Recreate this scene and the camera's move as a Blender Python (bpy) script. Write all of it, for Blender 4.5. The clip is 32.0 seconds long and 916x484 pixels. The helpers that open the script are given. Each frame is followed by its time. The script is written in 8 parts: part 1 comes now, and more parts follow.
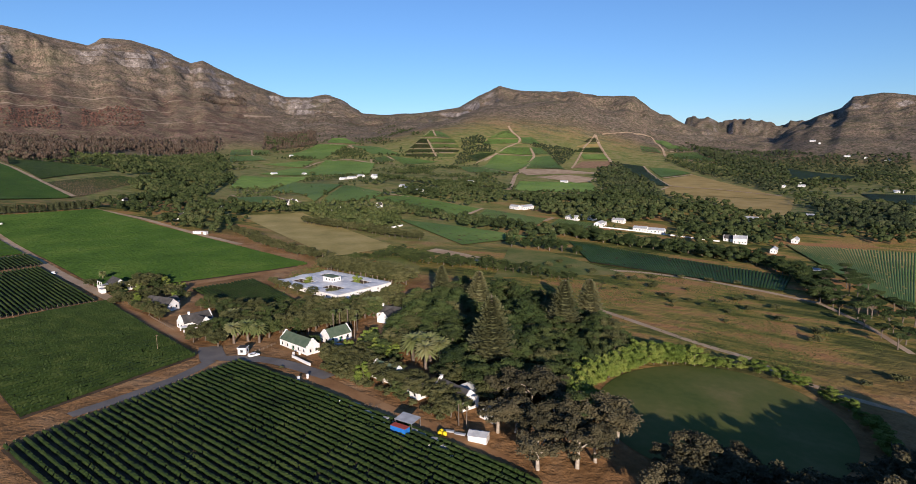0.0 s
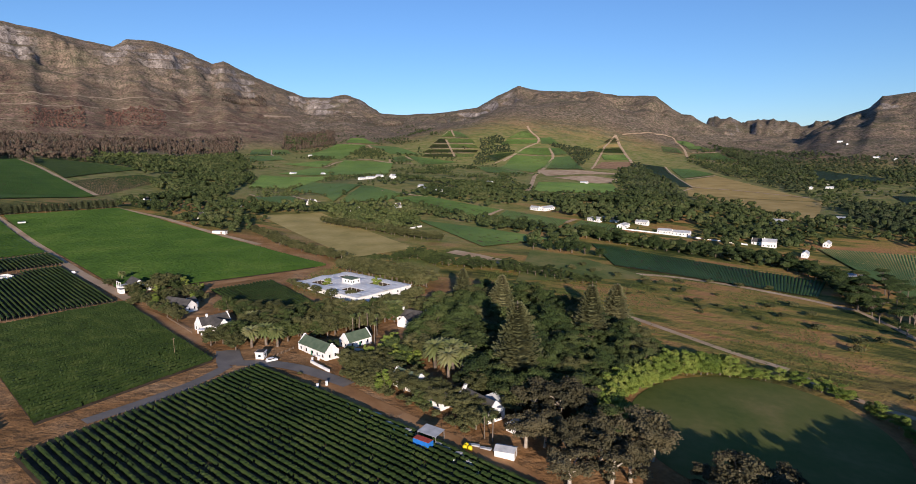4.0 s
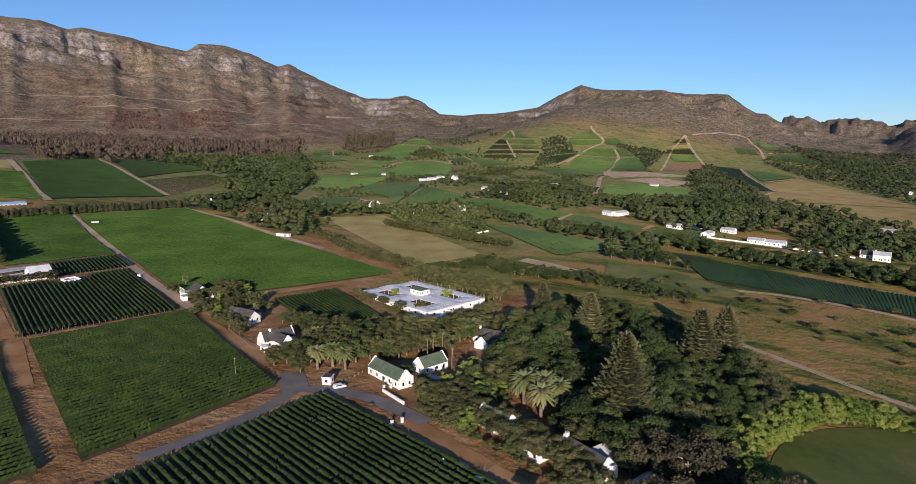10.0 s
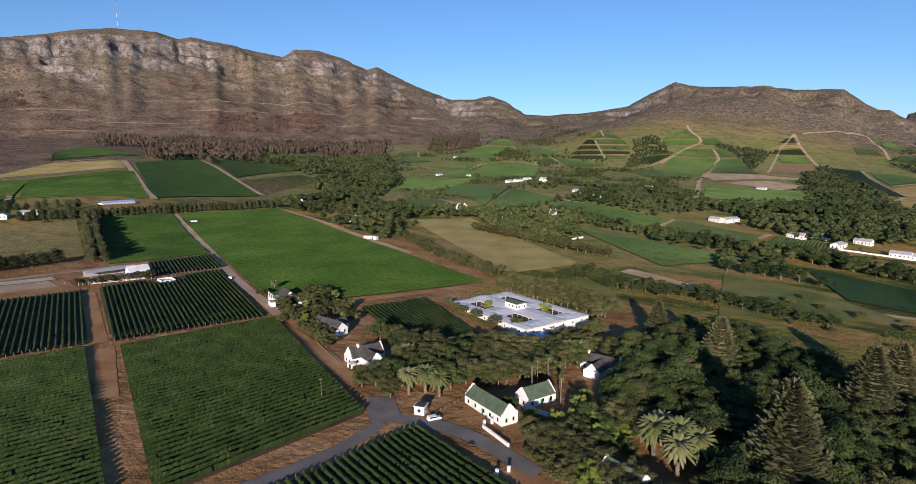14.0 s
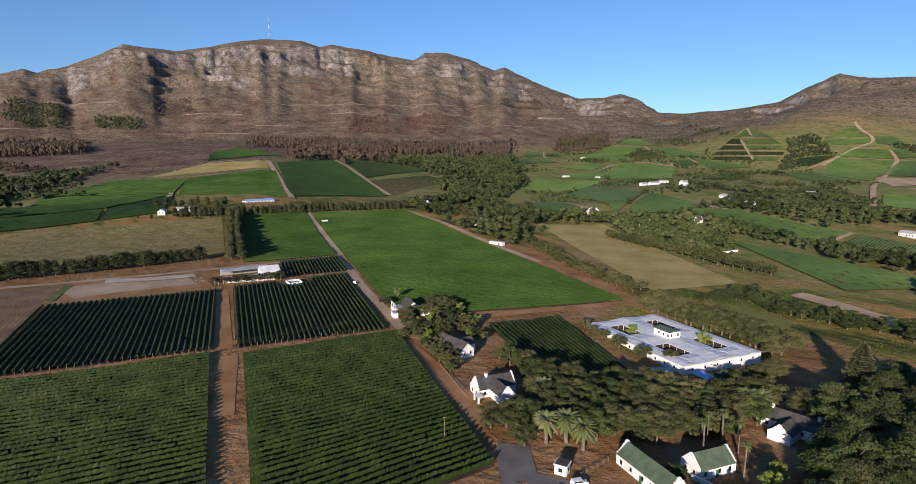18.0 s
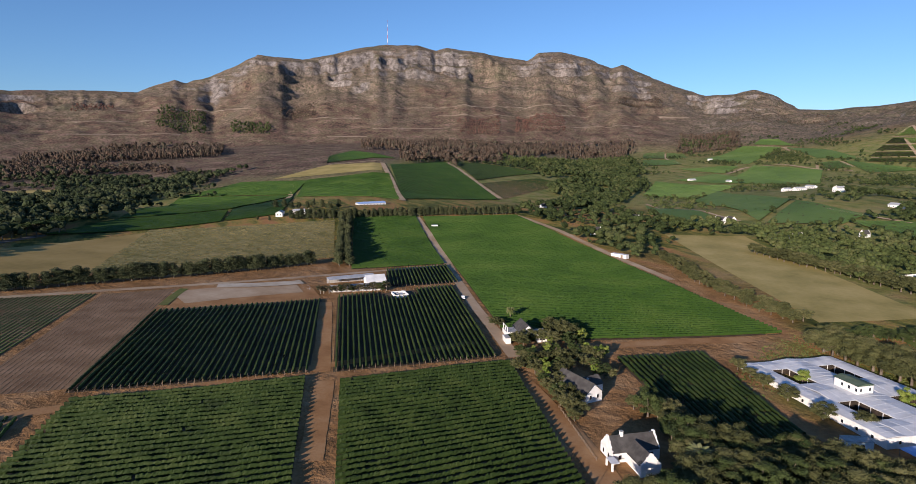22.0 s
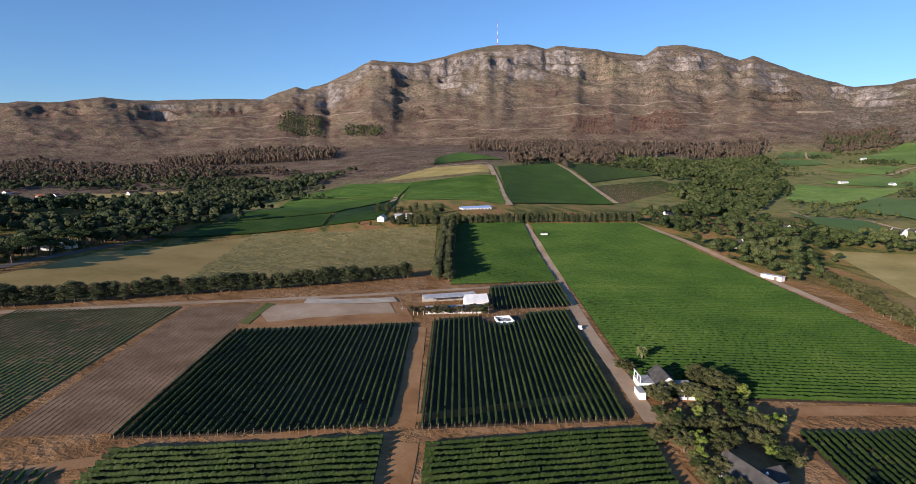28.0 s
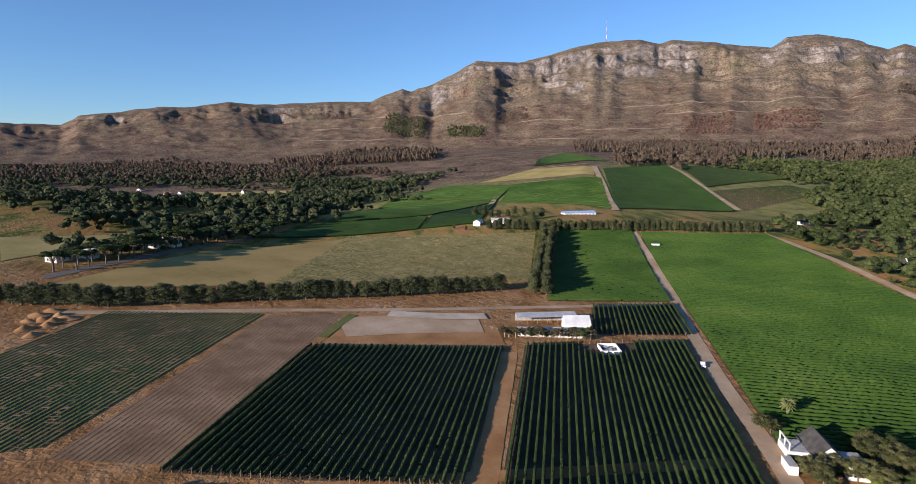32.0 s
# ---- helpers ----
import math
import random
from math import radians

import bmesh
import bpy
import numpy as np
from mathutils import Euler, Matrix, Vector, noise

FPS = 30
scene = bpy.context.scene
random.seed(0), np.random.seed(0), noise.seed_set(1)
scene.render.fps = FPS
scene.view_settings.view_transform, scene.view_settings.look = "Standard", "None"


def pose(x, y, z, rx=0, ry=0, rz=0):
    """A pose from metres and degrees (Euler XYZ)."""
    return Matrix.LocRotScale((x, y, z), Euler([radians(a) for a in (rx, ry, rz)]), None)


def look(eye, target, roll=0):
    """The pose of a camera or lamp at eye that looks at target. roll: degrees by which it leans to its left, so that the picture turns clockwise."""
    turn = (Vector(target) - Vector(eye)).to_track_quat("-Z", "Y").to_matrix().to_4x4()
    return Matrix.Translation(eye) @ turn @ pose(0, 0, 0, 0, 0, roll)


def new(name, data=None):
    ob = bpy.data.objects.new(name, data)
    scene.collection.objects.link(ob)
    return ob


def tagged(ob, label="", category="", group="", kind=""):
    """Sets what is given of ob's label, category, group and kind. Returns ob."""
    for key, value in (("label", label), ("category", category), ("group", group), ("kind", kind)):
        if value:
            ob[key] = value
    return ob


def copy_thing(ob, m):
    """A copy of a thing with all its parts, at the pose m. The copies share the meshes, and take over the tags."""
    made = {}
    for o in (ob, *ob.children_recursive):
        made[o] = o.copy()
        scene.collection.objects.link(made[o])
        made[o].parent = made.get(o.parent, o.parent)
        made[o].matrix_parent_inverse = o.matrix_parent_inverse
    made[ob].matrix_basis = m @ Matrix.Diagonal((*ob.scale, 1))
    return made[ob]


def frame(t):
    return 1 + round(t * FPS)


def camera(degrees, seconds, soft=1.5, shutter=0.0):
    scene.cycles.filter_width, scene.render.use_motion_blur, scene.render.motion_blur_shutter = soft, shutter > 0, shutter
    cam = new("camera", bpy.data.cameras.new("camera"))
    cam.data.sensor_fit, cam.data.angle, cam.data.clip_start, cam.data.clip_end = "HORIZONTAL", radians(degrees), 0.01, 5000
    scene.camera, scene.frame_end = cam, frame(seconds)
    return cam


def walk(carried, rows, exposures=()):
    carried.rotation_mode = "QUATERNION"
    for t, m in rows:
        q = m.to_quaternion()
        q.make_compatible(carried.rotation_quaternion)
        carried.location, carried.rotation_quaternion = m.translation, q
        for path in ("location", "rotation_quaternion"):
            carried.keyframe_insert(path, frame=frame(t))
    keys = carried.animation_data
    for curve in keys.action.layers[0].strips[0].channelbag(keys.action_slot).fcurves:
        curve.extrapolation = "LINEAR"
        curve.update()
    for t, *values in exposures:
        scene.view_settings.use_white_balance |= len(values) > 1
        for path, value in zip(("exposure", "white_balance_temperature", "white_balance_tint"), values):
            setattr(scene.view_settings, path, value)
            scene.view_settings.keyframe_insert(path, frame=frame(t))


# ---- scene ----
# the camera's lens and its flight
cam = camera(78.08, 32.0, soft=0.4)


def aimed(x, y, z, yaw, pitch, roll):
    a, b = radians(yaw), radians(pitch)
    ahead = Vector((-math.sin(a) * math.cos(b), math.cos(a) * math.cos(b), math.sin(b)))
    return look((x, y, z), Vector((x, y, z)) + 100 * ahead, roll)


FLIGHT = [  # seconds, x, y, z, yaw, pitch, roll
    (0, -0.01, -0.01, 79.27, -16.93, -8.69, -0.38),
    (1, 0.15, 1.50, 78.70, -16.57, -8.62, -0.35),
    (2, 0.11, 3.48, 78.64, -16.05, -8.61, -0.32),
    (3, -0.08, 6.09, 78.85, -15.64, -8.64, -0.29),
    (3.5, -0.23, 7.66, 78.99, -15.42, -8.65, -0.27),
    (5.5, -1.26, 15.79, 79.57, -14.60, -8.65, -0.20),
    (6, -1.64, 18.27, 79.68, -14.46, -8.65, -0.18),
    (7, -2.53, 23.70, 79.82, -14.29, -8.65, -0.15),
    (8, -3.61, 29.69, 79.88, -14.09, -8.63, -0.14),
    (8.5, -4.21, 32.86, 79.88, -13.20, -8.61, -0.14),
    (9, -4.85, 36.14, 79.87, -11.50, -8.59, -0.11),
    (9.5, -5.52, 39.51, 79.84, -10.72, -8.57, -0.09),
    (10, -6.22, 42.96, 79.82, -9.59, -8.57, -0.11),
    (10.5, -6.94, 46.49, 79.79, -7.58, -8.54, -0.11),
    (11, -7.70, 50.08, 79.76, -6.20, -8.53, -0.09),
    (11.5, -8.47, 53.73, 79.73, -4.76, -8.51, -0.11),
    (12, -9.27, 57.43, 79.72, -3.46, -8.49, -0.09),
    (13, -10.95, 64.97, 79.72, -2.10, -8.46, -0.08),
    (13.5, -11.83, 68.81, 79.74, -1.76, -8.46, -0.10),
    (15.5, -15.75, 84.51, 79.99, 1.06, -8.43, -0.06),
    (16, -16.85, 88.51, 80.10, 2.60, -8.44, -0.02),
    (16.5, -18.00, 92.55, 80.22, 4.50, -8.44, -0.07),
    (17, -19.22, 96.61, 80.35, 6.54, -8.46, -0.07),
    (17.5, -20.50, 100.69, 80.49, 8.68, -8.42, -0.01),
    (18, -21.85, 104.78, 80.65, 10.90, -8.40, -0.00),
    (18.5, -23.28, 108.89, 80.80, 12.85, -8.39, -0.06),
    (19, -24.77, 113.01, 80.97, 14.72, -8.33, -0.03),
    (19.5, -26.33, 117.13, 81.13, 16.45, -8.29, -0.01),
    (20, -27.96, 121.23, 81.30, 17.81, -8.30, 0.01),
    (20.5, -29.66, 125.33, 81.46, 18.81, -8.27, 0.01),
    (21, -31.41, 129.40, 81.61, 19.50, -8.25, 0.01),
    (22, -35.08, 137.43, 81.90, 21.96, -8.24, -0.05),
    (23, -38.91, 145.29, 82.13, 24.34, -8.21, -0.07),
    (24, -42.82, 152.92, 82.31, 26.10, -8.15, -0.14),
    (24.5, -44.79, 156.65, 82.38, 26.79, -8.15, -0.14),
    (26.5, -52.57, 171.03, 82.54, 28.69, -8.12, -0.32),
    (27, -54.49, 174.53, 82.56, 30.01, -8.09, -0.35),
    (28, -58.29, 181.48, 82.60, 32.77, -8.08, -0.37),
    (29, -62.12, 188.42, 82.68, 35.63, -8.00, -0.45),
    (30, -66.11, 195.39, 82.82, 38.18, -7.97, -0.34),
    (31, -70.39, 202.26, 83.08, 40.76, -7.95, -0.24),
    (32, -75.13, 208.63, 83.49, 42.99, -7.96, -0.17),
]
walk(cam, [(t, aimed(*row)) for t, *row in FLIGHT], [(0, 0.38, 6650, 19), (18, 0.40, 6650, 19), (24, 0.48, 6650, 19), (29, 0.66, 6650, 19), (32, 0.70, 6650, 19)])

# ---- daylight: a low sun behind the camera, clear sky
SUN_AZ, SUN_EL = radians(189), radians(13.5)
world = bpy.data.worlds.new("sky")
scene.world = world
world.use_nodes = True
wn = world.node_tree
sky = wn.nodes.new("ShaderNodeTexSky")
sky.sky_type, sky.sun_disc = "NISHITA", False
sky.sun_elevation, sky.sun_rotation = SUN_EL, SUN_AZ
sky.air_density, sky.dust_density, sky.ozone_density = 1.0, 0.0, 6.0
wn.links.new(sky.outputs["Color"], wn.nodes["Background"].inputs["Color"])
wn.nodes["Background"].inputs["Strength"].default_value = 0.115
sun_data = bpy.data.lights.new("sun", "SUN")
sun_data.energy, sun_data.angle, sun_data.color = 5.0, radians(0.5), (1.0, 0.91, 0.78)
sun = new("sun", sun_data)
toward = Vector((math.sin(SUN_AZ) * math.cos(SUN_EL), math.cos(SUN_AZ) * math.cos(SUN_EL), math.sin(SUN_EL)))
sun.matrix_world = look(toward * 500, (0, 0, 0))


# ---- materials
def material(name, colours, scale=1.0, rough=0.9, bump=0.0, bump_scale=None, metal=0.0, spec=0.2, per_object=0.0, per_island=0.0, detail=6.0, coords="Object"):
    """A surface whose colour wanders between the given ones with noise at two scales."""
    m = bpy.data.materials.new(name)
    m.use_nodes = True
    nt = m.node_tree
    bsdf = nt.nodes["Principled BSDF"]
    bsdf.inputs["Roughness"].default_value = rough
    bsdf.inputs["Metallic"].default_value = metal
    bsdf.inputs["Specular IOR Level"].default_value = spec
    tc = nt.nodes.new("ShaderNodeTexCoord")
    if coords == "World":
        geo = nt.nodes.new("ShaderNodeNewGeometry")
        place = geo.outputs["Position"]
    else:
        place = tc.outputs["Object"]
    big = nt.nodes.new("ShaderNodeTexNoise")
    big.inputs["Scale"].default_value, big.inputs["Detail"].default_value = scale, detail
    fine = nt.nodes.new("ShaderNodeTexNoise")
    fine.inputs["Scale"].default_value, fine.inputs["Detail"].default_value = scale * 9.3, 3.0
    for n in (big, fine):
        nt.links.new(place, n.inputs["Vector"])
    mixv = nt.nodes.new("ShaderNodeMath")
    mixv.operation = "MULTIPLY_ADD"
    nt.links.new(fine.outputs["Fac"], mixv.inputs[0])
    mixv.inputs[1].default_value = 0.4
    add = nt.nodes.new("ShaderNodeMath")
    add.operation = "MULTIPLY_ADD"
    nt.links.new(big.outputs["Fac"], add.inputs[0])
    add.inputs[1].default_value, add.inputs[2].default_value = 1.5, -0.43
    nt.links.new(add.outputs[0], mixv.inputs[2])
    fac = mixv.outputs[0]
    if per_object or per_island:
        rnd = nt.nodes.new("ShaderNodeObjectInfo").outputs["Random"] if per_object else nt.nodes.new("ShaderNodeNewGeometry").outputs["Random Per Island"]
        k = nt.nodes.new("ShaderNodeMath")
        k.operation = "MULTIPLY_ADD"
        nt.links.new(rnd, k.inputs[0])
        amount = per_object or per_island
        k.inputs[1].default_value = amount
        off = nt.nodes.new("ShaderNodeMath")
        off.operation = "SUBTRACT"
        nt.links.new(fac, off.inputs[0])
        off.inputs[1].default_value = amount / 2
        nt.links.new(off.outputs[0], k.inputs[2])
        fac = k.outputs[0]
    ramp = nt.nodes.new("ShaderNodeValToRGB")
    el = ramp.color_ramp.elements
    while len(el) < len(colours):
        el.new(0.5)
    for i, c in enumerate(colours):
        el[i].position = 0.15 + 0.7 * i / max(1, len(colours) - 1)
        el[i].color = (*c, 1)
    nt.links.new(fac, ramp.inputs["Fac"])
    nt.links.new(ramp.outputs["Color"], bsdf.inputs["Base Color"])
    if bump:
        b = nt.nodes.new("ShaderNodeBump")
        b.inputs["Strength"].default_value, b.inputs["Distance"].default_value = 0.7, bump
        src = nt.nodes.new("ShaderNodeTexNoise")
        src.inputs["Scale"].default_value, src.inputs["Detail"].default_value = bump_scale or scale * 6, 5.0
        nt.links.new(place, src.inputs["Vector"])
        nt.links.new(src.outputs["Fac"], b.inputs["Height"])
        nt.links.new(b.outputs["Normal"], bsdf.inputs["Normal"])
    return m


VINE = material("vine_leaves", [(0.013, 0.024, 0.005), (0.021, 0.040, 0.007), (0.041, 0.060, 0.014)], 0.12, 0.7, 0.15, 2.5, coords="World")
VINE_FRESH = material("fresh_vine_leaves", [(0.019, 0.047, 0.006), (0.029, 0.066, 0.008), (0.047, 0.084, 0.014)], 0.03, 0.7, 0.2, 1.5, coords="World")
# far vines are coloured paler, in place of distance haze and frontal sun
VINE_FAR = material("hazed_far_vine_leaves", [(0.062, 0.112, 0.026), (0.090, 0.152, 0.035), (0.128, 0.184, 0.050)], 0.01, 0.8, 0.2, 1.0, coords="World")
SOIL_BROWN = material("brown_tilled_soil", [(0.155, 0.088, 0.046), (0.230, 0.138, 0.076), (0.300, 0.188, 0.110)], 0.1, 1.0, 0.06, 2.0, coords="World")
VINE_THIN = material("thin_vine_leaves", [(0.080, 0.072, 0.018), (0.074, 0.094, 0.018), (0.088, 0.124, 0.022)], 0.03, 0.75, 0.1, 2.5, coords="World")
VINE_DRY = material("tired_vine_leaves", [(0.080, 0.080, 0.032), (0.128, 0.120, 0.056), (0.176, 0.152, 0.077)], 0.1, 0.8, 0.15, 2.5, coords="World")
SOIL = material("vineyard_soil", [(0.043, 0.030, 0.019), (0.081, 0.057, 0.036), (0.119, 0.081, 0.051)], 0.15, 1.0, 0.06, 3.0, coords="World")
SOIL_RED = material("red_dirt", [(0.217, 0.105, 0.041), (0.317, 0.162, 0.066), (0.387, 0.224, 0.107)], 0.08, 1.0, 0.08, 1.2, coords="World")
SOIL_PALE = material("pale_gravel", [(0.288, 0.194, 0.115), (0.387, 0.273, 0.172), (0.477, 0.361, 0.246)], 0.06, 1.0, 0.05, 2.0, coords="World")
ASPHALT = material("worn_asphalt", [(0.120, 0.108, 0.096), (0.158, 0.142, 0.126), (0.20, 0.175, 0.15)], 0.15, 0.9, 0.01, 6.0, coords="World")
DRY_GRASS = material("dry_grass", [(0.215, 0.180, 0.055), (0.315, 0.250, 0.085), (0.410, 0.318, 0.125)], 0.035, 0.95, 0.1, 1.0, coords="World")
TAN_GRASS = material("tan_mown_grass", [(0.235, 0.170, 0.052), (0.325, 0.228, 0.076), (0.395, 0.282, 0.106)], 0.03, 0.95, 0.08, 1.0, coords="World")
CHALK = material("chalky_spoil", [(0.336, 0.266, 0.192), (0.448, 0.377, 0.288), (0.544, 0.474, 0.371)], 0.1, 1.0, 0.1, 1.0, coords="World")
VINE_STUB = material("stubby_vine_leaves", [(0.105, 0.068, 0.034), (0.150, 0.102, 0.056), (0.195, 0.138, 0.082)], 0.3, 0.8, 0.1, 2.5, coords="World")
TRACK = material("hill_track_dirt", [(0.19, 0.14, 0.10), (0.25, 0.19, 0.14), (0.31, 0.245, 0.185)], 0.05, 1.0, coords="World")
MEADOW = material("green_gold_meadow", [(0.050, 0.080, 0.018), (0.095, 0.120, 0.028), (0.155, 0.150, 0.045), (0.21, 0.165, 0.060)], 0.04, 0.95, 0.1, 1.5, coords="World")
LAWN = material("mown_lawn", [(0.046, 0.070, 0.014), (0.072, 0.094, 0.019), (0.098, 0.108, 0.028), (0.145, 0.130, 0.044)], 0.035, 0.9, 0.05, 2.0, coords="World")
NEAR = [-13.95, -0.08028, 0.02336, 3.334e-05, 0.000102, 1.108e-05]
HILLS = [(207, 200, 0.4), (33, 167, 3.2), (-22, 249, 1.6), (-40, 255, -3.2), (-164, 314, -6.3), (-103, 353, 0.8), (-5, 261, 5.8), (-9, 408, -10.5), (26, 418, 2.5), (-44, 311, -6.8), (-193, 428, -1.5), (-232, 449, -0.8), (-87, 588, 0.6), (-283, 680, -19.1), (-208, 734, 14.6), (-491, 518, -7.5), (60, 735, -5.1), (446, 465, -3.7), (-108, 370, 14.6), (-152, 435, -1.7), (-388, 701, 17.4)]
SKY_AZ = np.array([-57.15, -54.99, -53.07, -52.33, -49.74, -48.52, -47.89, -43.24, -40.25, -38.9, -38.12, -37.29, -35.78, -34.1, -32.14, -29.85, -27.5, -24.53, -22.47, -20.42, -18.31, -15.01, -10.45, -8.42, -6.36, -4.89, -3.43, -1.08, 2.4, 5.26, 6.27, 7.24, 9.72, 11.89, 14.04, 15.14, 16.69, 19.7, 23.06, 24.0, 25.79, 28.83, 30.07, 31.62, 34.28, 36.44, 38.63, 40.56, 42.49, 44.71, 46.66, 47.59, 49.14, 50.52, 52.97, 56.69, 61.29, 63.25, 66.12, 68.84, 72.3, 74.55, 75.78, 77.46, 79.61])
SKY_Z = np.array([338.0, 358.0, 344.0, 294.0, 232.0, 177.0, 149.0, 182.0, 219.0, 261.0, 267.0, 293.0, 352.0, 360.0, 365.0, 387.0, 391.0, 404.0, 433.0, 390.0, 335.0, 314.0, 306.0, 317.0, 395.0, 424.0, 411.0, 413.0, 489.0, 563.0, 593.0, 572.0, 636.0, 662.0, 655.0, 609.0, 620.0, 639.0, 654.0, 640.0, 662.0, 657.0, 646.0, 628.0, 588.0, 560.0, 561.0, 567.0, 510.0, 451.0, 420.0, 427.0, 401.0, 368.0, 369.0, 360.0, 349.0, 354.0, 328.0, 320.0, 293.0, 275.0, 238.0, 239.0, 237.0])
FAR_AZ = np.array([-50.38, -49.24, -47.29, -46.36, -44.0, -42.83, -42.07, -40.56, -39.81, -38.56])
FAR_Z = np.array([0.0, 288.0, 255.0, 288.0, 314.0, 277.0, 311.0, 339.0, 320.0, 0.0])
# ---- the lie of the land: a plain that rises westwards, foothills, and ridges, in polar form round one point
CX, CY = -30.0, 110.0
AZ = np.array([100, 80, 62, 50, 40, 30, 20, 10, 0, -10, -20, -30, -40, -52, -70, -95], float)
MID = {  # heights along each bearing at growing distances
    900: [10, 10, 10, 16, 26, 36, 22, 8, 4, 22, 12, -2, -10, -16, -20, -20],
    1200: [20, 20, 22, 34, 56, 76, 60, 30, 20, 34, 24, 14, 0, -10, -16, -16],
    1600: [50, 50, 56, 76, 100, 112, 96, 66, 50, 50, 44, 50, 26, 10, 0, 0],
    2000: [70, 70, 80, 104, 130, 140, 130, 104, 88, 88, 112, 108, 66, 44, 20, 20],
}
RIDGE_R = np.array([2800, 2800, 2850, 2850, 2900, 3000, 3100, 3300, 3350, 3150, 2950, 2850, 2800, 3300, 3300, 3300], float)


FOOTHILLS = [(150, 985, 16, 150), (540, 2085, 45, 260), (900, 2250, 48, 230), (1140, 2060, 25, 220)]  # x, y, rise, spread


def foothill(x, y):
    return sum(rise * np.exp(-((x - hx) ** 2 + (y - hy) ** 2) / (2 * spread ** 2)) for hx, hy, rise, spread in FOOTHILLS)


def near_height(x, y):
    z = NEAR[0] + NEAR[1] * x + NEAR[2] * y + NEAR[3] * x * x + NEAR[4] * x * y + NEAR[5] * y * y
    for hx, hy, rise in HILLS:
        z = z + rise * np.exp(-((x - hx) ** 2 + (y - hy) ** 2) / 28800)
    return z


def smooth01(a):
    a = np.clip(a, 0, 1)
    return a * a * (3 - 2 * a)


def bearing(x, y):
    return np.degrees(np.arctan2(-(x - CX), y - CY)), np.hypot(x - CX, y - CY)


def table(az, row):
    return np.interp(az, AZ[::-1], np.array(row, float)[::-1])


def lattice(n):
    h = (n[0] * 374761393 + n[1] * 668265263) & 0xFFFFFFFF
    h = ((h ^ (h >> 13)) * 1274126177) & 0xFFFFFFFF
    return ((h ^ (h >> 16)) & 0xFFFF) / 65535.0


def value_noise(x, y):
    xi, yi = np.floor(x).astype(np.int64), np.floor(y).astype(np.int64)
    fx, fy = x - xi, y - yi
    fx, fy = fx * fx * (3 - 2 * fx), fy * fy * (3 - 2 * fy)
    a, b = lattice((xi, yi)), lattice((xi + 1, yi))
    c, d = lattice((xi, yi + 1)), lattice((xi + 1, yi + 1))
    return (a + (b - a) * fx) * (1 - fy) + (c + (d - c) * fx) * fy


def fbm(x, y, octaves=5, ridged=False):
    total, amp, norm = 0, 1.0, 0
    for o in range(octaves):
        v = value_noise(x * 2 ** o + 17.3 * o, y * 2 ** o - 9.1 * o)
        v = 1 - np.abs(2 * v - 1) if ridged else v
        total, norm, amp = total + amp * v, norm + amp, amp * 0.5
    return total / norm


def height(x, y):
    """Ground height in metres at places of the plan (numpy arrays)."""
    x, y = np.asarray(x, float), np.asarray(y, float)
    az, r = bearing(x, y)
    rr = np.minimum(r, 760)
    k = np.where(r > 1e-6, rr / np.maximum(r, 1e-6), 1)
    z0 = near_height(CX + (x - CX) * k, CY + (y - CY) * k)
    rs = [760.0] + [float(v) for v in MID]
    zs = [z0] + [table(az, v) for v in MID.values()]
    ridge_r = table(az, RIDGE_R)
    ridge_z = np.interp(az, SKY_AZ, SKY_Z)
    rs.append(ridge_r)
    zs.append(ridge_z)
    out = z0.copy() if hasattr(z0, "copy") else z0
    for i in range(len(rs) - 1):
        a, b = rs[i], rs[i + 1]
        f = np.clip((r - a) / np.maximum(b - a, 1), 0, 1)
        if i == len(rs) - 2:
            # concave talus below; cliffs cut by gullies and buttresses above, tallest on the main massif
            massif = smooth01((az - 3) / 5) * (1 - smooth01((az - 44) / 7))
            flute = 0.045 * (fbm(az * 0.5, az * 0, 2, True) - 0.5) + 0.016 * (fbm(az * 2.1, az * 0 + 7, 2, True) - 0.5)
            upper = 0.04 + 0.10 * massif * smooth01((fbm(az * 0.30 + 3, az * 0, 3) - 0.36) / 0.3)
            lower = 0.09 * massif * smooth01((value_noise(az * 0.30 + 31, az * 0) - 0.25) / 0.5)
            ledge = 0.05 * massif * value_noise(az * 0.5 + 57, az * 0)
            f = (1 - upper - lower - ledge) * f ** 1.1 + upper * smooth01((f - 0.845 - flute) / 0.09) + lower * smooth01((f - 0.70 - 0.5 * flute) / 0.06) + ledge * smooth01((f - 0.57 - 0.3 * flute) / 0.05)
        out = np.where(r > a, zs[i] + (zs[i + 1] - zs[i]) * f, out)
    out = out + foothill(x, y)
    back = np.clip((r - ridge_r) / 500, 0, 1)
    out = np.where(r > ridge_r, ridge_z - (ridge_z - 120) * smooth01(back), out)
    far_z = np.interp(az, FAR_AZ, FAR_Z)
    f = smooth01((r - 3600) / 800)
    out = np.where((r > 3600) & (far_z > 0), np.maximum(out, 90 + (far_z - 90) * f), out)
    return out


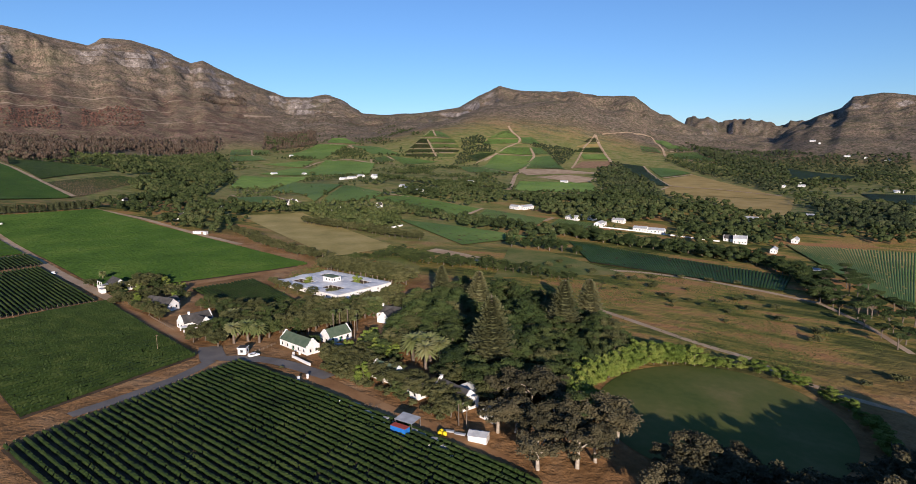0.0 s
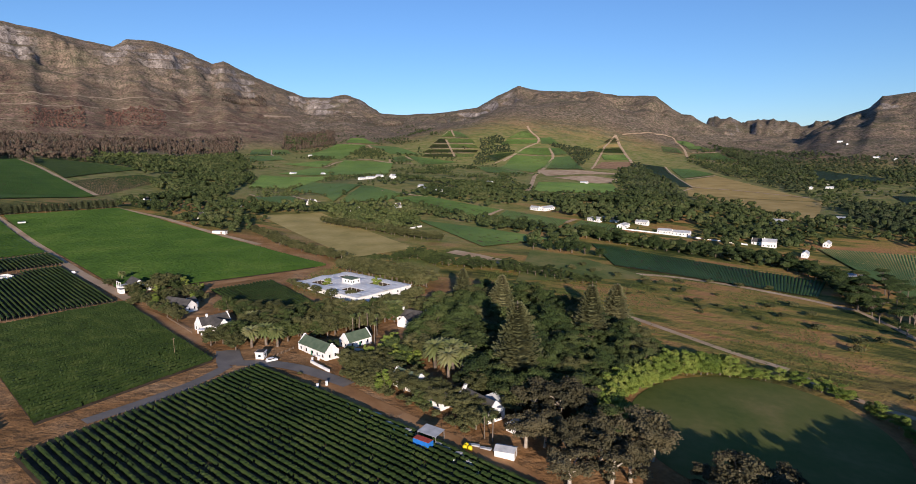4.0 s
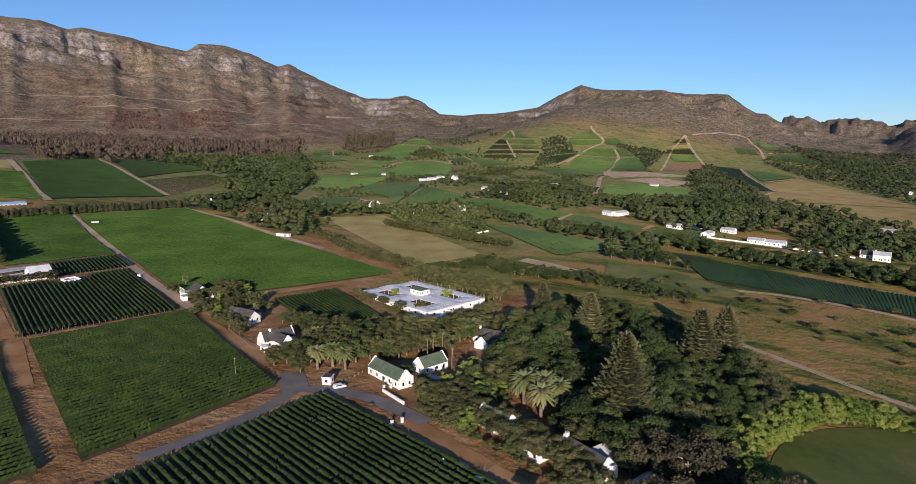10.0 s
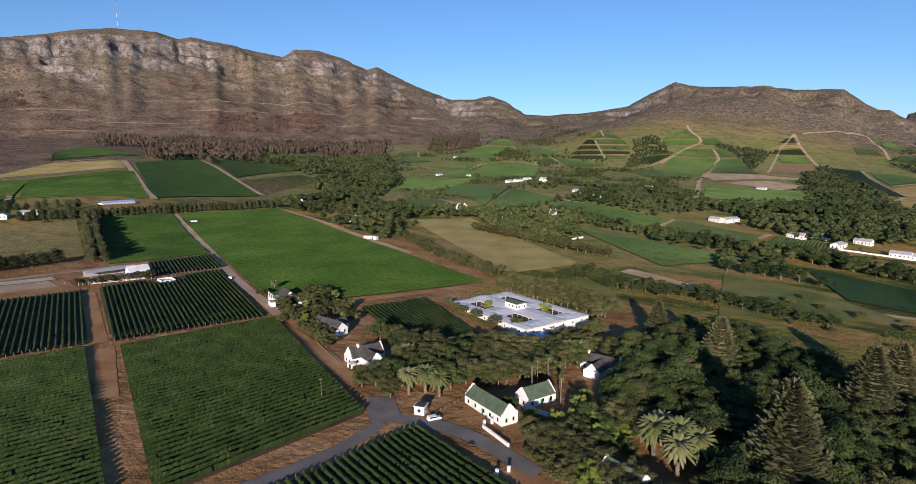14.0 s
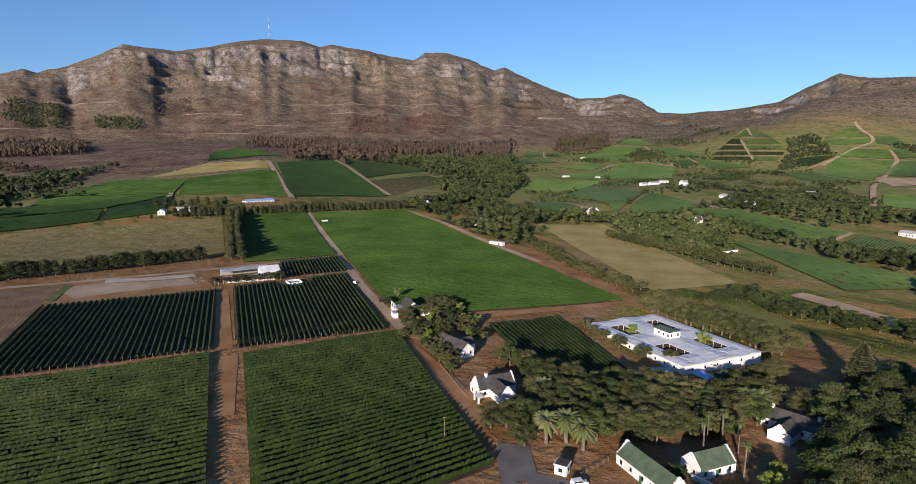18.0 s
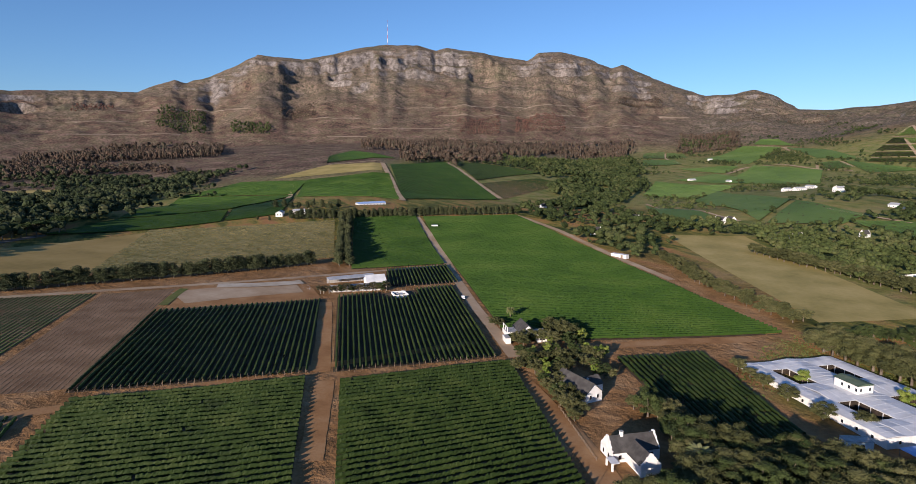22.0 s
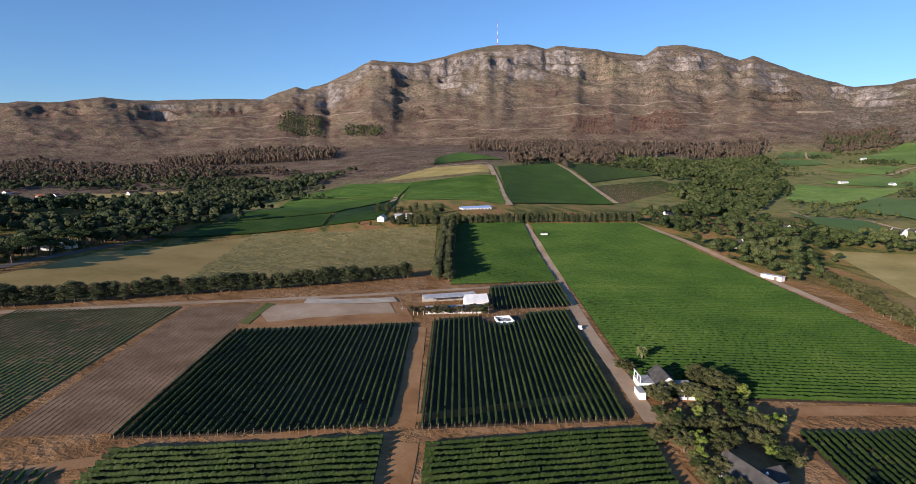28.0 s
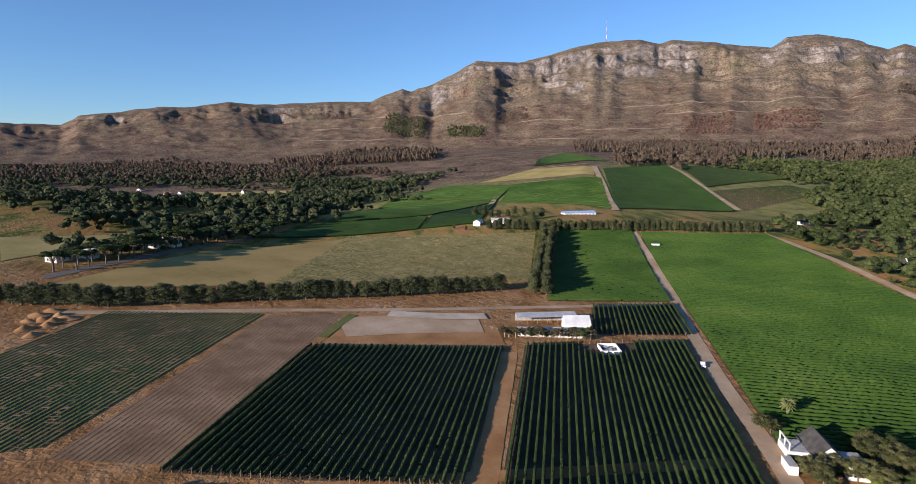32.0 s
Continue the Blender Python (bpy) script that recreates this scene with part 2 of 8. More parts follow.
def land(x, y):
    """height() with gullies, crags and rough ground on the slopes."""
    az, r = bearing(x, y)
    if np.max(r) < 1990:
        return height(x, y)
    fold = (r - 2000) / np.maximum(table(az, RIDGE_R) - 2000, 1)
    push = 150 * smooth01((fold - 0.3) / 0.3) * (1 - smooth01((fold - 0.82) / 0.16)) * (fbm(az * 0.11, r / 900.0, 3, True) - 0.62)
    k = (r + push) / np.maximum(r, 1.0)
    z = height(CX + (x - CX) * k, CY + (y - CY) * k)
    ridge_r = table(az, RIDGE_R)
    f = (r - 2000) / np.maximum(ridge_r - 2000, 1)
    up = smooth01(f * 2.0)
    near_top = 1 - 0.85 * smooth01((f - 0.8) / 0.18)
    lean = az + 0.006 * (r - 2000) * (2 * value_noise(az * 0.05, r * 0) - 1)
    spur = fbm(lean * 0.085, r / 2600.0, 2, True) - 0.5
    rib = fbm(lean * 0.30 + 40, r / 1300.0, 2, True) - 0.5
    rough = fbm(x / 170.0, y / 170.0, 5) - 0.5
    z = z + up * near_top * (spur * 40 + rib * 12 * (0.4 + f) + rough * 38)
    # stepped sandstone bands on the upper slopes
    gentle = 0.16 * smooth01((az - 44) / 8) + 0.12 * smooth01((4 - az) / 8)
    band = smooth01((f - 0.50 - gentle + 0.5 * (fbm(az * 0.12 + 9, r / 900.0, 3) - 0.5)) / 0.20)
    tall = 44.0
    level = (z + 70 * (fbm(az * 0.16, r / 900.0, 3) - 0.5)) / tall
    part_up = level - np.floor(level)
    stepped = (np.floor(level) + smooth01((part_up - 0.62) / 0.3)) * tall
    z = z + band * near_top * (stepped - level * tall) * (smooth01((fbm(az * 0.45, z / 90.0, 3) - 0.36) / 0.3))
    crag = smooth01((f - 0.66) / 0.1)
    block = fbm(az * 0.8, z / 120.0, 4, True) - 0.55
    z = z + crag * near_top * block * 30 + up * near_top * (fbm(x / 30.0, y / 30.0, 3) - 0.5) * 7
    far = smooth01((r - 3700) / 300)
    return z + far * (fbm(az * 0.9, r / 400.0, 5, True) - 0.6) * 90


def sheet(name, xs, ys, zs, mat, smooth=True):
    """A mesh over a grid of places."""
    n, m = xs.shape
    me = bpy.data.meshes.new(name)
    v = np.stack([xs, ys, zs], -1).reshape(-1, 3)
    i = np.arange(n * m).reshape(n, m)
    q = np.stack([i[:-1, :-1], i[1:, :-1], i[1:, 1:], i[:-1, 1:]], -1).reshape(-1, 4)
    fill_mesh(me, v, q, smooth)
    me.materials.append(mat)
    return new(name, me)


def fill_mesh(me, v, q, smooth=False):
    k = q.shape[1]
    me.vertices.add(len(v))
    me.vertices.foreach_set("co", np.ascontiguousarray(v, dtype=np.float32).ravel())
    me.loops.add(len(q) * k)
    me.loops.foreach_set("vertex_index", np.ascontiguousarray(q, dtype=np.int32).ravel())
    me.polygons.add(len(q))
    me.polygons.foreach_set("loop_start", np.arange(0, len(q) * k, k, dtype=np.int32))
    me.polygons.foreach_set("use_smooth", np.full(len(q), smooth, dtype=bool))
    me.update(calc_edges=True)


def polar(az, rs):
    a, r = np.meshgrid(np.radians(az), rs, indexing="ij")
    return CX - np.sin(a) * r, CY + np.cos(a) * r


def zone_material(name):
    """Soil, dry grass and scrub by zone, with rock on steep faces."""
    m = bpy.data.materials.new(name)
    m.use_nodes = True
    nt = m.node_tree
    bsdf = nt.nodes["Principled BSDF"]
    bsdf.inputs["Roughness"].default_value, bsdf.inputs["Specular IOR Level"].default_value = 1.0, 0.1
    geo = nt.nodes.new("ShaderNodeNewGeometry")
    zone = nt.nodes.new("ShaderNodeVertexColor")
    zone.layer_name = "zone"
    sep = nt.nodes.new("ShaderNodeSeparateColor")
    nt.links.new(zone.outputs["Color"], sep.inputs["Color"])

    def noise_node(scale, detail=6.0, stretch=None):
        n = nt.nodes.new("ShaderNodeTexNoise")
        n.inputs["Scale"].default_value, n.inputs["Detail"].default_value, n.inputs["Roughness"].default_value = scale, detail, 0.62
        src = geo.outputs["Position"]
        if stretch:
            mp = nt.nodes.new("ShaderNodeMapping")
            mp.inputs["Scale"].default_value = stretch
            nt.links.new(src, mp.inputs["Vector"])
            src = mp.outputs["Vector"]
        nt.links.new(src, n.inputs["Vector"])
        return n.outputs["Fac"]

    def ramp(fac, stops):
        r = nt.nodes.new("ShaderNodeValToRGB")
        el = r.color_ramp.elements
        while len(el) < len(stops):
            el.new(0.5)
        for e, (p, c) in zip(el, stops):
            e.position, e.color = p, (*c, 1)
        nt.links.new(fac, r.inputs["Fac"])
        return r.outputs["Color"]

    def mix(fac, a, b):
        n = nt.nodes.new("ShaderNodeMix")
        n.data_type = "RGBA"
        nt.links.new(fac, n.inputs[0])
        nt.links.new(a, n.inputs[6])
        nt.links.new(b, n.inputs[7])
        return n.outputs[2]

    def step(fac, lo, hi):
        n = nt.nodes.new("ShaderNodeMapRange")
        nt.links.new(fac, n.inputs["Value"])
        n.inputs["From Min"].default_value, n.inputs["From Max"].default_value = lo, hi
        return n.outputs["Result"]

    mid, fine = noise_node(0.05), noise_node(0.6)
    dirt = ramp(mid, [(0.32, (0.18, 0.095, 0.038)), (0.5, (0.29, 0.155, 0.066)), (0.68, (0.37, 0.225, 0.115))])
    turned = nt.nodes.new("ShaderNodeMapping")
    turned.inputs["Rotation"].default_value = (0, 0, radians(40))
    nt.links.new(geo.outputs["Position"], turned.inputs["Vector"])
    drawn = nt.nodes.new("ShaderNodeMapping")
    drawn.inputs["Scale"].default_value = (0.45, 1.5, 1.0)
    nt.links.new(turned.outputs["Vector"], drawn.inputs["Vector"])
    streak = nt.nodes.new("ShaderNodeTexNoise")
    streak.inputs["Scale"].default_value, streak.inputs["Detail"].default_value, streak.inputs["Roughness"].default_value = 0.028, 10.0, 0.68
    nt.links.new(drawn.outputs["Vector"], streak.inputs["Vector"])
    patch = streak.outputs["Fac"]
    grass = ramp(patch, [(0.38, (0.040, 0.058, 0.014)), (0.45, (0.110, 0.114, 0.028)), (0.50, (0.225, 0.180, 0.048)), (0.55, (0.310, 0.190, 0.066)), (0.62, (0.33, 0.168, 0.072))])
    scrub = ramp(mid, [(0.34, (0.090, 0.120, 0.034)), (0.45, (0.155, 0.185, 0.056)), (0.54, (0.215, 0.215, 0.080)), (0.66, (0.265, 0.215, 0.105))])
    # slope and rock colours are shifted towards blue-grey to stand in for haze
    slope = ramp(noise_node(0.006, 9.0, (0.8, 0.8, 1.7)), [(0.30, (0.080, 0.078, 0.048)), (0.41, (0.140, 0.116, 0.082)), (0.49, (0.190, 0.140, 0.106)), (0.56, (0.146, 0.116, 0.084)), (0.63, (0.215, 0.168, 0.132)), (0.72, (0.110, 0.100, 0.066))])
    # scorched ground, darkened a little for the missing shade on the left ridge
    burnt = ramp(noise_node(0.02, 7.0), [(0.34, (0.070, 0.054, 0.040)), (0.45, (0.135, 0.086, 0.066)), (0.53, (0.135, 0.110, 0.070)), (0.64, (0.195, 0.130, 0.100))])
    # besides the stone's own tones, the dark stops paint shade in crevices
    strata_and_crevices = noise_node(0.03, 10.0, (1.6, 1.6, 0.7))
    rock = ramp(strata_and_crevices, [(0.33, (0.062, 0.053, 0.048)), (0.42, (0.130, 0.112, 0.102)), (0.52, (0.200, 0.176, 0.164)), (0.62, (0.270, 0.242, 0.226)), (0.72, (0.13, 0.108, 0.090))])
    nz = nt.nodes.new("ShaderNodeSeparateXYZ")
    nt.links.new(geo.outputs["Normal"], nz.inputs["Vector"])
    wobble = nt.nodes.new("ShaderNodeMath")
    wobble.operation = "MULTIPLY_ADD"
    nt.links.new(noise_node(0.03, 8.0), wobble.inputs[0])
    wobble.inputs[1].default_value = 0.5
    nt.links.new(nz.outputs["Z"], wobble.inputs[2])
    steep = step(wobble.outputs[0], 1.08, 0.94)
    thick = nt.nodes.new("ShaderNodeMath")
    thick.operation = "MULTIPLY_ADD"
    nt.links.new(sep.outputs["Blue"], thick.inputs[0])
    thick.inputs[1].default_value = -0.03
    nt.links.new(noise_node(0.085, 5.0), thick.inputs[2])
    bush = step(thick.outputs[0], 0.48, 0.57)
    bare = nt.nodes.new("ShaderNodeMath")
    bare.operation = "MULTIPLY"
    nt.links.new(steep, bare.inputs[0])
    nt.links.new(zone.outputs["Alpha"], bare.inputs[1])
    heath = ramp(mid, [(0.35, (0.058, 0.058, 0.034)), (0.6, (0.108, 0.094, 0.060))])
    # burnt plantations in a broken belt low on the slopes, spread to paint ridge shade
    at = nt.nodes.new("ShaderNodeSeparateXYZ")
    nt.links.new(geo.outputs["Position"], at.inputs["Vector"])
    belt = nt.nodes.new("ShaderNodeMath")
    belt.operation = "MULTIPLY_ADD"
    nt.links.new(noise_node(0.004, 4.0, (1.0, 1.0, 0.3)), belt.inputs[0])
    belt.inputs[1].default_value = 620.0
    nt.links.new(at.outputs["Z"], belt.inputs[2])
    low = step(belt.outputs[0], 690.0, 580.0)
    scorched = nt.nodes.new("ShaderNodeMath")
    scorched.operation = "MULTIPLY"
    nt.links.new(low, scorched.inputs[0])
    nt.links.new(sep.outputs["Blue"], scorched.inputs[1])
    hill = mix(bare.outputs[0], mix(scorched.outputs[0], mix(bush, slope, heath), burnt), rock)
    col = mix(sep.outputs["Green"], dirt, grass)
    col = mix(sep.outputs["Blue"], col, scrub)
    col = mix(sep.outputs["Red"], col, hill)
    vary = nt.nodes.new("ShaderNodeMix")
    vary.data_type, vary.blend_type = "RGBA", "MULTIPLY"
    vary.inputs[0].default_value = 0.6
    nt.links.new(col, vary.inputs[6])
    nt.links.new(ramp(fine, [(0.3, (0.6, 0.6, 0.6)), (0.7, (1.25, 1.22, 1.2))]), vary.inputs[7])
    # fine blotches: scrub clumps, and crevice shade put into the colour
    blotch = nt.nodes.new("ShaderNodeMix")
    blotch.data_type, blotch.blend_type = "RGBA", "MULTIPLY"
    nt.links.new(sep.outputs["Red"], blotch.inputs[0])
    nt.links.new(vary.outputs[2], blotch.inputs[6])
    nt.links.new(ramp(noise_node(0.16, 4.0), [(0.36, (0.50, 0.51, 0.48)), (0.45, (0.88, 0.88, 0.87)), (0.54, (1.12, 1.11, 1.10)), (0.66, (1.45, 1.43, 1.40))]), blotch.inputs[7])
    ledges = nt.nodes.new("ShaderNodeMix")
    ledges.data_type, ledges.blend_type = "RGBA", "MULTIPLY"
    nt.links.new(sep.outputs["Red"], ledges.inputs[0])
    nt.links.new(blotch.outputs[2], ledges.inputs[6])
    nt.links.new(ramp(noise_node(0.05, 6.0, (0.3, 0.3, 2.0)), [(0.38, (0.84, 0.83, 0.82)), (0.5, (1.0, 1.0, 1.0)), (0.64, (1.12, 1.12, 1.11))]), ledges.inputs[7])
    nt.links.new(ledges.outputs[2], bsdf.inputs["Base Color"])
    b = nt.nodes.new("ShaderNodeBump")
    b.inputs["Strength"].default_value, b.inputs["Distance"].default_value = 0.8, 1.8
    nt.links.new(noise_node(0.22, 6.0), b.inputs["Height"])
    nt.links.new(b.outputs["Normal"], bsdf.inputs["Normal"])
    return m


GROUND = zone_material("earth_and_scrub")


def zones(x, y):
    """Weights of hillside, dry grass and scrub on the plan."""
    az, r = bearing(x, y)
    hill = smooth01((r - 1900 + 380 * smooth01((az - 2) / 14) + 620 * smooth01((az - 20) / 12)) / 350)
    east = smooth01((x - 95 + 0.10 * (y - 250)) / 50) * smooth01((y - 130) / 80)
    grass = np.maximum(east, smooth01((r - 430) / 120))
    grass = np.maximum(grass, smooth01((x + 12 - 0.2 * (y - 380)) / 25) * smooth01((y - 330 - 0.5 * x) / 40))
    scrub = np.maximum(smooth01((r - 700) / 300) * 0.8, 0.7 * smooth01((r - 390) / 90) * smooth01((x + 50) / 70) * smooth01((300 - x + 0.35 * (y - 500)) / 150) * smooth01((y - 430) / 60))
    f = (r - 2000) / np.maximum(table(az, RIDGE_R) - 2000, 1)
    gentle = 0.14 * smooth01((az - 44) / 8) + 0.10 * smooth01((4 - az) / 8) - 0.12 * smooth01((-38 - az) / 6)
    bare = np.clip(0.04 + smooth01((f - 0.66 - gentle + 0.9 * (fbm(az * 0.22, r / 300.0, 4) - 0.5)) / 0.22), 0, 1)
    # on the hills the third weight says how much takes burnt colour and painted shade
    scrub = scrub * (1 - hill) + hill * smooth01((az + 2) / 6)
    return hill, grass, scrub, bare


def paint(ob, x, y):
    h, g, s, b = zones(x, y)
    lay = ob.data.color_attributes.new("zone", "FLOAT_COLOR", "POINT")
    lay.data.foreach_set("color", np.stack([h, g, s, b], -1).astype(np.float32).ravel())


def joined_angles(fine, lo, hi):
    return np.concatenate([np.arange(lo, hi, fine), np.arange(hi, lo + 360 + 1e-6, 6.0), [lo + 360]])


R_SPLIT = 1800.0
rs = np.concatenate([[0.0], np.geomspace(25, R_SPLIT, 230)])
gx, gy = polar(joined_angles(0.35, -66, 92), rs)
ground = sheet("ground", gx, gy, land(gx, gy), GROUND)
paint(ground, gx.ravel(), gy.ravel())
tagged(ground, "reddish dirt, dry grass and scrub over a gently rising valley floor", "ground", kind="structure")
rs = np.concatenate([np.arange(R_SPLIT, 2300, 16.0), np.arange(2300, 3500, 7.5), np.arange(3500, 4720, 30.0)])
mx, my = polar(np.arange(-66, 92.1, 0.17), rs)
mountain = sheet("mountain_range", mx, my, land(mx, my), GROUND)
paint(mountain, mx.ravel(), my.ravel())
tagged(mountain, "rugged brown-grey mountain range with sandstone cliffs and scrubby slopes", "mountain", kind="structure")
mx, my = polar(np.arange(92, 294.1, 2.0), np.array([R_SPLIT, 2200, 2800, 3400, 4000, 4700]))
plain = sheet("backdrop_plain", mx, my, height(mx, my) * 0 - 5, GROUND)
paint(plain, mx.ravel(), my.ravel())
tagged(plain, "flat scrubby plain behind the valley", "plain", kind="structure")
# corners of the fields on the plan; rows run from the first edge to the third
PLAN = {
    'B1': [(-21.5, 243.1), (-81.5, 182.0), (4.5, 71.2), (64.6, 132.3)],
    'B2': [(-150.4, 306.5), (-84.0, 202.1), (-39.5, 251.1), (-99.6, 353.5)],
    'B3': [(-215.6, 401.9), (-168.2, 457.7), (-105.4, 356.5), (-157.4, 312.1)],
    'B4': [(-228.4, 480.4), (-196.1, 514.7), (-168.1, 469.1), (-202.1, 437.0)],
    'B5': [(-277.0, 332.9), (-219.6, 392.8), (-165.0, 307.6), (-225.3, 255.2)],
    'B6': [(-217.8, 252.5), (-147.5, 147.6), (-92.6, 197.5), (-162.9, 302.3)],
    'B7': [(-323.3, 340.9), (-303.6, 370.6), (-226.8, 258.4), (-250.0, 236.7)],
    'B8': [(-370.4, 285.1), (-326.2, 340.5), (-257.1, 237.5), (-287.5, 169.1)],
    'B9': [(-233.1, 226.2), (-219.6, 239.1), (-209.9, 226.8), (-218.4, 217.4)],
    'PIT': [(-273.1, 336.7), (-301.5, 374.5), (-257.6, 428.8), (-219.7, 393.8)],
    'F1': [(-498.1, 515.6), (-374.9, 369.0), (-287.1, 503.4), (-379.1, 641.2)],
    'F2': [(-482.6, 373.8), (-428.1, 268.3), (-375.6, 369.9), (-488.6, 512.5)],
    'G1': [(-370.4, 665.1), (-250.6, 471.7), (-200.6, 520.2), (-316.5, 707.3)],
    'G2': [(-306.4, 705.6), (-106.0, 377.0), (14.3, 454.6), (-216.2, 760.4)],
    'G3': [(-59.5, 379.9), (-24.1, 407.2), (5.3, 339.5), (-22.8, 312.9)],
    'U1': [(-563.1, 815.9), (-651.8, 958.7), (-543.5, 1059.5), (-404.1, 835.6)],
    'U2': [(-595.4, 1159.8), (-549.6, 1334.6), (-306.0, 980.8), (-399.5, 842.5)],
    'U3': [(-545.1, 1360.8), (-415.6, 1412.5), (-342.9, 1405.3), (-395.1, 1125.5)],
    'U4': [(-378.8, 1101.2), (-321.6, 1301.9), (-260.9, 1285.6), (-300.3, 992.7)],
    'U5': [(-838.7, 1299.9), (-857.7, 1436.7), (-659.1, 1301.1), (-757.5, 1171.1)],
    'U6': [(-732.5, 969.1), (-733.0, 1142.7), (-619.1, 1167.8), (-570.2, 1082.3)],
    'U7': [(-523.5, 438.2), (-565.9, 536.3), (-525.2, 642.1), (-477.4, 581.5)],
    'U8': [(-475.7, 586.3), (-520.4, 644.7), (-557.7, 800.2), (-449.7, 642.0)],
    'U9': [(-571.2, 541.4), (-749.1, 778.7), (-580.4, 828.1), (-531.8, 655.0)],
    'U10': [(-757.3, 788.2), (-767.0, 929.4), (-646.6, 953.6), (-584.8, 836.3)],
    'V1': [(-52, 714), (19, 739), (96, 515), (35, 483)],
}


def bilinear(quad, u, v):
    p = np.array(quad, float)
    return ((p[0] * (1 - u)[..., None] + p[1] * u[..., None]) * (1 - v)[..., None] + (p[3] * (1 - u)[..., None] + p[2] * u[..., None]) * v[..., None])


FIELDS = []


def drape(name, quad, mat, lift=0.06, cell=4.0):
    FIELDS.append(quad)
    p = np.array(quad, float)
    n = int(max(np.linalg.norm(p[1] - p[0]), np.linalg.norm(p[2] - p[3])) / cell) + 2
    m = int(max(np.linalg.norm(p[3] - p[0]), np.linalg.norm(p[2] - p[1])) / cell) + 2
    u, v = np.meshgrid(np.linspace(0, 1, n), np.linspace(0, 1, m), indexing="ij")
    xy = bilinear(quad, u, v)
    z = land(xy[..., 0], xy[..., 1]) + lift
    return sheet(name, xy[..., 0], xy[..., 1], z, mat)


def ribbon(name, line, width, mat, lift=0.1, cell=3.0):
    """A strip of ground along a line of plan places."""
    p = np.array(line, float)
    seg = np.linalg.norm(np.diff(p, axis=0), axis=1)
    s = np.concatenate([[0], np.cumsum(seg)])
    t = np.linspace(0, s[-1], int(s[-1] / cell) + 2)
    c = np.stack([np.interp(t, s, p[:, k]) for k in (0, 1)], -1)
    k = min(9, len(c) // 2 * 2 - 1)
    if k >= 3:
        pad = np.concatenate([np.repeat(c[:1], k // 2, 0), c, np.repeat(c[-1:], k // 2, 0)])
        c = np.stack([np.convolve(pad[:, j], np.ones(k) / k, "valid") for j in (0, 1)], -1)
    d = np.gradient(c, axis=0)
    d /= np.linalg.norm(d, axis=1)[:, None] + 1e-9
    side = np.stack([-d[:, 1], d[:, 0]], -1)
    across = np.linspace(-0.5, 0.5, 4)
    w = width * (1 + 0.18 * (fbm(t / 9.0, t * 0, 3) - 0.5))
    xy = c[:, None] + side[:, None] * (across[None, :] * w[:, None])[..., None]
    return sheet(name, xy[..., 0], xy[..., 1], land(xy[..., 0], xy[..., 1]) + lift, mat)


def rows_mesh(quad, spacing, tall, wide, ds, rng, keep_out=(), gaps=0.03):
    """Leafy hedgerows from the quad's first edge to its third: quads of all rows."""
    p = np.array(quad, float)
    w0, w1 = np.linalg.norm(p[1] - p[0]), np.linalg.norm(p[2] - p[3])
    n = max(2, int(max(w0, w1) / spacing))
    V, Q, base = [], [], 0
    prof = np.array([(-0.38, 0.25), (-0.5, 0.62), (-0.22, 0.95), (0.22, 1.0), (0.5, 0.6), (0.38, 0.25)])
    for i in range(n):
        u = (i + 0.5) / n
        a, b = p[0] * (1 - u) + p[1] * u, p[3] * (1 - u) + p[2] * u
        length = np.linalg.norm(b - a)
        m = max(3, int(length / ds))
        t = np.linspace(0, 1, m + 1)
        t = t + np.concatenate([[0], rng.uniform(-0.3, 0.3, m - 1) / m, [0]])
        c = a + (b - a) * t[:, None]
        d = (b - a) / length
        side = np.array([-d[1], d[0]])
        g = land(c[:, 0], c[:, 1])
        vig = 0.78 + 0.4 * fbm(c[:, 0] / 11.0, c[:, 1] / 11.0, 3)
        vig = vig * rng.uniform(0.92, 1.07, m + 1)
        h = tall * vig
        off = prof[None, :, 0] * wide * vig[:, None] + rng.normal(0, 0.065 * wide, (m + 1, 6))
        zz = g[:, None] + prof[None, :, 1] * h[:, None] + rng.normal(0, 0.05 * tall, (m + 1, 6))
        xy = c[:, None] + side[None, None] * off[..., None] + d[None, None] * rng.normal(0, 0.08 * ds, (m + 1, 6))[..., None]
        V.append(np.concatenate([xy, zz[..., None]], -1).reshape(-1, 3))
        ok = rng.random(m) > gaps
        for kx, ky, kr in keep_out:
            ok &= np.hypot(c[:-1, 0] - kx, c[:-1, 1] - ky) > kr
        idx = base + np.arange((m + 1) * 6).reshape(m + 1, 6)
        q = np.stack([idx[:-1, :-1], idx[1:, :-1], idx[1:, 1:], idx[:-1, 1:]], -1)[ok]
        Q.append(q.reshape(-1, 4))
        base += (m + 1) * 6
    return np.concatenate(V), np.concatenate(Q)


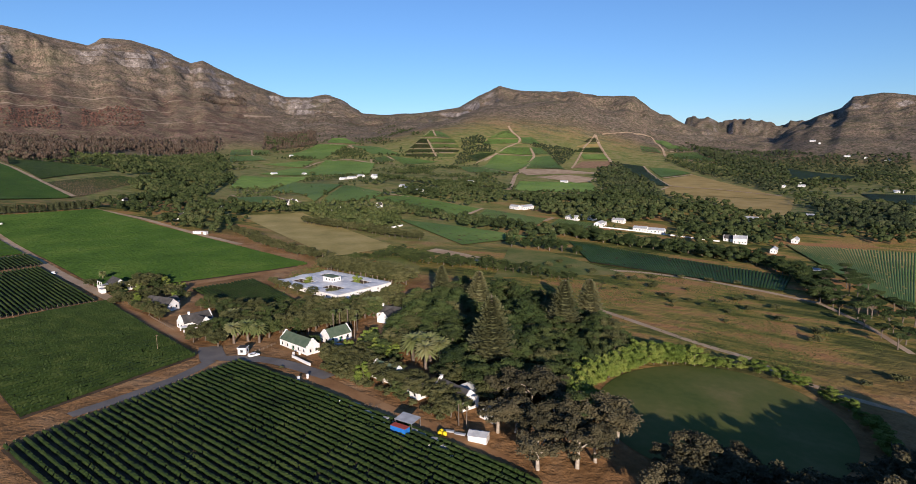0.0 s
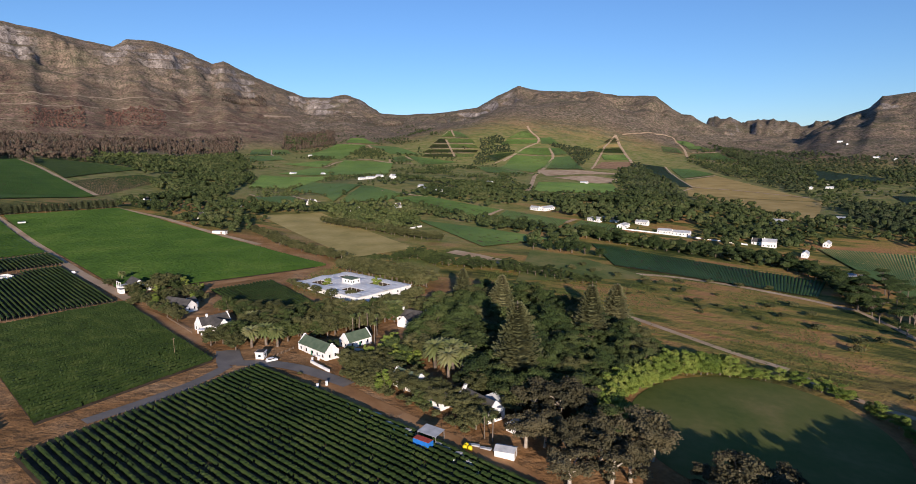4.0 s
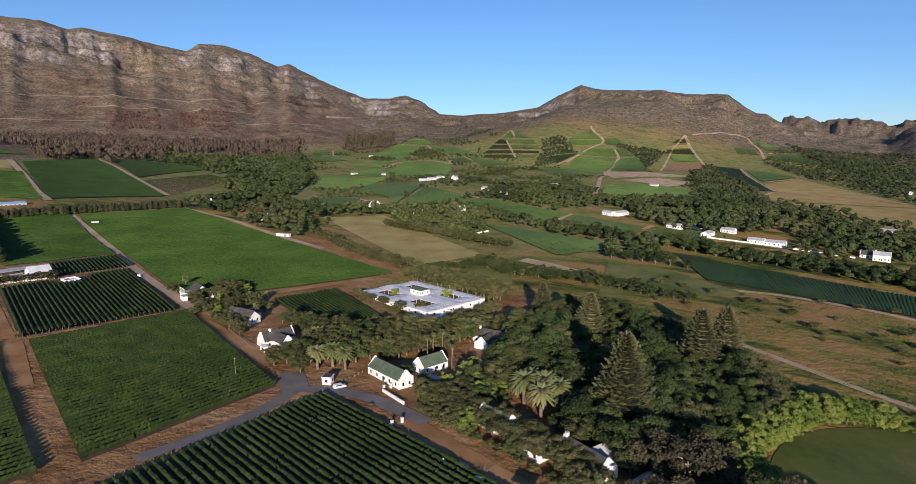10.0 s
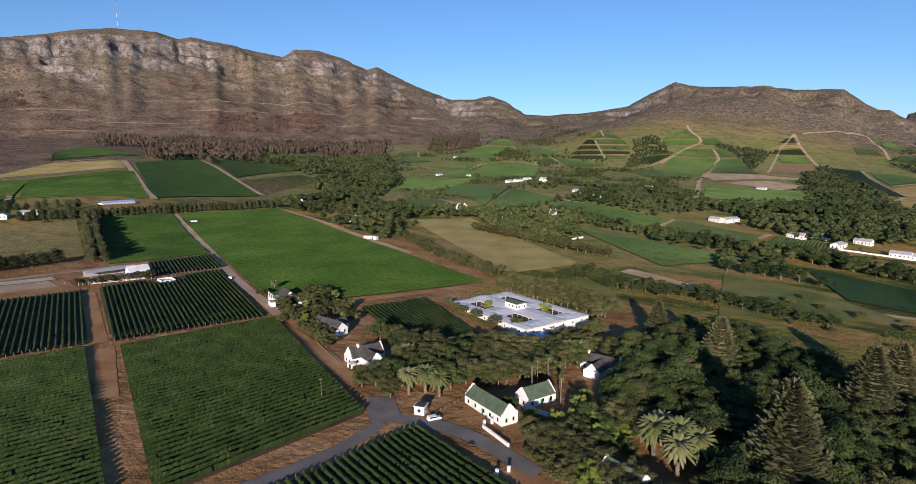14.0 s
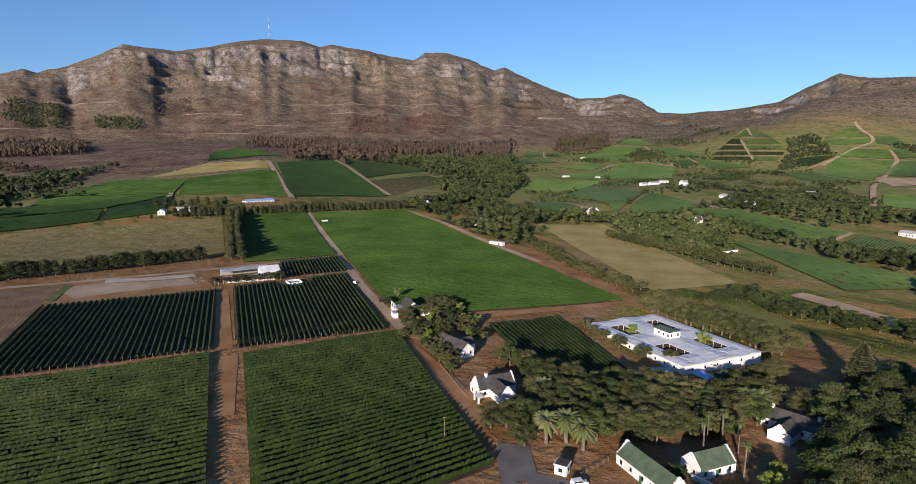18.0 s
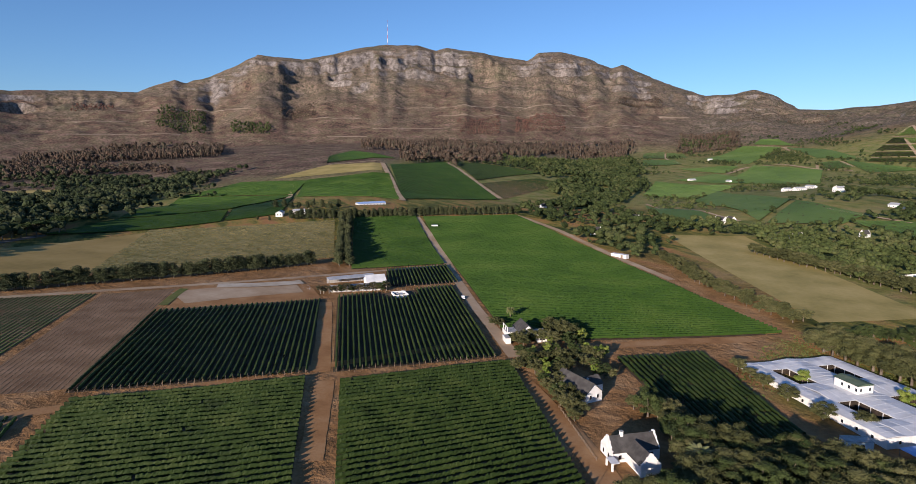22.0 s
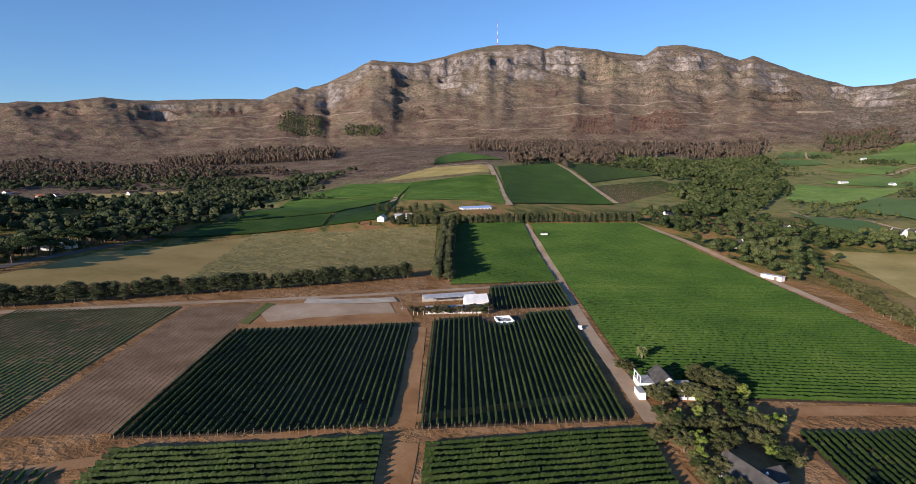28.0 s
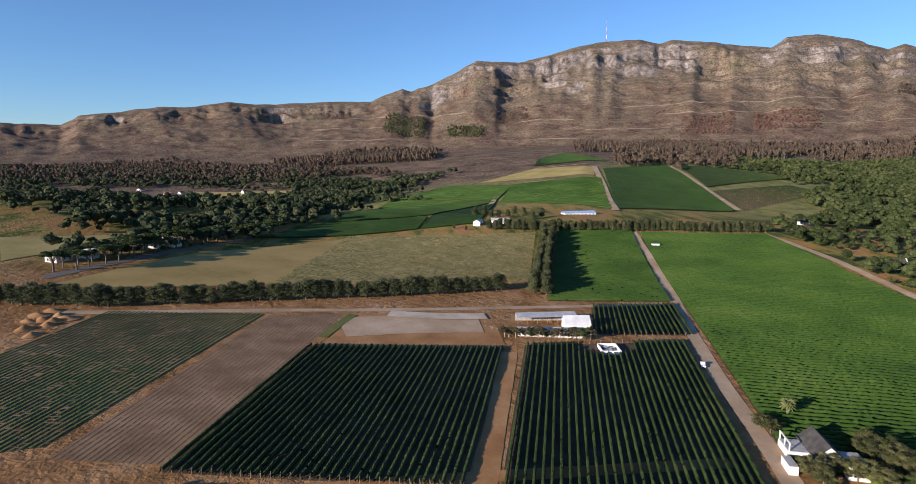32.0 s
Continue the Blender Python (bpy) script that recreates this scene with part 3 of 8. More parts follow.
def vineyard(quad, label, spacing=2.5, tall=1.7, wide=1.0, ds=0.8, leaves=None, soil=None, seed=1, keep_out=(), gaps=0.03, cell=4.0, lift=0.06):
    rng = np.random.default_rng(seed)
    bed = drape("vineyard_soil", quad, soil or SOIL, lift, cell)
    tagged(bed, "bare " + label.split(" ")[0] + " soil bed under rows of vines", "soil", kind="structure")
    v, q = rows_mesh(quad, spacing, tall, wide, ds, rng, keep_out, gaps)
    v[:, 2] += lift - 0.06
    me = bpy.data.meshes.new("vineyard")
    fill_mesh(me, v, q)
    me.materials.append(leaves or VINE)
    return tagged(new("vineyard", me), label, "vineyard", kind="stuff")


PUMP = (-193.0, 428.0)
vineyard(PLAN["B1"], "dark green trellised vines in straight rows, slightly patchy", 2.5, 1.5, 1.15, 0.6, seed=1, gaps=0.06)
vineyard(PLAN["B2"], "dense green vine rows on dark soil", 2.9, 1.95, 0.68, 0.6, seed=2, gaps=0.004)
vineyard(PLAN["B3"], "tall green vine rows with dark shaded lanes", 2.5, 1.65, 0.9, 0.6, seed=3, keep_out=[(*PUMP, 13)])
vineyard(PLAN["B4"], "short green vine rows beside a track", 2.5, 1.8, 0.95, 0.8, seed=4)
vineyard(PLAN["B5"], "tall green vine rows with dark shaded lanes", 2.5, 1.5, 1.05, 0.6, seed=5)
vineyard(PLAN["B6"], "dense green vine rows on dark soil", 2.9, 1.95, 0.68, 0.6, seed=6, gaps=0.004)
vineyard(PLAN["B7"], "brown stubby young vines in low rows", 2.0, 0.13, 0.55, 0.5, VINE_STUB, SOIL_BROWN, seed=7, gaps=0.12)
vineyard(PLAN["B8"], "thin green vines over pale brown soil", 2.2, 0.3, 1.05, 0.8, VINE_THIN, SOIL_BROWN, seed=8, gaps=0.08)
vineyard(PLAN["B9"], "small block of thin green vines", 2.5, 1.2, 0.9, 1.0, VINE_FRESH, SOIL_BROWN, seed=19, gaps=0.1)
vineyard(PLAN["G1"], "lush green vine field behind a hedge", 2.4, 1.5, 1.15, 1.4, VINE_FRESH, seed=9)
vineyard(PLAN["G2"], "wide lush green vineyard in close rows", 3.0, 1.9, 0.95, 1.1, VINE_FRESH, seed=10, gaps=0.0)
vineyard(PLAN["G3"], "green vine rows between farmhouses and cellar", 2.5, 1.6, 1.15, 0.8, seed=11, gaps=0.08)
vineyard(PLAN["F1"], "faded grey-green stubble rows on a fallow field", 2.4, 0.6, 0.8, 1.8, VINE_DRY, DRY_GRASS, seed=12, gaps=0.3)
tagged(drape("dry_field", PLAN["F2"], TAN_GRASS, 0.1), "tan mown dry grass field", "field", kind="structure")
tagged(drape("dirt_yard", PLAN["PIT"], SOIL_RED), "bare pale dirt yard with rubble", "dirt", kind="structure")
vineyard(PLAN["U3"], "dark green hillside vineyard in fine rows", 2.8, 1.6, 1.3, 4.0, VINE, SOIL_BROWN, seed=41, cell=12, lift=0.3)
vineyard(PLAN["U4"], "widely spaced green vine rows on brown soil", 6.0, 0.7, 1.8, 4.0, VINE, SOIL_BROWN, seed=42, cell=12, lift=0.3)
for k, key in enumerate(("U1", "U2", "U5", "U7", "U8", "U9", "U10")):
    vineyard(PLAN[key], "green hillside vineyard in fine rows", 2.6, 1.5, 1.6, 4.0, VINE_FRESH, seed=20 + k, cell=12, lift=0.3)
tagged(drape("dry_field", PLAN["U6"], DRY_GRASS, 0.3, 10), "tan dry hillside field", "field", kind="structure")
tagged(drape("dry_field", PLAN["V1"], DRY_GRASS, 0.2, 8), "golden dry grass paddock", "field", kind="structure")


# ---- roads, tracks, lawn and further fields
tagged(ribbon('road', [(-73, 200), (-55, 215), (-39.5, 232), (-32, 248)], 5, ASPHALT, 0.12, 3), 'grey worn asphalt lane beside the vines', 'road', kind='structure')
tagged(ribbon('road', [(-446, 272), (-470, 318), (-500, 377), (-526, 441)], 8, ASPHALT, 0.2, 4), 'dark asphalt road beside a pine wood', 'road', kind='structure')
tagged(ribbon('road', [(-33, 248), (-13, 245), (3, 229), (15, 214)], 6.5, ASPHALT, 0.14, 3), 'grey worn asphalt lane beside the vines', 'road', kind='structure')
tagged(ribbon('road', [(-36, 268), (-34, 252), (-31, 242)], 10, ASPHALT, 0.16, 3), 'grey asphalt fork with soft dirt edges', 'road', kind='structure')
tagged(ribbon('dirt_track', [(-97, 357), (-118, 390), (-142, 425), (-172, 475), (-203, 531), (-260, 625), (-315, 708)], 6, SOIL_PALE, 0.12, 3), 'pale gravel track between vineyards', 'road', kind='structure')
tagged(ribbon('dirt_track', [(-44, 273), (-58, 297), (-80, 327), (-106, 357)], 8, SOIL_RED, 0.12, 3), 'reddish dirt road past the farmhouses', 'road', kind='structure')
tagged(ribbon('dirt_track', [(2, 224), (20, 196), (33, 177), (47, 158), (59, 140)], 9, SOIL_RED, 0.12, 3), 'reddish dirt lane beside the vines', 'road', kind='structure')
tagged(ribbon('dirt_track', [(-382, 263), (-330, 346), (-256, 445), (-199, 516)], 5, SOIL_PALE, 0.12, 3), 'pale dirt track along the windbreak', 'road', kind='structure')
tagged(ribbon('dirt_track', [(-218, 766), (-147, 685), (-85, 598), (-39, 540)], 6, SOIL_PALE, 0.2, 3), 'pale gravel track beside the big field', 'road', kind='structure')
tagged(ribbon('dirt_track', [(-86, 591), (-45, 529), (-14, 487), (14, 452)], 16, SOIL_RED, 0.12, 3), 'broad churned dirt strip beside the field', 'road', kind='structure')
tagged(ribbon('dirt_track', [(-75, 386), (-52, 405), (-24, 425), (1, 440)], 7, SOIL_RED, 0.12, 3), 'dirt track below the big field', 'road', kind='structure')
tagged(ribbon('dirt_track', [(-157, 307), (-140, 278), (-126, 255)], 7, SOIL_RED, 0.12, 3), 'reddish dirt track between vine blocks', 'road', kind='structure')
tagged(ribbon('dirt_track', [(-217, 393), (-182, 341), (-160, 308)], 7, SOIL_RED, 0.12, 3), 'reddish dirt track between vine blocks', 'road', kind='structure')
tagged(ribbon('dirt_track', [(-228, 232), (-211, 255), (-171, 307), (-118, 371)], 5, SOIL_RED, 0.1, 3), 'reddish dirt track between vine blocks', 'road', kind='structure')
tagged(ribbon('dirt_track', [(176, 299), (187, 262), (198, 227), (211, 204)], 4.5, SOIL_PALE, 0.12, 3), 'pale sandy track through dry grass', 'road', kind='structure')
tagged(ribbon('dirt_track', [(233, 394), (272, 376), (304, 345), (326, 312), (341, 281)], 5.5, SOIL_PALE, 0.12, 3), 'pale sandy track below the vines', 'road', kind='structure')
tagged(ribbon('dirt_track', [(210, 202), (207, 189), (220, 159), (232, 147)], 4, SOIL_PALE, 0.12, 3), 'pale sandy track through dry grass', 'road', kind='structure')
tagged(ribbon('dirt_track', [(342, 288), (328, 242), (304, 196)], 4, SOIL_PALE, 0.12, 3), 'pale sandy track through dry grass', 'road', kind='structure')
tagged(ribbon('dirt_track', [(123, 497), (141, 472), (164, 430)], 14, SOIL_PALE, 0.12, 3), 'sandy clearing beside the stream', 'road', kind='structure')
tagged(ribbon('dirt_track', [(-388, 816), (-516, 1015), (-625, 1178)], 9.45, SOIL_PALE, 1.3, 8), 'pale track between hillside vineyards', 'road', kind='structure')
tagged(ribbon('dirt_track', [(-548, 1337), (-402, 1124), (-301, 981)], 8.1, SOIL_PALE, 1.3, 8), 'pale track between hillside vineyards', 'road', kind='structure')
tagged(ribbon('dirt_track', [(-482, 679), (-646, 920)], 6.75, SOIL_PALE, 1.3, 8), 'pale track between hillside vineyards', 'road', kind='structure')
tagged(ribbon('dirt_track', [(-583, 578), (-535, 642)], 4.05, SOIL_PALE, 1.3, 8), 'pale track between hillside vineyards', 'road', kind='structure')
tagged(ribbon('dirt_track', [(-479, 562), (-535, 642)], 5.4, SOIL_PALE, 1.3, 8), 'pale track between hillside vineyards', 'road', kind='structure')
tagged(ribbon('dirt_track', [(-735, 1135), (-634, 1205)], 5.4, SOIL_PALE, 1.3, 8), 'pale track between hillside vineyards', 'road', kind='structure')
tagged(drape('field', [(67, 469), (92, 482), (100, 432), (85, 392)], MEADOW, 0.35, 10), 'rough green grass beside the cellar', 'field', kind='structure')
tagged(drape('field', [(198, 486), (227, 457), (251, 372), (144, 383)], MEADOW, 0.35, 10), 'green-gold reed meadow along the stream', 'field', kind='structure')
vineyard([(487, 448), (579, 384), (382, 250), (435, 349)], 'pale green vineyard in wide rows', 2.6, 0.4, 1.2, 4.0, VINE_FAR, DRY_GRASS, seed=90, cell=12, lift=1.0)
tagged(drape('field', [(-497, 265), (-538, 348), (-561, 354), (-571, 276)], DRY_GRASS, 0.35, 10), 'tan dry paddock by the houses', 'field', kind='structure')
tagged(drape('field', [(-1090, 591), (-978, 733), (-1058, 800), (-1204, 663)], DRY_GRASS, 0.35, 10), 'tan dry paddock by the houses', 'field', kind='structure')

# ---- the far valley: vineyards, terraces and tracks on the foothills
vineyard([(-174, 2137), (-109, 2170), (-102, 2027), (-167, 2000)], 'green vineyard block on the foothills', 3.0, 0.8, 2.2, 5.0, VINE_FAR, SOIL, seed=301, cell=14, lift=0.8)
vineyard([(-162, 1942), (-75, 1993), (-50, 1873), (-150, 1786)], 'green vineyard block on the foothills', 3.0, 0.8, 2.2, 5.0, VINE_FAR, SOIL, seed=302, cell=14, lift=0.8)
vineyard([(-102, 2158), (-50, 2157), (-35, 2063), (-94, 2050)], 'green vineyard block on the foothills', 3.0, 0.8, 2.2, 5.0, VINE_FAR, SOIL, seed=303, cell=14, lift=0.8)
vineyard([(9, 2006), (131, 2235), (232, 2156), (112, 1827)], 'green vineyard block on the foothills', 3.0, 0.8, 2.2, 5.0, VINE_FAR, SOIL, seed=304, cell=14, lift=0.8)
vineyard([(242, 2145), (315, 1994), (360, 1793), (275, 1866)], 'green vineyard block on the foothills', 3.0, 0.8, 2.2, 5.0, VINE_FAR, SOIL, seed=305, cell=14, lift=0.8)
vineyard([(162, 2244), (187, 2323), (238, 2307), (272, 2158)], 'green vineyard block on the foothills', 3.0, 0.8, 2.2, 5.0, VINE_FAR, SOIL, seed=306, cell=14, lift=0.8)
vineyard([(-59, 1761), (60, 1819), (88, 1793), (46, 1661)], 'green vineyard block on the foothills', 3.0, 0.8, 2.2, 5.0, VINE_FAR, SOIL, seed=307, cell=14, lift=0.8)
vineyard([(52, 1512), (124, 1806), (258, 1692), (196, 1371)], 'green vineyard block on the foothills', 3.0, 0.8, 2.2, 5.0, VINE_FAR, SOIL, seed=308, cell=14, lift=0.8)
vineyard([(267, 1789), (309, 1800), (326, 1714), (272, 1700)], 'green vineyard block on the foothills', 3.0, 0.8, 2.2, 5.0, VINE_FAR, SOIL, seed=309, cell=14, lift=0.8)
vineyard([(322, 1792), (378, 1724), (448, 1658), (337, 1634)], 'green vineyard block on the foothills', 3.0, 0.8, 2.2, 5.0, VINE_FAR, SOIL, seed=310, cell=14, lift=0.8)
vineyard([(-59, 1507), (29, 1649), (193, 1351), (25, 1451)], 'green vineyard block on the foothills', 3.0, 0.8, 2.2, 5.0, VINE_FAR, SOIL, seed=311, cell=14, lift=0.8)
vineyard([(-23, 1112), (18, 1286), (89, 963), (39, 816)], 'green vineyard block on the foothills', 3.0, 0.8, 2.2, 5.0, VINE_FAR, SOIL, seed=312, cell=14, lift=0.8)
vineyard([(92, 949), (142, 849), (113, 808), (45, 807)], 'green vineyard block on the foothills', 3.0, 0.8, 2.2, 5.0, VINE_FAR, SOIL, seed=313, cell=14, lift=0.8)
vineyard([(-106, 1201), (-98, 1452), (64, 1396), (-21, 1165)], 'green vineyard block on the foothills', 3.0, 0.8, 2.2, 5.0, VINE_FAR, SOIL, seed=314, cell=14, lift=0.8)
vineyard([(-92, 1047), (-9, 843), (-1, 800), (-56, 794)], 'green vineyard block on the foothills', 3.0, 0.8, 2.2, 5.0, VINE_FAR, SOIL, seed=315, cell=14, lift=0.8)
vineyard([(119, 822), (174, 821), (247, 705), (199, 658)], 'green vineyard block on the foothills', 3.0, 0.8, 2.2, 5.0, VINE_FAR, SOIL, seed=316, cell=14, lift=0.8)
vineyard([(129, 665), (186, 594), (238, 525), (158, 504)], 'green vineyard block on the foothills', 3.0, 0.8, 2.2, 5.0, VINE_FAR, SOIL, seed=317, cell=14, lift=0.8)
vineyard([(253, 700), (301, 619), (266, 579), (217, 650)], 'green vineyard block on the foothills', 3.0, 0.8, 2.2, 5.0, VINE_FAR, SOIL, seed=318, cell=14, lift=0.8)
vineyard([(316, 617), (350, 577), (331, 553), (285, 582)], 'green vineyard block on the foothills', 3.0, 0.8, 2.2, 5.0, VINE_FAR, SOIL, seed=319, cell=14, lift=0.8)
vineyard([(268, 500), (384, 345), (338, 310), (243, 415)], 'dark green vine rows between a tree row and a sandy track', 2.6, 0.7, 1.9, 3.0, VINE_FRESH, SOIL, seed=320, cell=10, lift=0.5)
vineyard([(477, 1565), (566, 1523), (550, 1356), (463, 1419)], 'green vineyard block on the foothills', 3.0, 0.8, 2.2, 5.0, VINE_FAR, SOIL, seed=321, cell=14, lift=0.8)
vineyard([(482, 2028), (534, 2121), (542, 2108), (525, 1995)], 'green vine terraces on a steep cone-shaped hill', 4.0, 0.8, 2.2, 5.0, VINE_FAR, SOIL, seed=322, cell=14, lift=0.8)
vineyard([(547, 2096), (563, 2038), (567, 1936), (525, 1973)], 'green vine terraces on a steep cone-shaped hill', 4.0, 0.8, 2.2, 5.0, VINE_FAR, SOIL, seed=323, cell=14, lift=0.8)
vineyard([(441, 1945), (472, 1998), (487, 1972), (477, 1909)], 'green vine terraces on a steep cone-shaped hill', 4.0, 0.8, 2.2, 5.0, VINE, SOIL, seed=324, cell=14, lift=0.8)
vineyard([(483, 1915), (490, 1969), (567, 1919), (566, 1862)], 'green vine terraces on a steep cone-shaped hill', 4.0, 0.8, 2.2, 5.0, VINE_FAR, SOIL, seed=325, cell=14, lift=0.8)
vineyard([(406, 1880), (431, 1922), (475, 1892), (470, 1843)], 'green vine terraces on a steep cone-shaped hill', 4.0, 0.8, 2.2, 5.0, VINE, SOIL, seed=326, cell=14, lift=0.8)
vineyard([(474, 1841), (478, 1890), (560, 1843), (559, 1807)], 'green vine terraces on a steep cone-shaped hill', 4.0, 0.8, 2.2, 5.0, VINE_FAR, SOIL, seed=327, cell=14, lift=0.8)
vineyard([(377, 1821), (399, 1856), (466, 1820), (462, 1783)], 'green vine terraces on a steep cone-shaped hill', 4.0, 0.8, 2.2, 5.0, VINE, SOIL, seed=328, cell=14, lift=0.8)
vineyard([(465, 1781), (470, 1819), (549, 1781), (537, 1757)], 'green vine terraces on a steep cone-shaped hill', 4.0, 0.8, 2.2, 5.0, VINE, SOIL, seed=329, cell=14, lift=0.8)
vineyard([(362, 1765), (376, 1795), (458, 1761), (454, 1723)], 'green vine terraces on a steep cone-shaped hill', 4.0, 0.8, 2.2, 5.0, VINE, SOIL, seed=330, cell=14, lift=0.8)
vineyard([(459, 1722), (463, 1759), (527, 1737), (507, 1708)], 'green vine terraces on a steep cone-shaped hill', 4.0, 0.8, 2.2, 5.0, VINE_FAR, SOIL, seed=331, cell=14, lift=0.8)
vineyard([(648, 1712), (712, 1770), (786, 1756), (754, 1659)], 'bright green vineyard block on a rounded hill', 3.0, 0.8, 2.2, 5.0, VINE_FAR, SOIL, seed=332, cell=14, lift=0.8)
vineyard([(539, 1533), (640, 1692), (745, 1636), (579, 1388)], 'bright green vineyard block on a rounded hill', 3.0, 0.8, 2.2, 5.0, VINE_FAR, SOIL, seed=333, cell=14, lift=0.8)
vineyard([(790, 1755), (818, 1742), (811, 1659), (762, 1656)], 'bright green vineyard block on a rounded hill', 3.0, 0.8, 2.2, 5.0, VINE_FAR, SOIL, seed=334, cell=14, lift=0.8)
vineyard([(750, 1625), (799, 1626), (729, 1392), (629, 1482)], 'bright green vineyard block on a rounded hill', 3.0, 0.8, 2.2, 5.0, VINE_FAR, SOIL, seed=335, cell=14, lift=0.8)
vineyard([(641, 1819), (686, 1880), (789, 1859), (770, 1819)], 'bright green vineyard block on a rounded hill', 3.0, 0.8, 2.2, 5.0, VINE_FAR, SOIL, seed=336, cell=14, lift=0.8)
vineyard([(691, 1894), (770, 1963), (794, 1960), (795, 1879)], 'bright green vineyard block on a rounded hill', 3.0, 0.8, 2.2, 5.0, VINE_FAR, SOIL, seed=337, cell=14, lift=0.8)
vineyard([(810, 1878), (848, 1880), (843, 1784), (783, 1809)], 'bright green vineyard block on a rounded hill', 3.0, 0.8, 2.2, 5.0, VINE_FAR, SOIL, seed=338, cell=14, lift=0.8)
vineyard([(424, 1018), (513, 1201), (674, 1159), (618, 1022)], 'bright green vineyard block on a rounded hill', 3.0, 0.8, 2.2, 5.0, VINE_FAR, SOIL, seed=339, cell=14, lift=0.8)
vineyard([(554, 1709), (603, 1723), (650, 1718), (558, 1636)], 'dark green vineyard block on a rounded hill', 3.0, 0.8, 2.2, 5.0, VINE, SOIL, seed=340, cell=14, lift=0.8)
tagged(drape('field', [(611, 1447), (724, 1381), (823, 1321), (580, 1311)], SOIL_PALE, 0.7, 12), 'bare tan terrace below the hill vineyards', 'field', kind='structure')
tagged(drape('field', [(583, 1275), (692, 1292), (752, 1212), (639, 1168)], SOIL_PALE, 0.7, 12), 'bare tan terrace below the hill vineyards', 'field', kind='structure')
tagged(drape('field', [(431, 1013), (488, 1008), (474, 974), (414, 961)], TAN_GRASS, 0.7, 12), 'dry grass strip below the vines', 'field', kind='structure')
vineyard([(1016, 1808), (1060, 1846), (1090, 1849), (1081, 1812)], 'green vineyard block on the foothills', 4.0, 0.8, 2.2, 5.0, VINE, SOIL, seed=341, cell=14, lift=0.8)
vineyard([(915, 1672), (955, 1722), (1044, 1742), (1015, 1669)], 'green vineyard block on the foothills', 4.0, 0.8, 2.2, 5.0, VINE, SOIL, seed=342, cell=14, lift=0.8)
vineyard([(884, 1567), (912, 1634), (1001, 1644), (969, 1564)], 'green vineyard block on the foothills', 3.0, 0.8, 2.2, 5.0, VINE_FAR, SOIL, seed=343, cell=14, lift=0.8)
tagged(drape('field', [(766, 1427), (857, 1533), (954, 1538), (900, 1431)], SOIL_BROWN, 0.7, 12), 'bare brown vineyard terrace on the third hill', 'field', kind='structure')
tagged(drape('field', [(945, 1735), (1008, 1786), (1073, 1798), (1059, 1760)], TAN_GRASS, 0.7, 12), 'bare tan terrace on the third hill', 'field', kind='structure')
vineyard([(1386, 1918), (1429, 1924), (1442, 1779), (1328, 1751)], 'green vineyard block on the foothills', 4.0, 0.8, 2.2, 5.0, VINE_FAR, SOIL, seed=344, cell=14, lift=0.8)
vineyard([(1281, 1689), (1407, 1701), (1346, 1523), (1251, 1609)], 'green vineyard block on the foothills', 4.0, 0.8, 2.2, 5.0, VINE_FAR, SOIL, seed=345, cell=14, lift=0.8)
vineyard([(1230, 1785), (1284, 1767), (1257, 1693), (1193, 1715)], 'green vineyard block on the foothills', 4.0, 0.8, 2.2, 5.0, VINE_FAR, SOIL, seed=346, cell=14, lift=0.8)
vineyard([(973, 1503), (1019, 1458), (837, 1093), (819, 1125)], 'dark green vineyard block beside a tan field', 3.0, 0.8, 2.2, 5.0, VINE, SOIL, seed=347, cell=14, lift=0.8)
vineyard([(1022, 1430), (1076, 1420), (1079, 1316), (938, 1258)], 'green vineyard block on the foothills', 3.0, 0.8, 2.2, 5.0, VINE_FAR, SOIL, seed=348, cell=14, lift=0.8)
tagged(drape('field', [(910, 1216), (1063, 1288), (941, 854), (743, 982)], TAN_GRASS, 0.7, 12), 'golden brown fallow field with faint rows', 'field', kind='structure')
tagged(drape('field', [(736, 974), (935, 848), (590, 550), (751, 837)], TAN_GRASS, 0.7, 12), 'golden brown fallow field with faint rows', 'field', kind='structure')
vineyard([(1394, 1312), (1399, 1097), (1325, 1039), (1242, 1142)], 'green vineyard block on the foothills', 3.0, 0.8, 2.2, 5.0, VINE, SOIL, seed=349, cell=14, lift=0.8)
vineyard([(1119, 862), (1179, 796), (1045, 703), (1032, 764)], 'green vineyard block on the foothills', 3.0, 0.8, 2.2, 5.0, VINE, SOIL, seed=350, cell=14, lift=0.8)
tagged(ribbon('dirt_track', [(1145, 960), (1253, 849)], 5, SOIL_PALE, 1.3, 8), 'long pale wall-like track beside the far vines', 'road', kind='structure')
tagged(ribbon('dirt_track', [(396, 982), (552, 1317), (752, 1642), (788, 1756)], 9, SOIL_PALE, 1.3, 8), 'pale track between hillside vineyards', 'road', kind='structure')
tagged(ribbon('dirt_track', [(579, 1628), (715, 1777), (781, 1825), (804, 1878), (803, 1972), (813, 2013)], 8, SOIL_PALE, 1.3, 8), 'pale track between hillside vineyards', 'road', kind='structure')
tagged(ribbon('dirt_track', [(485, 2024), (552, 2139), (526, 1993)], 7, SOIL_PALE, 1.3, 8), 'pale track between hillside vineyards', 'road', kind='structure')
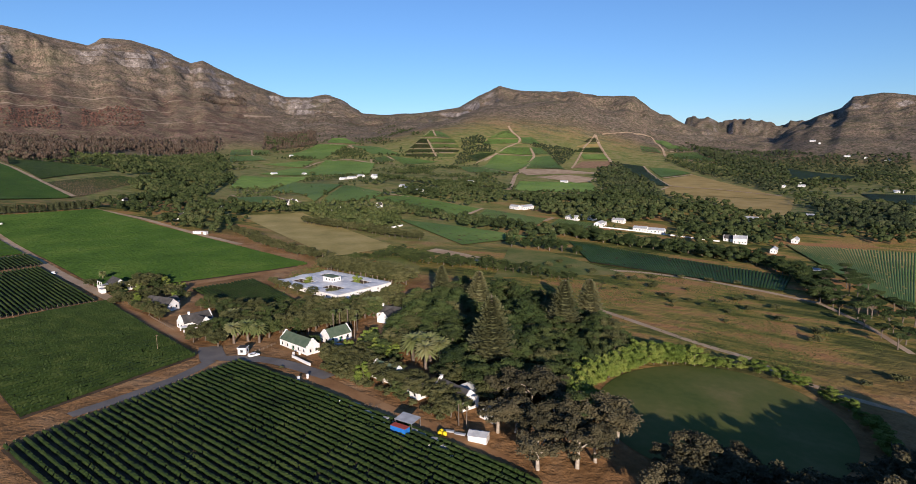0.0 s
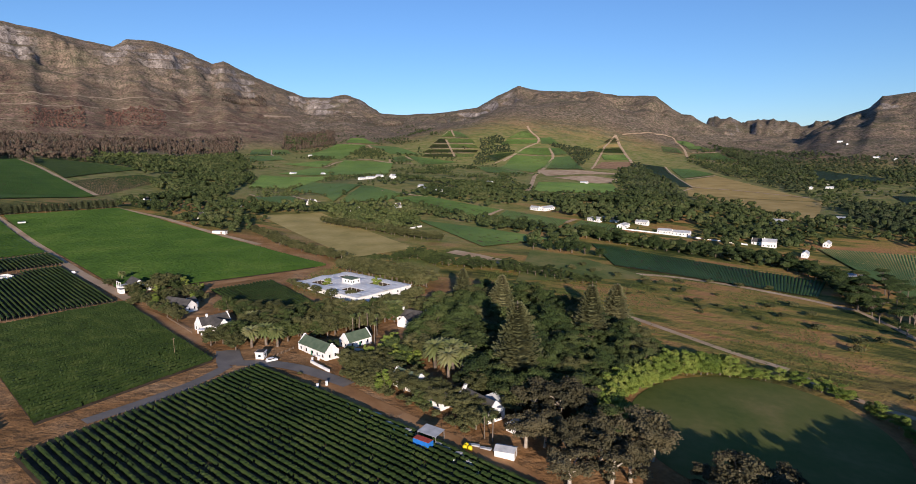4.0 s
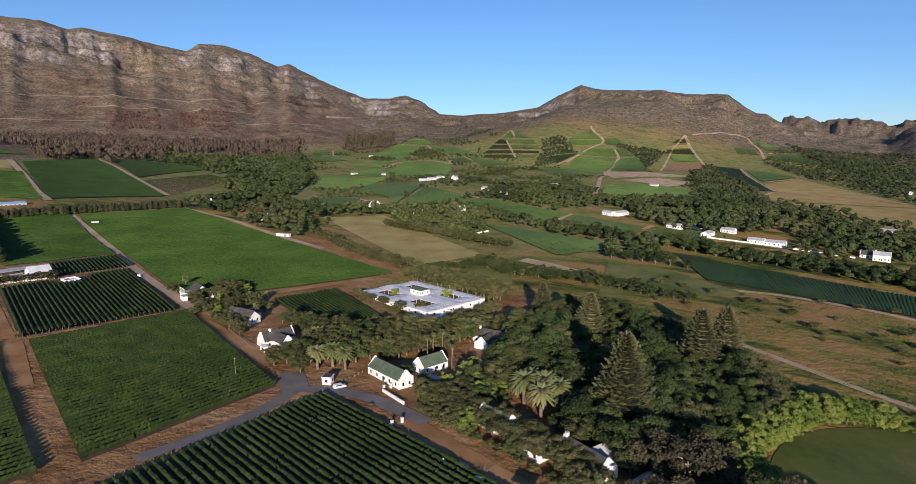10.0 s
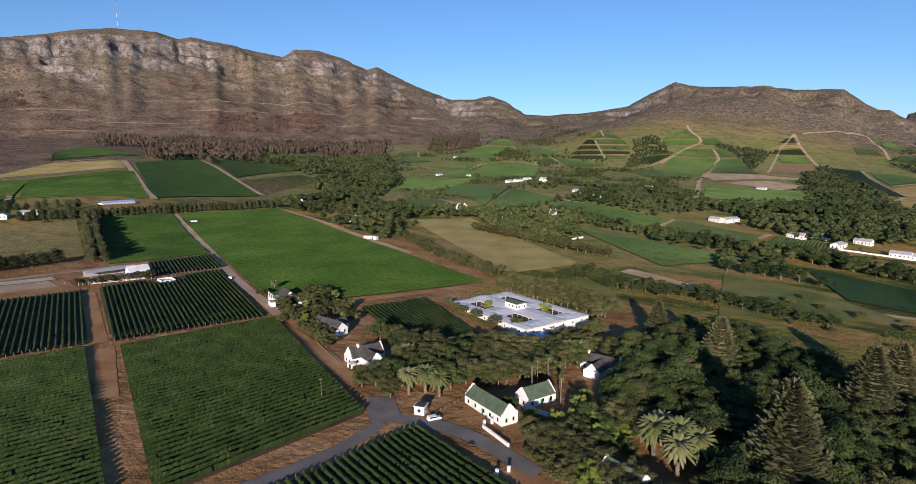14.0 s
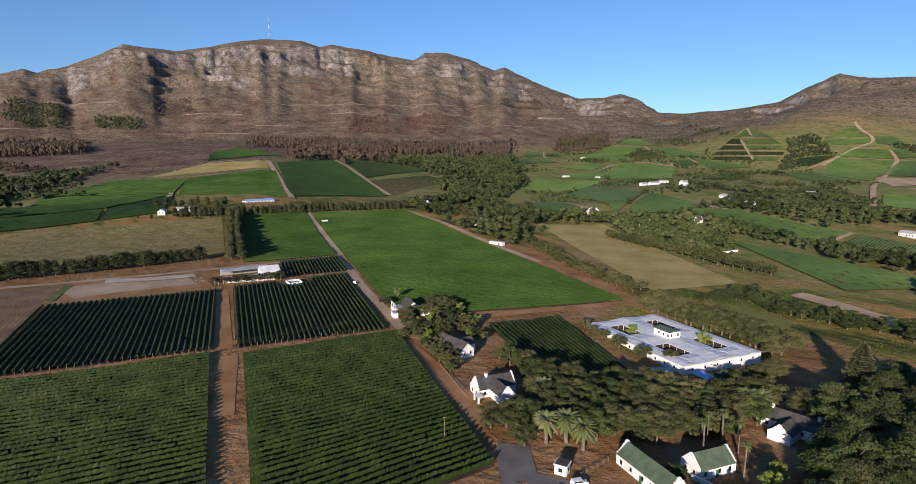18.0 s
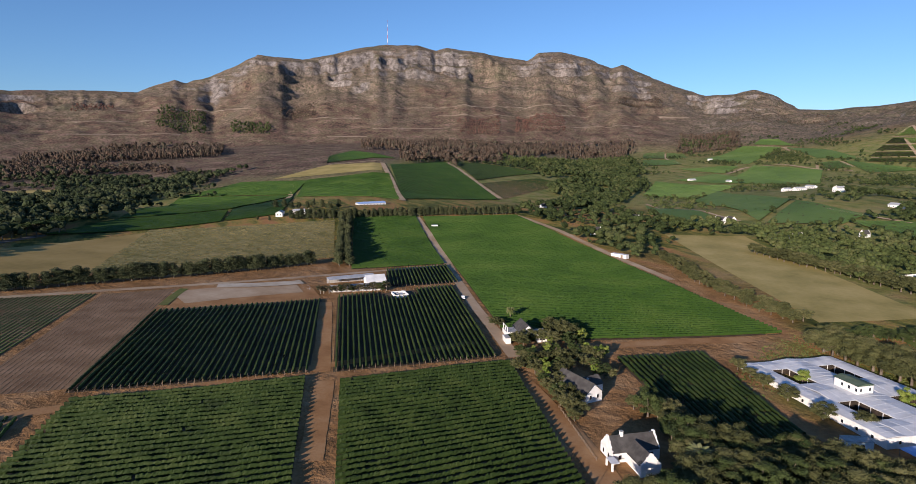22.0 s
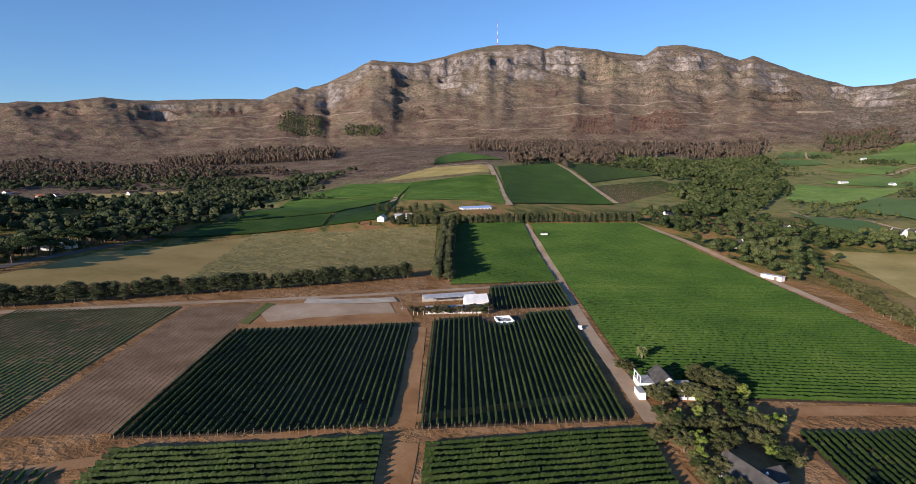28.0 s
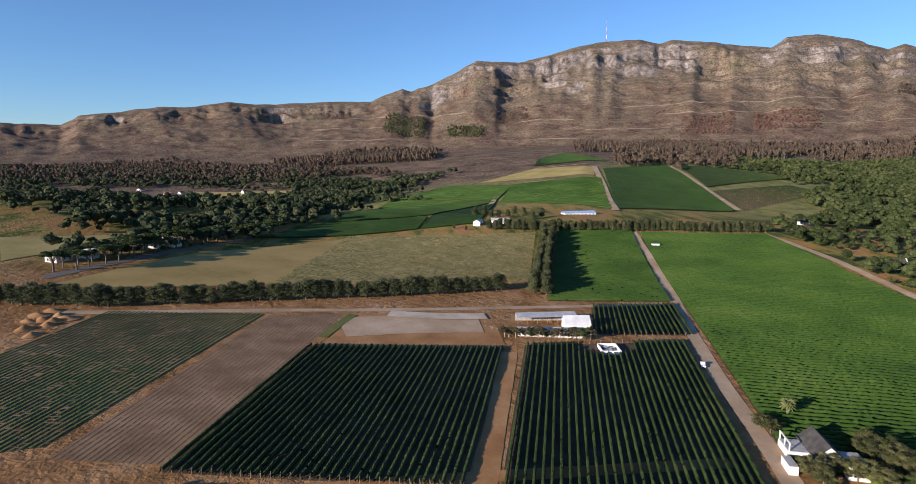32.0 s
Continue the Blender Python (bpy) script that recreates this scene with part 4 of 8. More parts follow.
tagged(ribbon('dirt_track', [(489, 1971), (457, 1722)], 7, SOIL_PALE, 1.3, 8), 'pale track between hillside vineyards', 'road', kind='structure')
tagged(ribbon('dirt_track', [(430, 1933), (564, 1856)], 5, SOIL_PALE, 1.3, 8), 'pale track between hillside vineyards', 'road', kind='structure')
tagged(ribbon('dirt_track', [(395, 1868), (549, 1795)], 5, SOIL_PALE, 1.3, 8), 'pale track between hillside vineyards', 'road', kind='structure')
tagged(ribbon('dirt_track', [(370, 1807), (532, 1751)], 5, SOIL_PALE, 1.3, 8), 'pale track between hillside vineyards', 'road', kind='structure')
tagged(ribbon('dirt_track', [(466, 2018), (569, 1926)], 5, SOIL_PALE, 1.3, 8), 'pale track between hillside vineyards', 'road', kind='structure')
tagged(ribbon('dirt_track', [(236, 2151), (247, 1911)], 6, SOIL_PALE, 1.3, 8), 'pale track between hillside vineyards', 'road', kind='structure')
tagged(ribbon('dirt_track', [(131, 2235), (236, 2151), (360, 1793)], 6, SOIL_PALE, 1.3, 8), 'pale track between hillside vineyards', 'road', kind='structure')
tagged(ribbon('dirt_track', [(53, 1641), (101, 1776), (192, 1801), (248, 1695), (321, 1666)], 9, SOIL_PALE, 1.3, 8), 'pale track between hillside vineyards', 'road', kind='structure')
tagged(ribbon('dirt_track', [(312, 1797), (324, 1705)], 6, SOIL_PALE, 1.3, 8), 'pale track between hillside vineyards', 'road', kind='structure')
tagged(ribbon('dirt_track', [(265, 1802), (244, 1667)], 6, SOIL_PALE, 1.3, 8), 'pale track between hillside vineyards', 'road', kind='structure')
tagged(ribbon('dirt_track', [(-25, 1102), (21, 1282)], 6, SOIL_PALE, 1.3, 8), 'pale track between hillside vineyards', 'road', kind='structure')
tagged(ribbon('dirt_track', [(-96, 1075), (-5, 843), (26, 806)], 4, SOIL_PALE, 1.3, 8), 'pale track between hillside vineyards', 'road', kind='structure')
tagged(ribbon('dirt_track', [(204, 657), (254, 712)], 6, SOIL_PALE, 1.3, 8), 'pale track between hillside vineyards', 'road', kind='structure')
tagged(ribbon('dirt_track', [(288, 604), (316, 627)], 6, SOIL_PALE, 1.3, 8), 'pale track between hillside vineyards', 'road', kind='structure')
tagged(ribbon('dirt_track', [(1107, 1887), (1059, 1767), (917, 1440)], 10, SOIL_PALE, 1.3, 8), 'pale track between hillside vineyards', 'road', kind='structure')
tagged(ribbon('dirt_track', [(754, 1405), (991, 1755), (1099, 1874)], 6, SOIL_PALE, 1.3, 8), 'pale track between hillside vineyards', 'road', kind='structure')
tagged(ribbon('dirt_track', [(1126, 1880), (1416, 1978), (1293, 1733), (1227, 1630)], 8, SOIL_PALE, 1.3, 8), 'pale track between hillside vineyards', 'road', kind='structure')
tagged(ribbon('dirt_track', [(1298, 1717), (1407, 1701)], 6, SOIL_PALE, 1.3, 8), 'pale track between hillside vineyards', 'road', kind='structure')
tagged(ribbon('dirt_track', [(1229, 1621), (1307, 1462)], 9, SOIL_PALE, 1.3, 8), 'pale track between hillside vineyards', 'road', kind='structure')
tagged(ribbon('dirt_track', [(1026, 1468), (907, 1237), (839, 1092), (903, 1031), (960, 889)], 7, SOIL_PALE, 1.3, 8), 'pale track between hillside vineyards', 'road', kind='structure')
tagged(ribbon('dirt_track', [(922, 1237), (1070, 1296)], 7, SOIL_PALE, 1.3, 8), 'pale track between hillside vineyards', 'road', kind='structure')
tagged(ribbon('dirt_track', [(839, 1092), (769, 1042), (747, 991)], 6, SOIL_PALE, 1.3, 8), 'pale track between hillside vineyards', 'road', kind='structure')
tagged(ribbon('dirt_track', [(-108, 2157), (-100, 2007), (-50, 1873)], 6, SOIL_PALE, 1.3, 8), 'pale track between hillside vineyards', 'road', kind='structure')
tagged(ribbon('dirt_track', [(100, 900), (144, 840), (187, 802)], 4, SOIL_PALE, 1.3, 8), 'pale track between hillside vineyards', 'road', kind='structure')
tagged(ribbon('dirt_track', [(534, 1505), (555, 1368), (628, 1320)], 6, SOIL_PALE, 1.3, 8), 'pale track between hillside vineyards', 'road', kind='structure')
tagged(ribbon('dirt_track', [(642, 1698), (749, 1643)], 4, SOIL_PALE, 1.3, 8), 'pale track between hillside vineyards', 'road', kind='structure')
tagged(ribbon('dirt_track', [(545, 1611), (629, 1687)], 6, SOIL_PALE, 1.3, 8), 'pale track between hillside vineyards', 'road', kind='structure')

def contour_track(az0, az1, z0, z1, width=8.0):
    # a track that keeps its height along a slope
    line, r = [], np.arange(1500.0, 3300.0, 6.0)
    for k in np.linspace(0, 1, int(abs(az1 - az0) * 3) + 3):
        x, y = polar([az0 + (az1 - az0) * k], r)
        above = land(x[0], y[0]) > z0 + (z1 - z0) * k
        if above.any():
            line.append((float(x[0][above.argmax()]), float(y[0][above.argmax()])))
    tagged(ribbon("dirt_track", line, width, TRACK, 1.0, 10.0), "pale contour track across the mountain slope", "road", kind="structure")


for track in ((52.3, 41.3, 263, 275), (56, 45.6, 212, 224), (28, 8, 290, 316, 7), (36.3, 31, 237, 239), (3, 0, 257, 259, 10), (-1.5, -7, 282, 271, 9), (56, 47, 163, 168), (34.8, 30.4, 162, 163), (30.4, 22.5, 194, 199, 6), (24, 9, 255, 262, 6), (14, 4, 205, 212, 6)):
    contour_track(*track)

tagged(ribbon('chalk_bank', [(-291, 386), (-275, 398), (-262, 411), (-253, 423)], 10, CHALK, 0.6, 2), 'white chalky bank along the back of the dirt yard', 'spoil', kind='structure')
tagged(ribbon('dirt_patch', [(-288, 355), (-278, 375), (-263, 394), (-247, 412)], 27, SOIL_PALE, 0.2, 2), 'pale scraped earth in the dirt yard', 'dirt', kind='structure')

OVAL = (150.0, 160.0)
oa, orr = np.meshgrid(np.linspace(0, 2 * np.pi, 97), np.linspace(0, 1, 16), indexing="ij")
ox = OVAL[0] + orr * (np.cos(oa) * 52 * math.cos(0.5) - np.sin(oa) * 42 * math.sin(0.5))
oy = OVAL[1] + orr * (np.cos(oa) * 52 * math.sin(0.5) + np.sin(oa) * 42 * math.cos(0.5))
lawn = sheet("lawn", ox, oy, land(ox, oy) + 0.15, LAWN)
tagged(lawn, "mown green oval lawn worn thin in the middle", "lawn", kind="structure")



def tufts(name, label, poly, gap, tall, mat, seed, keep):
    """Grass or reed tufts strewn over an area, thicker where a slow noise is high."""
    rng = np.random.default_rng(seed)
    p = np.array(poly, float)
    lo, hi = p.min(0), p.max(0)
    n = int((hi[0] - lo[0]) * (hi[1] - lo[1]) / gap ** 2)
    x, y = rng.uniform(lo[0], hi[0], n), rng.uniform(lo[1], hi[1], n)
    ok = np.zeros(n, bool)
    for (x0, y0), (x1, y1) in zip(p, np.roll(p, -1, 0)):
        ok ^= ((y0 > y) != (y1 > y)) & (x < (x1 - x0) * (y - y0) / (y1 - y0 + 1e-12) + x0)
    ok &= np.hypot(x - 150, y - 160) > 56
    patch = fbm((x * 0.8 + y * 0.6) / 70.0 + seed, (y * 0.8 - x * 0.6) / 24.0, 4)
    ok &= patch + rng.normal(0, 0.05, n) > keep
    x, y = x[ok], y[ok]
    n = len(x)
    z = land(x, y)
    a = rng.uniform(0, np.pi, n)
    h, w = tall * rng.uniform(0.5, 1.3, n), tall * rng.uniform(0.5, 1.1, n)
    lean = rng.normal(0, 0.35, (n, 2)) * h[:, None]
    d = np.stack([np.cos(a) * w, np.sin(a) * w], -1)
    c = np.stack([x, y], -1)
    zz = (z[:, None] + np.zeros((n, 4)))
    zz[:, :2] -= 0.1
    zz[:, 2:] += h[:, None]
    xy = np.stack([c - d * 0.6, c + d * 0.6, c + d + lean, c - d + lean], 1)
    me = bpy.data.meshes.new(name)
    fill_mesh(me, np.concatenate([xy, zz[..., None]], -1).reshape(-1, 3), np.arange(n * 4).reshape(-1, 4))
    me.materials.append(mat)
    return tagged(new(name, me), label, "grass", kind="stuff")


REED = material("green_reeds", [(0.041, 0.058, 0.014), (0.066, 0.085, 0.020), (0.102, 0.115, 0.032)], 0.05, 0.9, per_island=0.4, coords="World")
tufts('reeds', 'patches of tall green reeds on the valley floor', [(33, 420), (127, 467), (221, 415), (273, 394), (310, 324), (307, 214), (232, 161), (205, 213), (164, 268), (168, 314), (89, 358)], 1.2, 0.36, REED, 3, 0.53)
tufts('reeds', 'rough green grass round the cellar', [(-24, 355), (3, 432), (31, 470), (133, 519), (72, 360), (37, 346), (17, 343)], 1.4, 0.5, REED, 5, 0.53)


# ---- trees
def leaf_mat(name, colours, per_object=0.5):
    return material(name, colours, 0.25, 0.75, 0.0, spec=0.25, per_object=per_object, detail=3.0)


LEAF_DARK = leaf_mat("dark_leaves", [(0.014, 0.026, 0.007), (0.031, 0.052, 0.012), (0.059, 0.081, 0.023)])
LEAF_OLIVE = leaf_mat("olive_leaves", [(0.036, 0.041, 0.013), (0.068, 0.072, 0.024), (0.110, 0.106, 0.042)])
LEAF_MID = leaf_mat("mid_green_leaves", [(0.020, 0.031, 0.009), (0.040, 0.058, 0.014), (0.072, 0.090, 0.027)])
LEAF_BRIGHT = leaf_mat("bright_leaves", [(0.072, 0.112, 0.016), (0.135, 0.182, 0.030), (0.205, 0.232, 0.050)])
LEAF_BROWN = leaf_mat("bronze_leaves", [(0.036, 0.034, 0.017), (0.066, 0.058, 0.028), (0.105, 0.088, 0.046)])
LEAF_NORFOLK = leaf_mat("grey_green_needles", [(0.070, 0.075, 0.031), (0.112, 0.113, 0.049), (0.158, 0.149, 0.069)])
LEAF_PINE = leaf_mat("pine_needles", [(0.033, 0.043, 0.018), (0.059, 0.069, 0.028), (0.092, 0.097, 0.043)])
LEAF_PALM = leaf_mat("palm_fronds", [(0.075, 0.098, 0.030), (0.127, 0.144, 0.048), (0.196, 0.190, 0.081)])
FAR_GREEN = material("far_foliage", [(0.014, 0.023, 0.007), (0.028, 0.042, 0.011), (0.047, 0.064, 0.020), (0.078, 0.086, 0.031)], 0.02, 0.85, per_island=0.4, coords="World")
FAR_OLIVE = material("far_olive_foliage", [(0.026, 0.037, 0.010), (0.046, 0.062, 0.017), (0.072, 0.090, 0.027), (0.095, 0.098, 0.038)], 0.02, 0.85, per_island=0.4, coords="World")
FAR_BURNT = material("far_scorched_foliage", [(0.030, 0.028, 0.018), (0.060, 0.045, 0.031), (0.096, 0.062, 0.045), (0.078, 0.074, 0.046)], 0.012, 0.9, per_island=0.4, coords="World")
FAR_DARK = material("far_dark_foliage", [(0.013, 0.021, 0.009), (0.025, 0.037, 0.014), (0.044, 0.058, 0.024), (0.072, 0.076, 0.036)], 0.02, 0.9, per_island=0.4, coords="World")
FAR_RED = material("far_red_burnt_foliage", [(0.075, 0.040, 0.030), (0.13, 0.062, 0.046), (0.17, 0.09, 0.065)], 0.012, 0.9, per_island=0.4, coords="World")
BARK = material("bark", [(0.075, 0.055, 0.042), (0.14, 0.11, 0.085), (0.22, 0.18, 0.145)], 1.2, 0.95, 0.03, per_object=0.3)
BARK_BURNT = material("scorched_bark", [(0.060, 0.048, 0.040), (0.115, 0.092, 0.078), (0.19, 0.16, 0.14)], 0.05, 0.95, per_island=0.5, coords="World")
BARK_PALE = material("pale_bark", [(0.22, 0.18, 0.14), (0.34, 0.29, 0.23), (0.46, 0.40, 0.33)], 1.0, 0.9, 0.02, per_object=0.2)


def tube_np(points, radii, sides=6):
    """A tapering limb along some points."""
    p, V, Q = np.array(points, float), [], []
    for i, c in enumerate(p):
        d = p[min(i + 1, len(p) - 1)] - p[max(i - 1, 0)]
        d = d / (np.linalg.norm(d) + 1e-9)
        a = np.cross(d, (0.3, 1, 0.2))
        a /= np.linalg.norm(a)
        b = np.cross(d, a)
        th = np.linspace(0, 2 * np.pi, sides, endpoint=False)
        V.append(c + radii[i] * (np.cos(th)[:, None] * a + np.sin(th)[:, None] * b))
    for i in range(len(p) - 1):
        for k in range(sides):
            Q.append((i * sides + k, i * sides + (k + 1) % sides, (i + 1) * sides + (k + 1) % sides, (i + 1) * sides + k))
    return np.concatenate(V), np.array(Q)


def join_np(parts):
    V, Q, n = [], [], 0
    for v, q in parts:
        V.append(v)
        Q.append(q + n)
        n += len(v)
    return np.concatenate(V), np.concatenate(Q)


def leaves_np(lobes, count, size, rng, flat=0.0, up=0.25):
    """Leaf sprays scattered over the skin of several lobes (centre, radii)."""
    lobes = np.array(lobes, float)
    area = lobes[:, 3] * lobes[:, 4] + lobes[:, 5] * (lobes[:, 3] + lobes[:, 4])
    pick = rng.choice(len(lobes), count, p=area / area.sum())
    d = rng.normal(size=(count, 3))
    d[:, 2] = np.where(d[:, 2] < -0.35, -d[:, 2] * 0.6, d[:, 2])
    d /= np.linalg.norm(d, axis=1)[:, None]
    L = lobes[pick]
    c = L[:, :3] + d * L[:, 3:] * rng.uniform(0.62, 1.22, (count, 1))
    n = d + rng.normal(0, 0.55, (count, 3)) + (0, 0, up)
    n /= np.linalg.norm(n, axis=1)[:, None]
    a = np.cross(n, rng.normal(size=(count, 3)))
    a /= np.linalg.norm(a, axis=1)[:, None]
    b = np.cross(n, a)
    s = size * rng.uniform(0.55, 1.35, (count, 1))
    k = rng.uniform(0.55, 1.0, (count, 1))
    bend = n * s * 0.25
    v = np.stack([c - a * s - bend, c - b * s * k + bend * 0.4, c + a * s - bend, c + b * s * k + bend * 0.4], 1).reshape(-1, 3)
    return v, np.arange(count * 4).reshape(-1, 4)


def cores_np(lobes, shrink=0.78, rng=None):
    """Rough dark hearts inside the lobes, so that crowns are not hollow."""
    out = []
    for x, y, z, a, b, c in lobes:
        th, ph = np.meshgrid(np.linspace(0, 2 * np.pi, 8, endpoint=False), np.linspace(0.25, np.pi - 0.25, 5), indexing="ij")
        k = shrink * rng.uniform(0.8, 1.1, th.shape)
        v = np.stack([x + a * k * np.cos(th) * np.sin(ph), y + b * k * np.sin(th) * np.sin(ph), z + c * k * np.cos(ph)], -1)
        i = np.arange(40).reshape(8, 5)
        j = np.roll(i, -1, 0)
        out.append((v.reshape(-1, 3), np.stack([i[:, :-1], i[:, 1:], j[:, 1:], j[:, :-1]], -1).reshape(-1, 4)))
    return out


def np_mesh(name, v, q, mat, smooth=False):
    me = bpy.data.meshes.new(name)
    fill_mesh(me, v, q, smooth)
    me.materials.append(mat)
    return me


def child(name, me, parent, label=""):
    ob = new(name, me)
    ob.parent = parent
    return tagged(ob, label)


def make_tree(name, label, lobes, limbs, leaf, bark, count, size, rng, category="tree", up=0.25, shrink=0.66):
    root = new(name)
    v, q = join_np(limbs)
    child("trunk", np_mesh("trunk", v, q, bark, True), root)
    v, q = join_np([leaves_np(lobes, count, size, rng, up=up)] + cores_np(lobes, shrink, rng))
    child("crown", np_mesh("crown", v, q, leaf), root)
    return tagged(root, label, category)


def lobes_round(rng, n, r, zc, rz, lobe, spread=0.75):
    out = []
    for i in range(n):
        a, k = rng.uniform(0, 6.28), math.sqrt(rng.random()) * spread
        zz = zc + rng.uniform(-1, 1) * rz * math.sqrt(max(0.05, 1 - k * k))
        s = lobe * rng.uniform(0.7, 1.25)
        out.append((math.cos(a) * r * k, math.sin(a) * r * k, zz, s * rng.uniform(0.7, 1.35), s * rng.uniform(0.7, 1.35), s * rng.uniform(0.55, 0.95)))
    return out


def branchy(rng, lobes, top, base_r, n=5):
    limbs = [tube_np([(0, 0, -0.5), (rng.normal(0, 0.1), rng.normal(0, 0.1), top * 0.5), (rng.normal(0, 0.3), rng.normal(0, 0.3), top)], [base_r * 1.3, base_r, base_r * 0.5])]
    for l in [lobes[i] for i in rng.choice(len(lobes), min(n, len(lobes)), replace=False)]:
        limbs.append(tube_np([(0, 0, top * 0.55), (l[0] * 0.5, l[1] * 0.5, (top * 0.55 + l[2]) * 0.55), (l[0], l[1], l[2])], [base_r * 0.55, base_r * 0.4, base_r * 0.15], 5))
    return limbs


def kinds():
    """One tree of each kind, ten metres tall where not said; copies are scaled."""
    K = {}
    rng = np.random.default_rng(5)
    for i in range(3):
        lb = lobes_round(rng, 30, 4.7, 5.3, 3.3, 1.45, 0.85)
        K["broad", i] = make_tree("broadleaf_tree", "large dark green broadleaf tree with a dense uneven crown", lb, branchy(rng, lb, 5.5, 0.35), LEAF_DARK, BARK, 4200, 0.22, rng)
        lb = lobes_round(rng, 30, 4.8, 5.4, 3.2, 1.35, 0.88)
        K["olive", i] = make_tree("olive_green_tree", "wide olive-green tree with feathery foliage", lb, branchy(rng, lb, 5.5, 0.3), LEAF_OLIVE, BARK, 4200, 0.20, rng)
        lb = lobes_round(rng, 32, 4.4, 5.4, 3.7, 1.15, 0.88)
        K["garden", i] = make_tree("garden_tree", "leafy mid-green garden tree with a loose irregular crown", lb, branchy(rng, lb, 5.5, 0.3), LEAF_MID, BARK, 4000, 0.20, rng, shrink=0.68)
        lb = lobes_round(rng, 24, 3.6, 5.8, 3.7, 1.05, 0.95)
        K["euc", i] = make_tree("gum_tree", "tall bronze-brown gum tree with an open ragged crown", lb, branchy(rng, lb, 7, 0.32, 9), LEAF_BROWN, BARK_PALE, 2900, 0.22, rng, shrink=0.6)
        lb = lobes_round(rng, 20, 3.2, 4.8, 4.0, 1.2, 0.92)
        K["willow", i] = make_tree("bright_hedge_tree", "bright yellow-green leafy tree in a hedge", lb, branchy(rng, lb, 4.0, 0.2), LEAF_BRIGHT, BARK, 3400, 0.23, rng)
        lb = [(rng.normal(0, 0.4), rng.normal(0, 0.4), 2.2 + 6.3 * j / 7, 2.0 - 0.10 * j, 2.0 - 0.10 * j, 1.4) for j in range(8)]
        K["hedge", i] = make_tree("windbreak_tree", "dark green windbreak tree with a narrow full crown", lb, branchy(rng, lb, 3.0, 0.22, 3), LEAF_PINE, BARK, 2600, 0.22, rng)
        lb = [(math.cos(a) * k, math.sin(a) * k, 8.6 + rng.uniform(-0.5, 0.6) - 0.1 * k * k * 0.6, 1.6, 1.6, 0.75) for a, k in [(rng.uniform(0, 6.28), 3.6 * math.sqrt(rng.random())) for j in range(12)]]
        K["umbrella", i] = make_tree("umbrella_pine", "dark umbrella pine with a flat spreading crown", lb, branchy(rng, lb, 7.6, 0.28, 8), LEAF_DARK, BARK, 2400, 0.24, rng)
        lb = lobes_round(rng, 6, 1.2, 1.1, 0.5, 0.8)
        K["shrub", i] = make_tree("shrub", "low rounded green shrub", lb, branchy(rng, lb, 1.0, 0.06, 3), LEAF_OLIVE, BARK, 320, 0.24, rng, "shrub")
    for i in range(2):
        root = new("norfolk_pine")
        v, q = tube_np([(0, 0, -0.5), (0, 0, 5), (0, 0, 10)], [0.30, 0.19, 0.03], 8)
        child("trunk", np_mesh("trunk", v, q, BARK, True), root)
        parts = []
        for j in range(32):
            z0 = 1.0 + 8.7 * j / 32 + rng.uniform(-0.08, 0.08)
            reach = 2.45 * (1 - j / 32.5) ** 0.75 + 0.12
            for a in np.arange(9) * 0.698 + rng.uniform(0, 0.7):
                rr = reach * rng.uniform(0.72, 1.1)
                k = np.linspace(0.15, 1.0, 9) + rng.uniform(-0.04, 0.04, 9)
                px, py, pz = np.cos(a) * rr * k, np.sin(a) * rr * k, z0 - 0.10 * rr * k + 0.22 * rr * k ** 2
                wd = (0.17 + 0.14 * rr) * (1.15 - 0.75 * k)
                for side in (-1, 1):
                    sw = a + side * rng.uniform(0.9, 1.3, 9)
                    tip = np.stack([px + np.cos(sw) * wd * 1.7, py + np.sin(sw) * wd * 1.7, pz + rng.uniform(0.02, 0.34, 9)], -1)
                    base = np.stack([px, py, pz], -1)
                    d = np.stack([np.cos(a) * np.ones(9), np.sin(a) * np.ones(9), np.zeros(9)], -1) * 0.13
                    vv = np.stack([base - d * 0.5, base + d, tip + d * 0.7, tip - d * 0.2], 1).reshape(-1, 3)
                    parts.append((vv, np.arange(36).reshape(-1, 4)))
        heart = [(0, 0, 1.5 + 7.6 * j / 12, 1.75 * (1 - j / 12.5) ** 0.85 + 0.06, 1.75 * (1 - j / 12.5) ** 0.85 + 0.06, 0.6) for j in range(12)]
        v, q = join_np(parts + cores_np(heart, 0.9, rng))
        child("crown", np_mesh("crown", v, q, LEAF_NORFOLK), root)
        K["norfolk", i] = tagged(root, "towering grey-green conifer with tiered branches", "tree")
    for kind, tall, nfr, flen, label in (("date", 7.0, 72, 4.1, "thick-trunked date palm with a full arching crown"), ("fan", 10.0, 26, 1.5, "slender tall palm with a small tufted crown")):
        for i in range(2):
            root = new("date_palm" if kind == "date" else "fan_palm")
            r0 = 0.45 if kind == "date" else 0.2
            v, q = tube_np([(0, 0, -0.4), (0.1, 0, tall * 0.5), (0, 0.1, tall)], [r0 * 1.3, r0, r0 * 1.1], 8)
            child("trunk", np_mesh("trunk", v, q, BARK, True), root)
            parts = []
            for f in range(nfr):
                a, el = f * 2.399 + rng.uniform(-0.2, 0.2), 1.35 - 1.75 * f / nfr
                s = np.linspace(0, 1, 6)
                rad = flen * s * math.cos(el * 0.6)
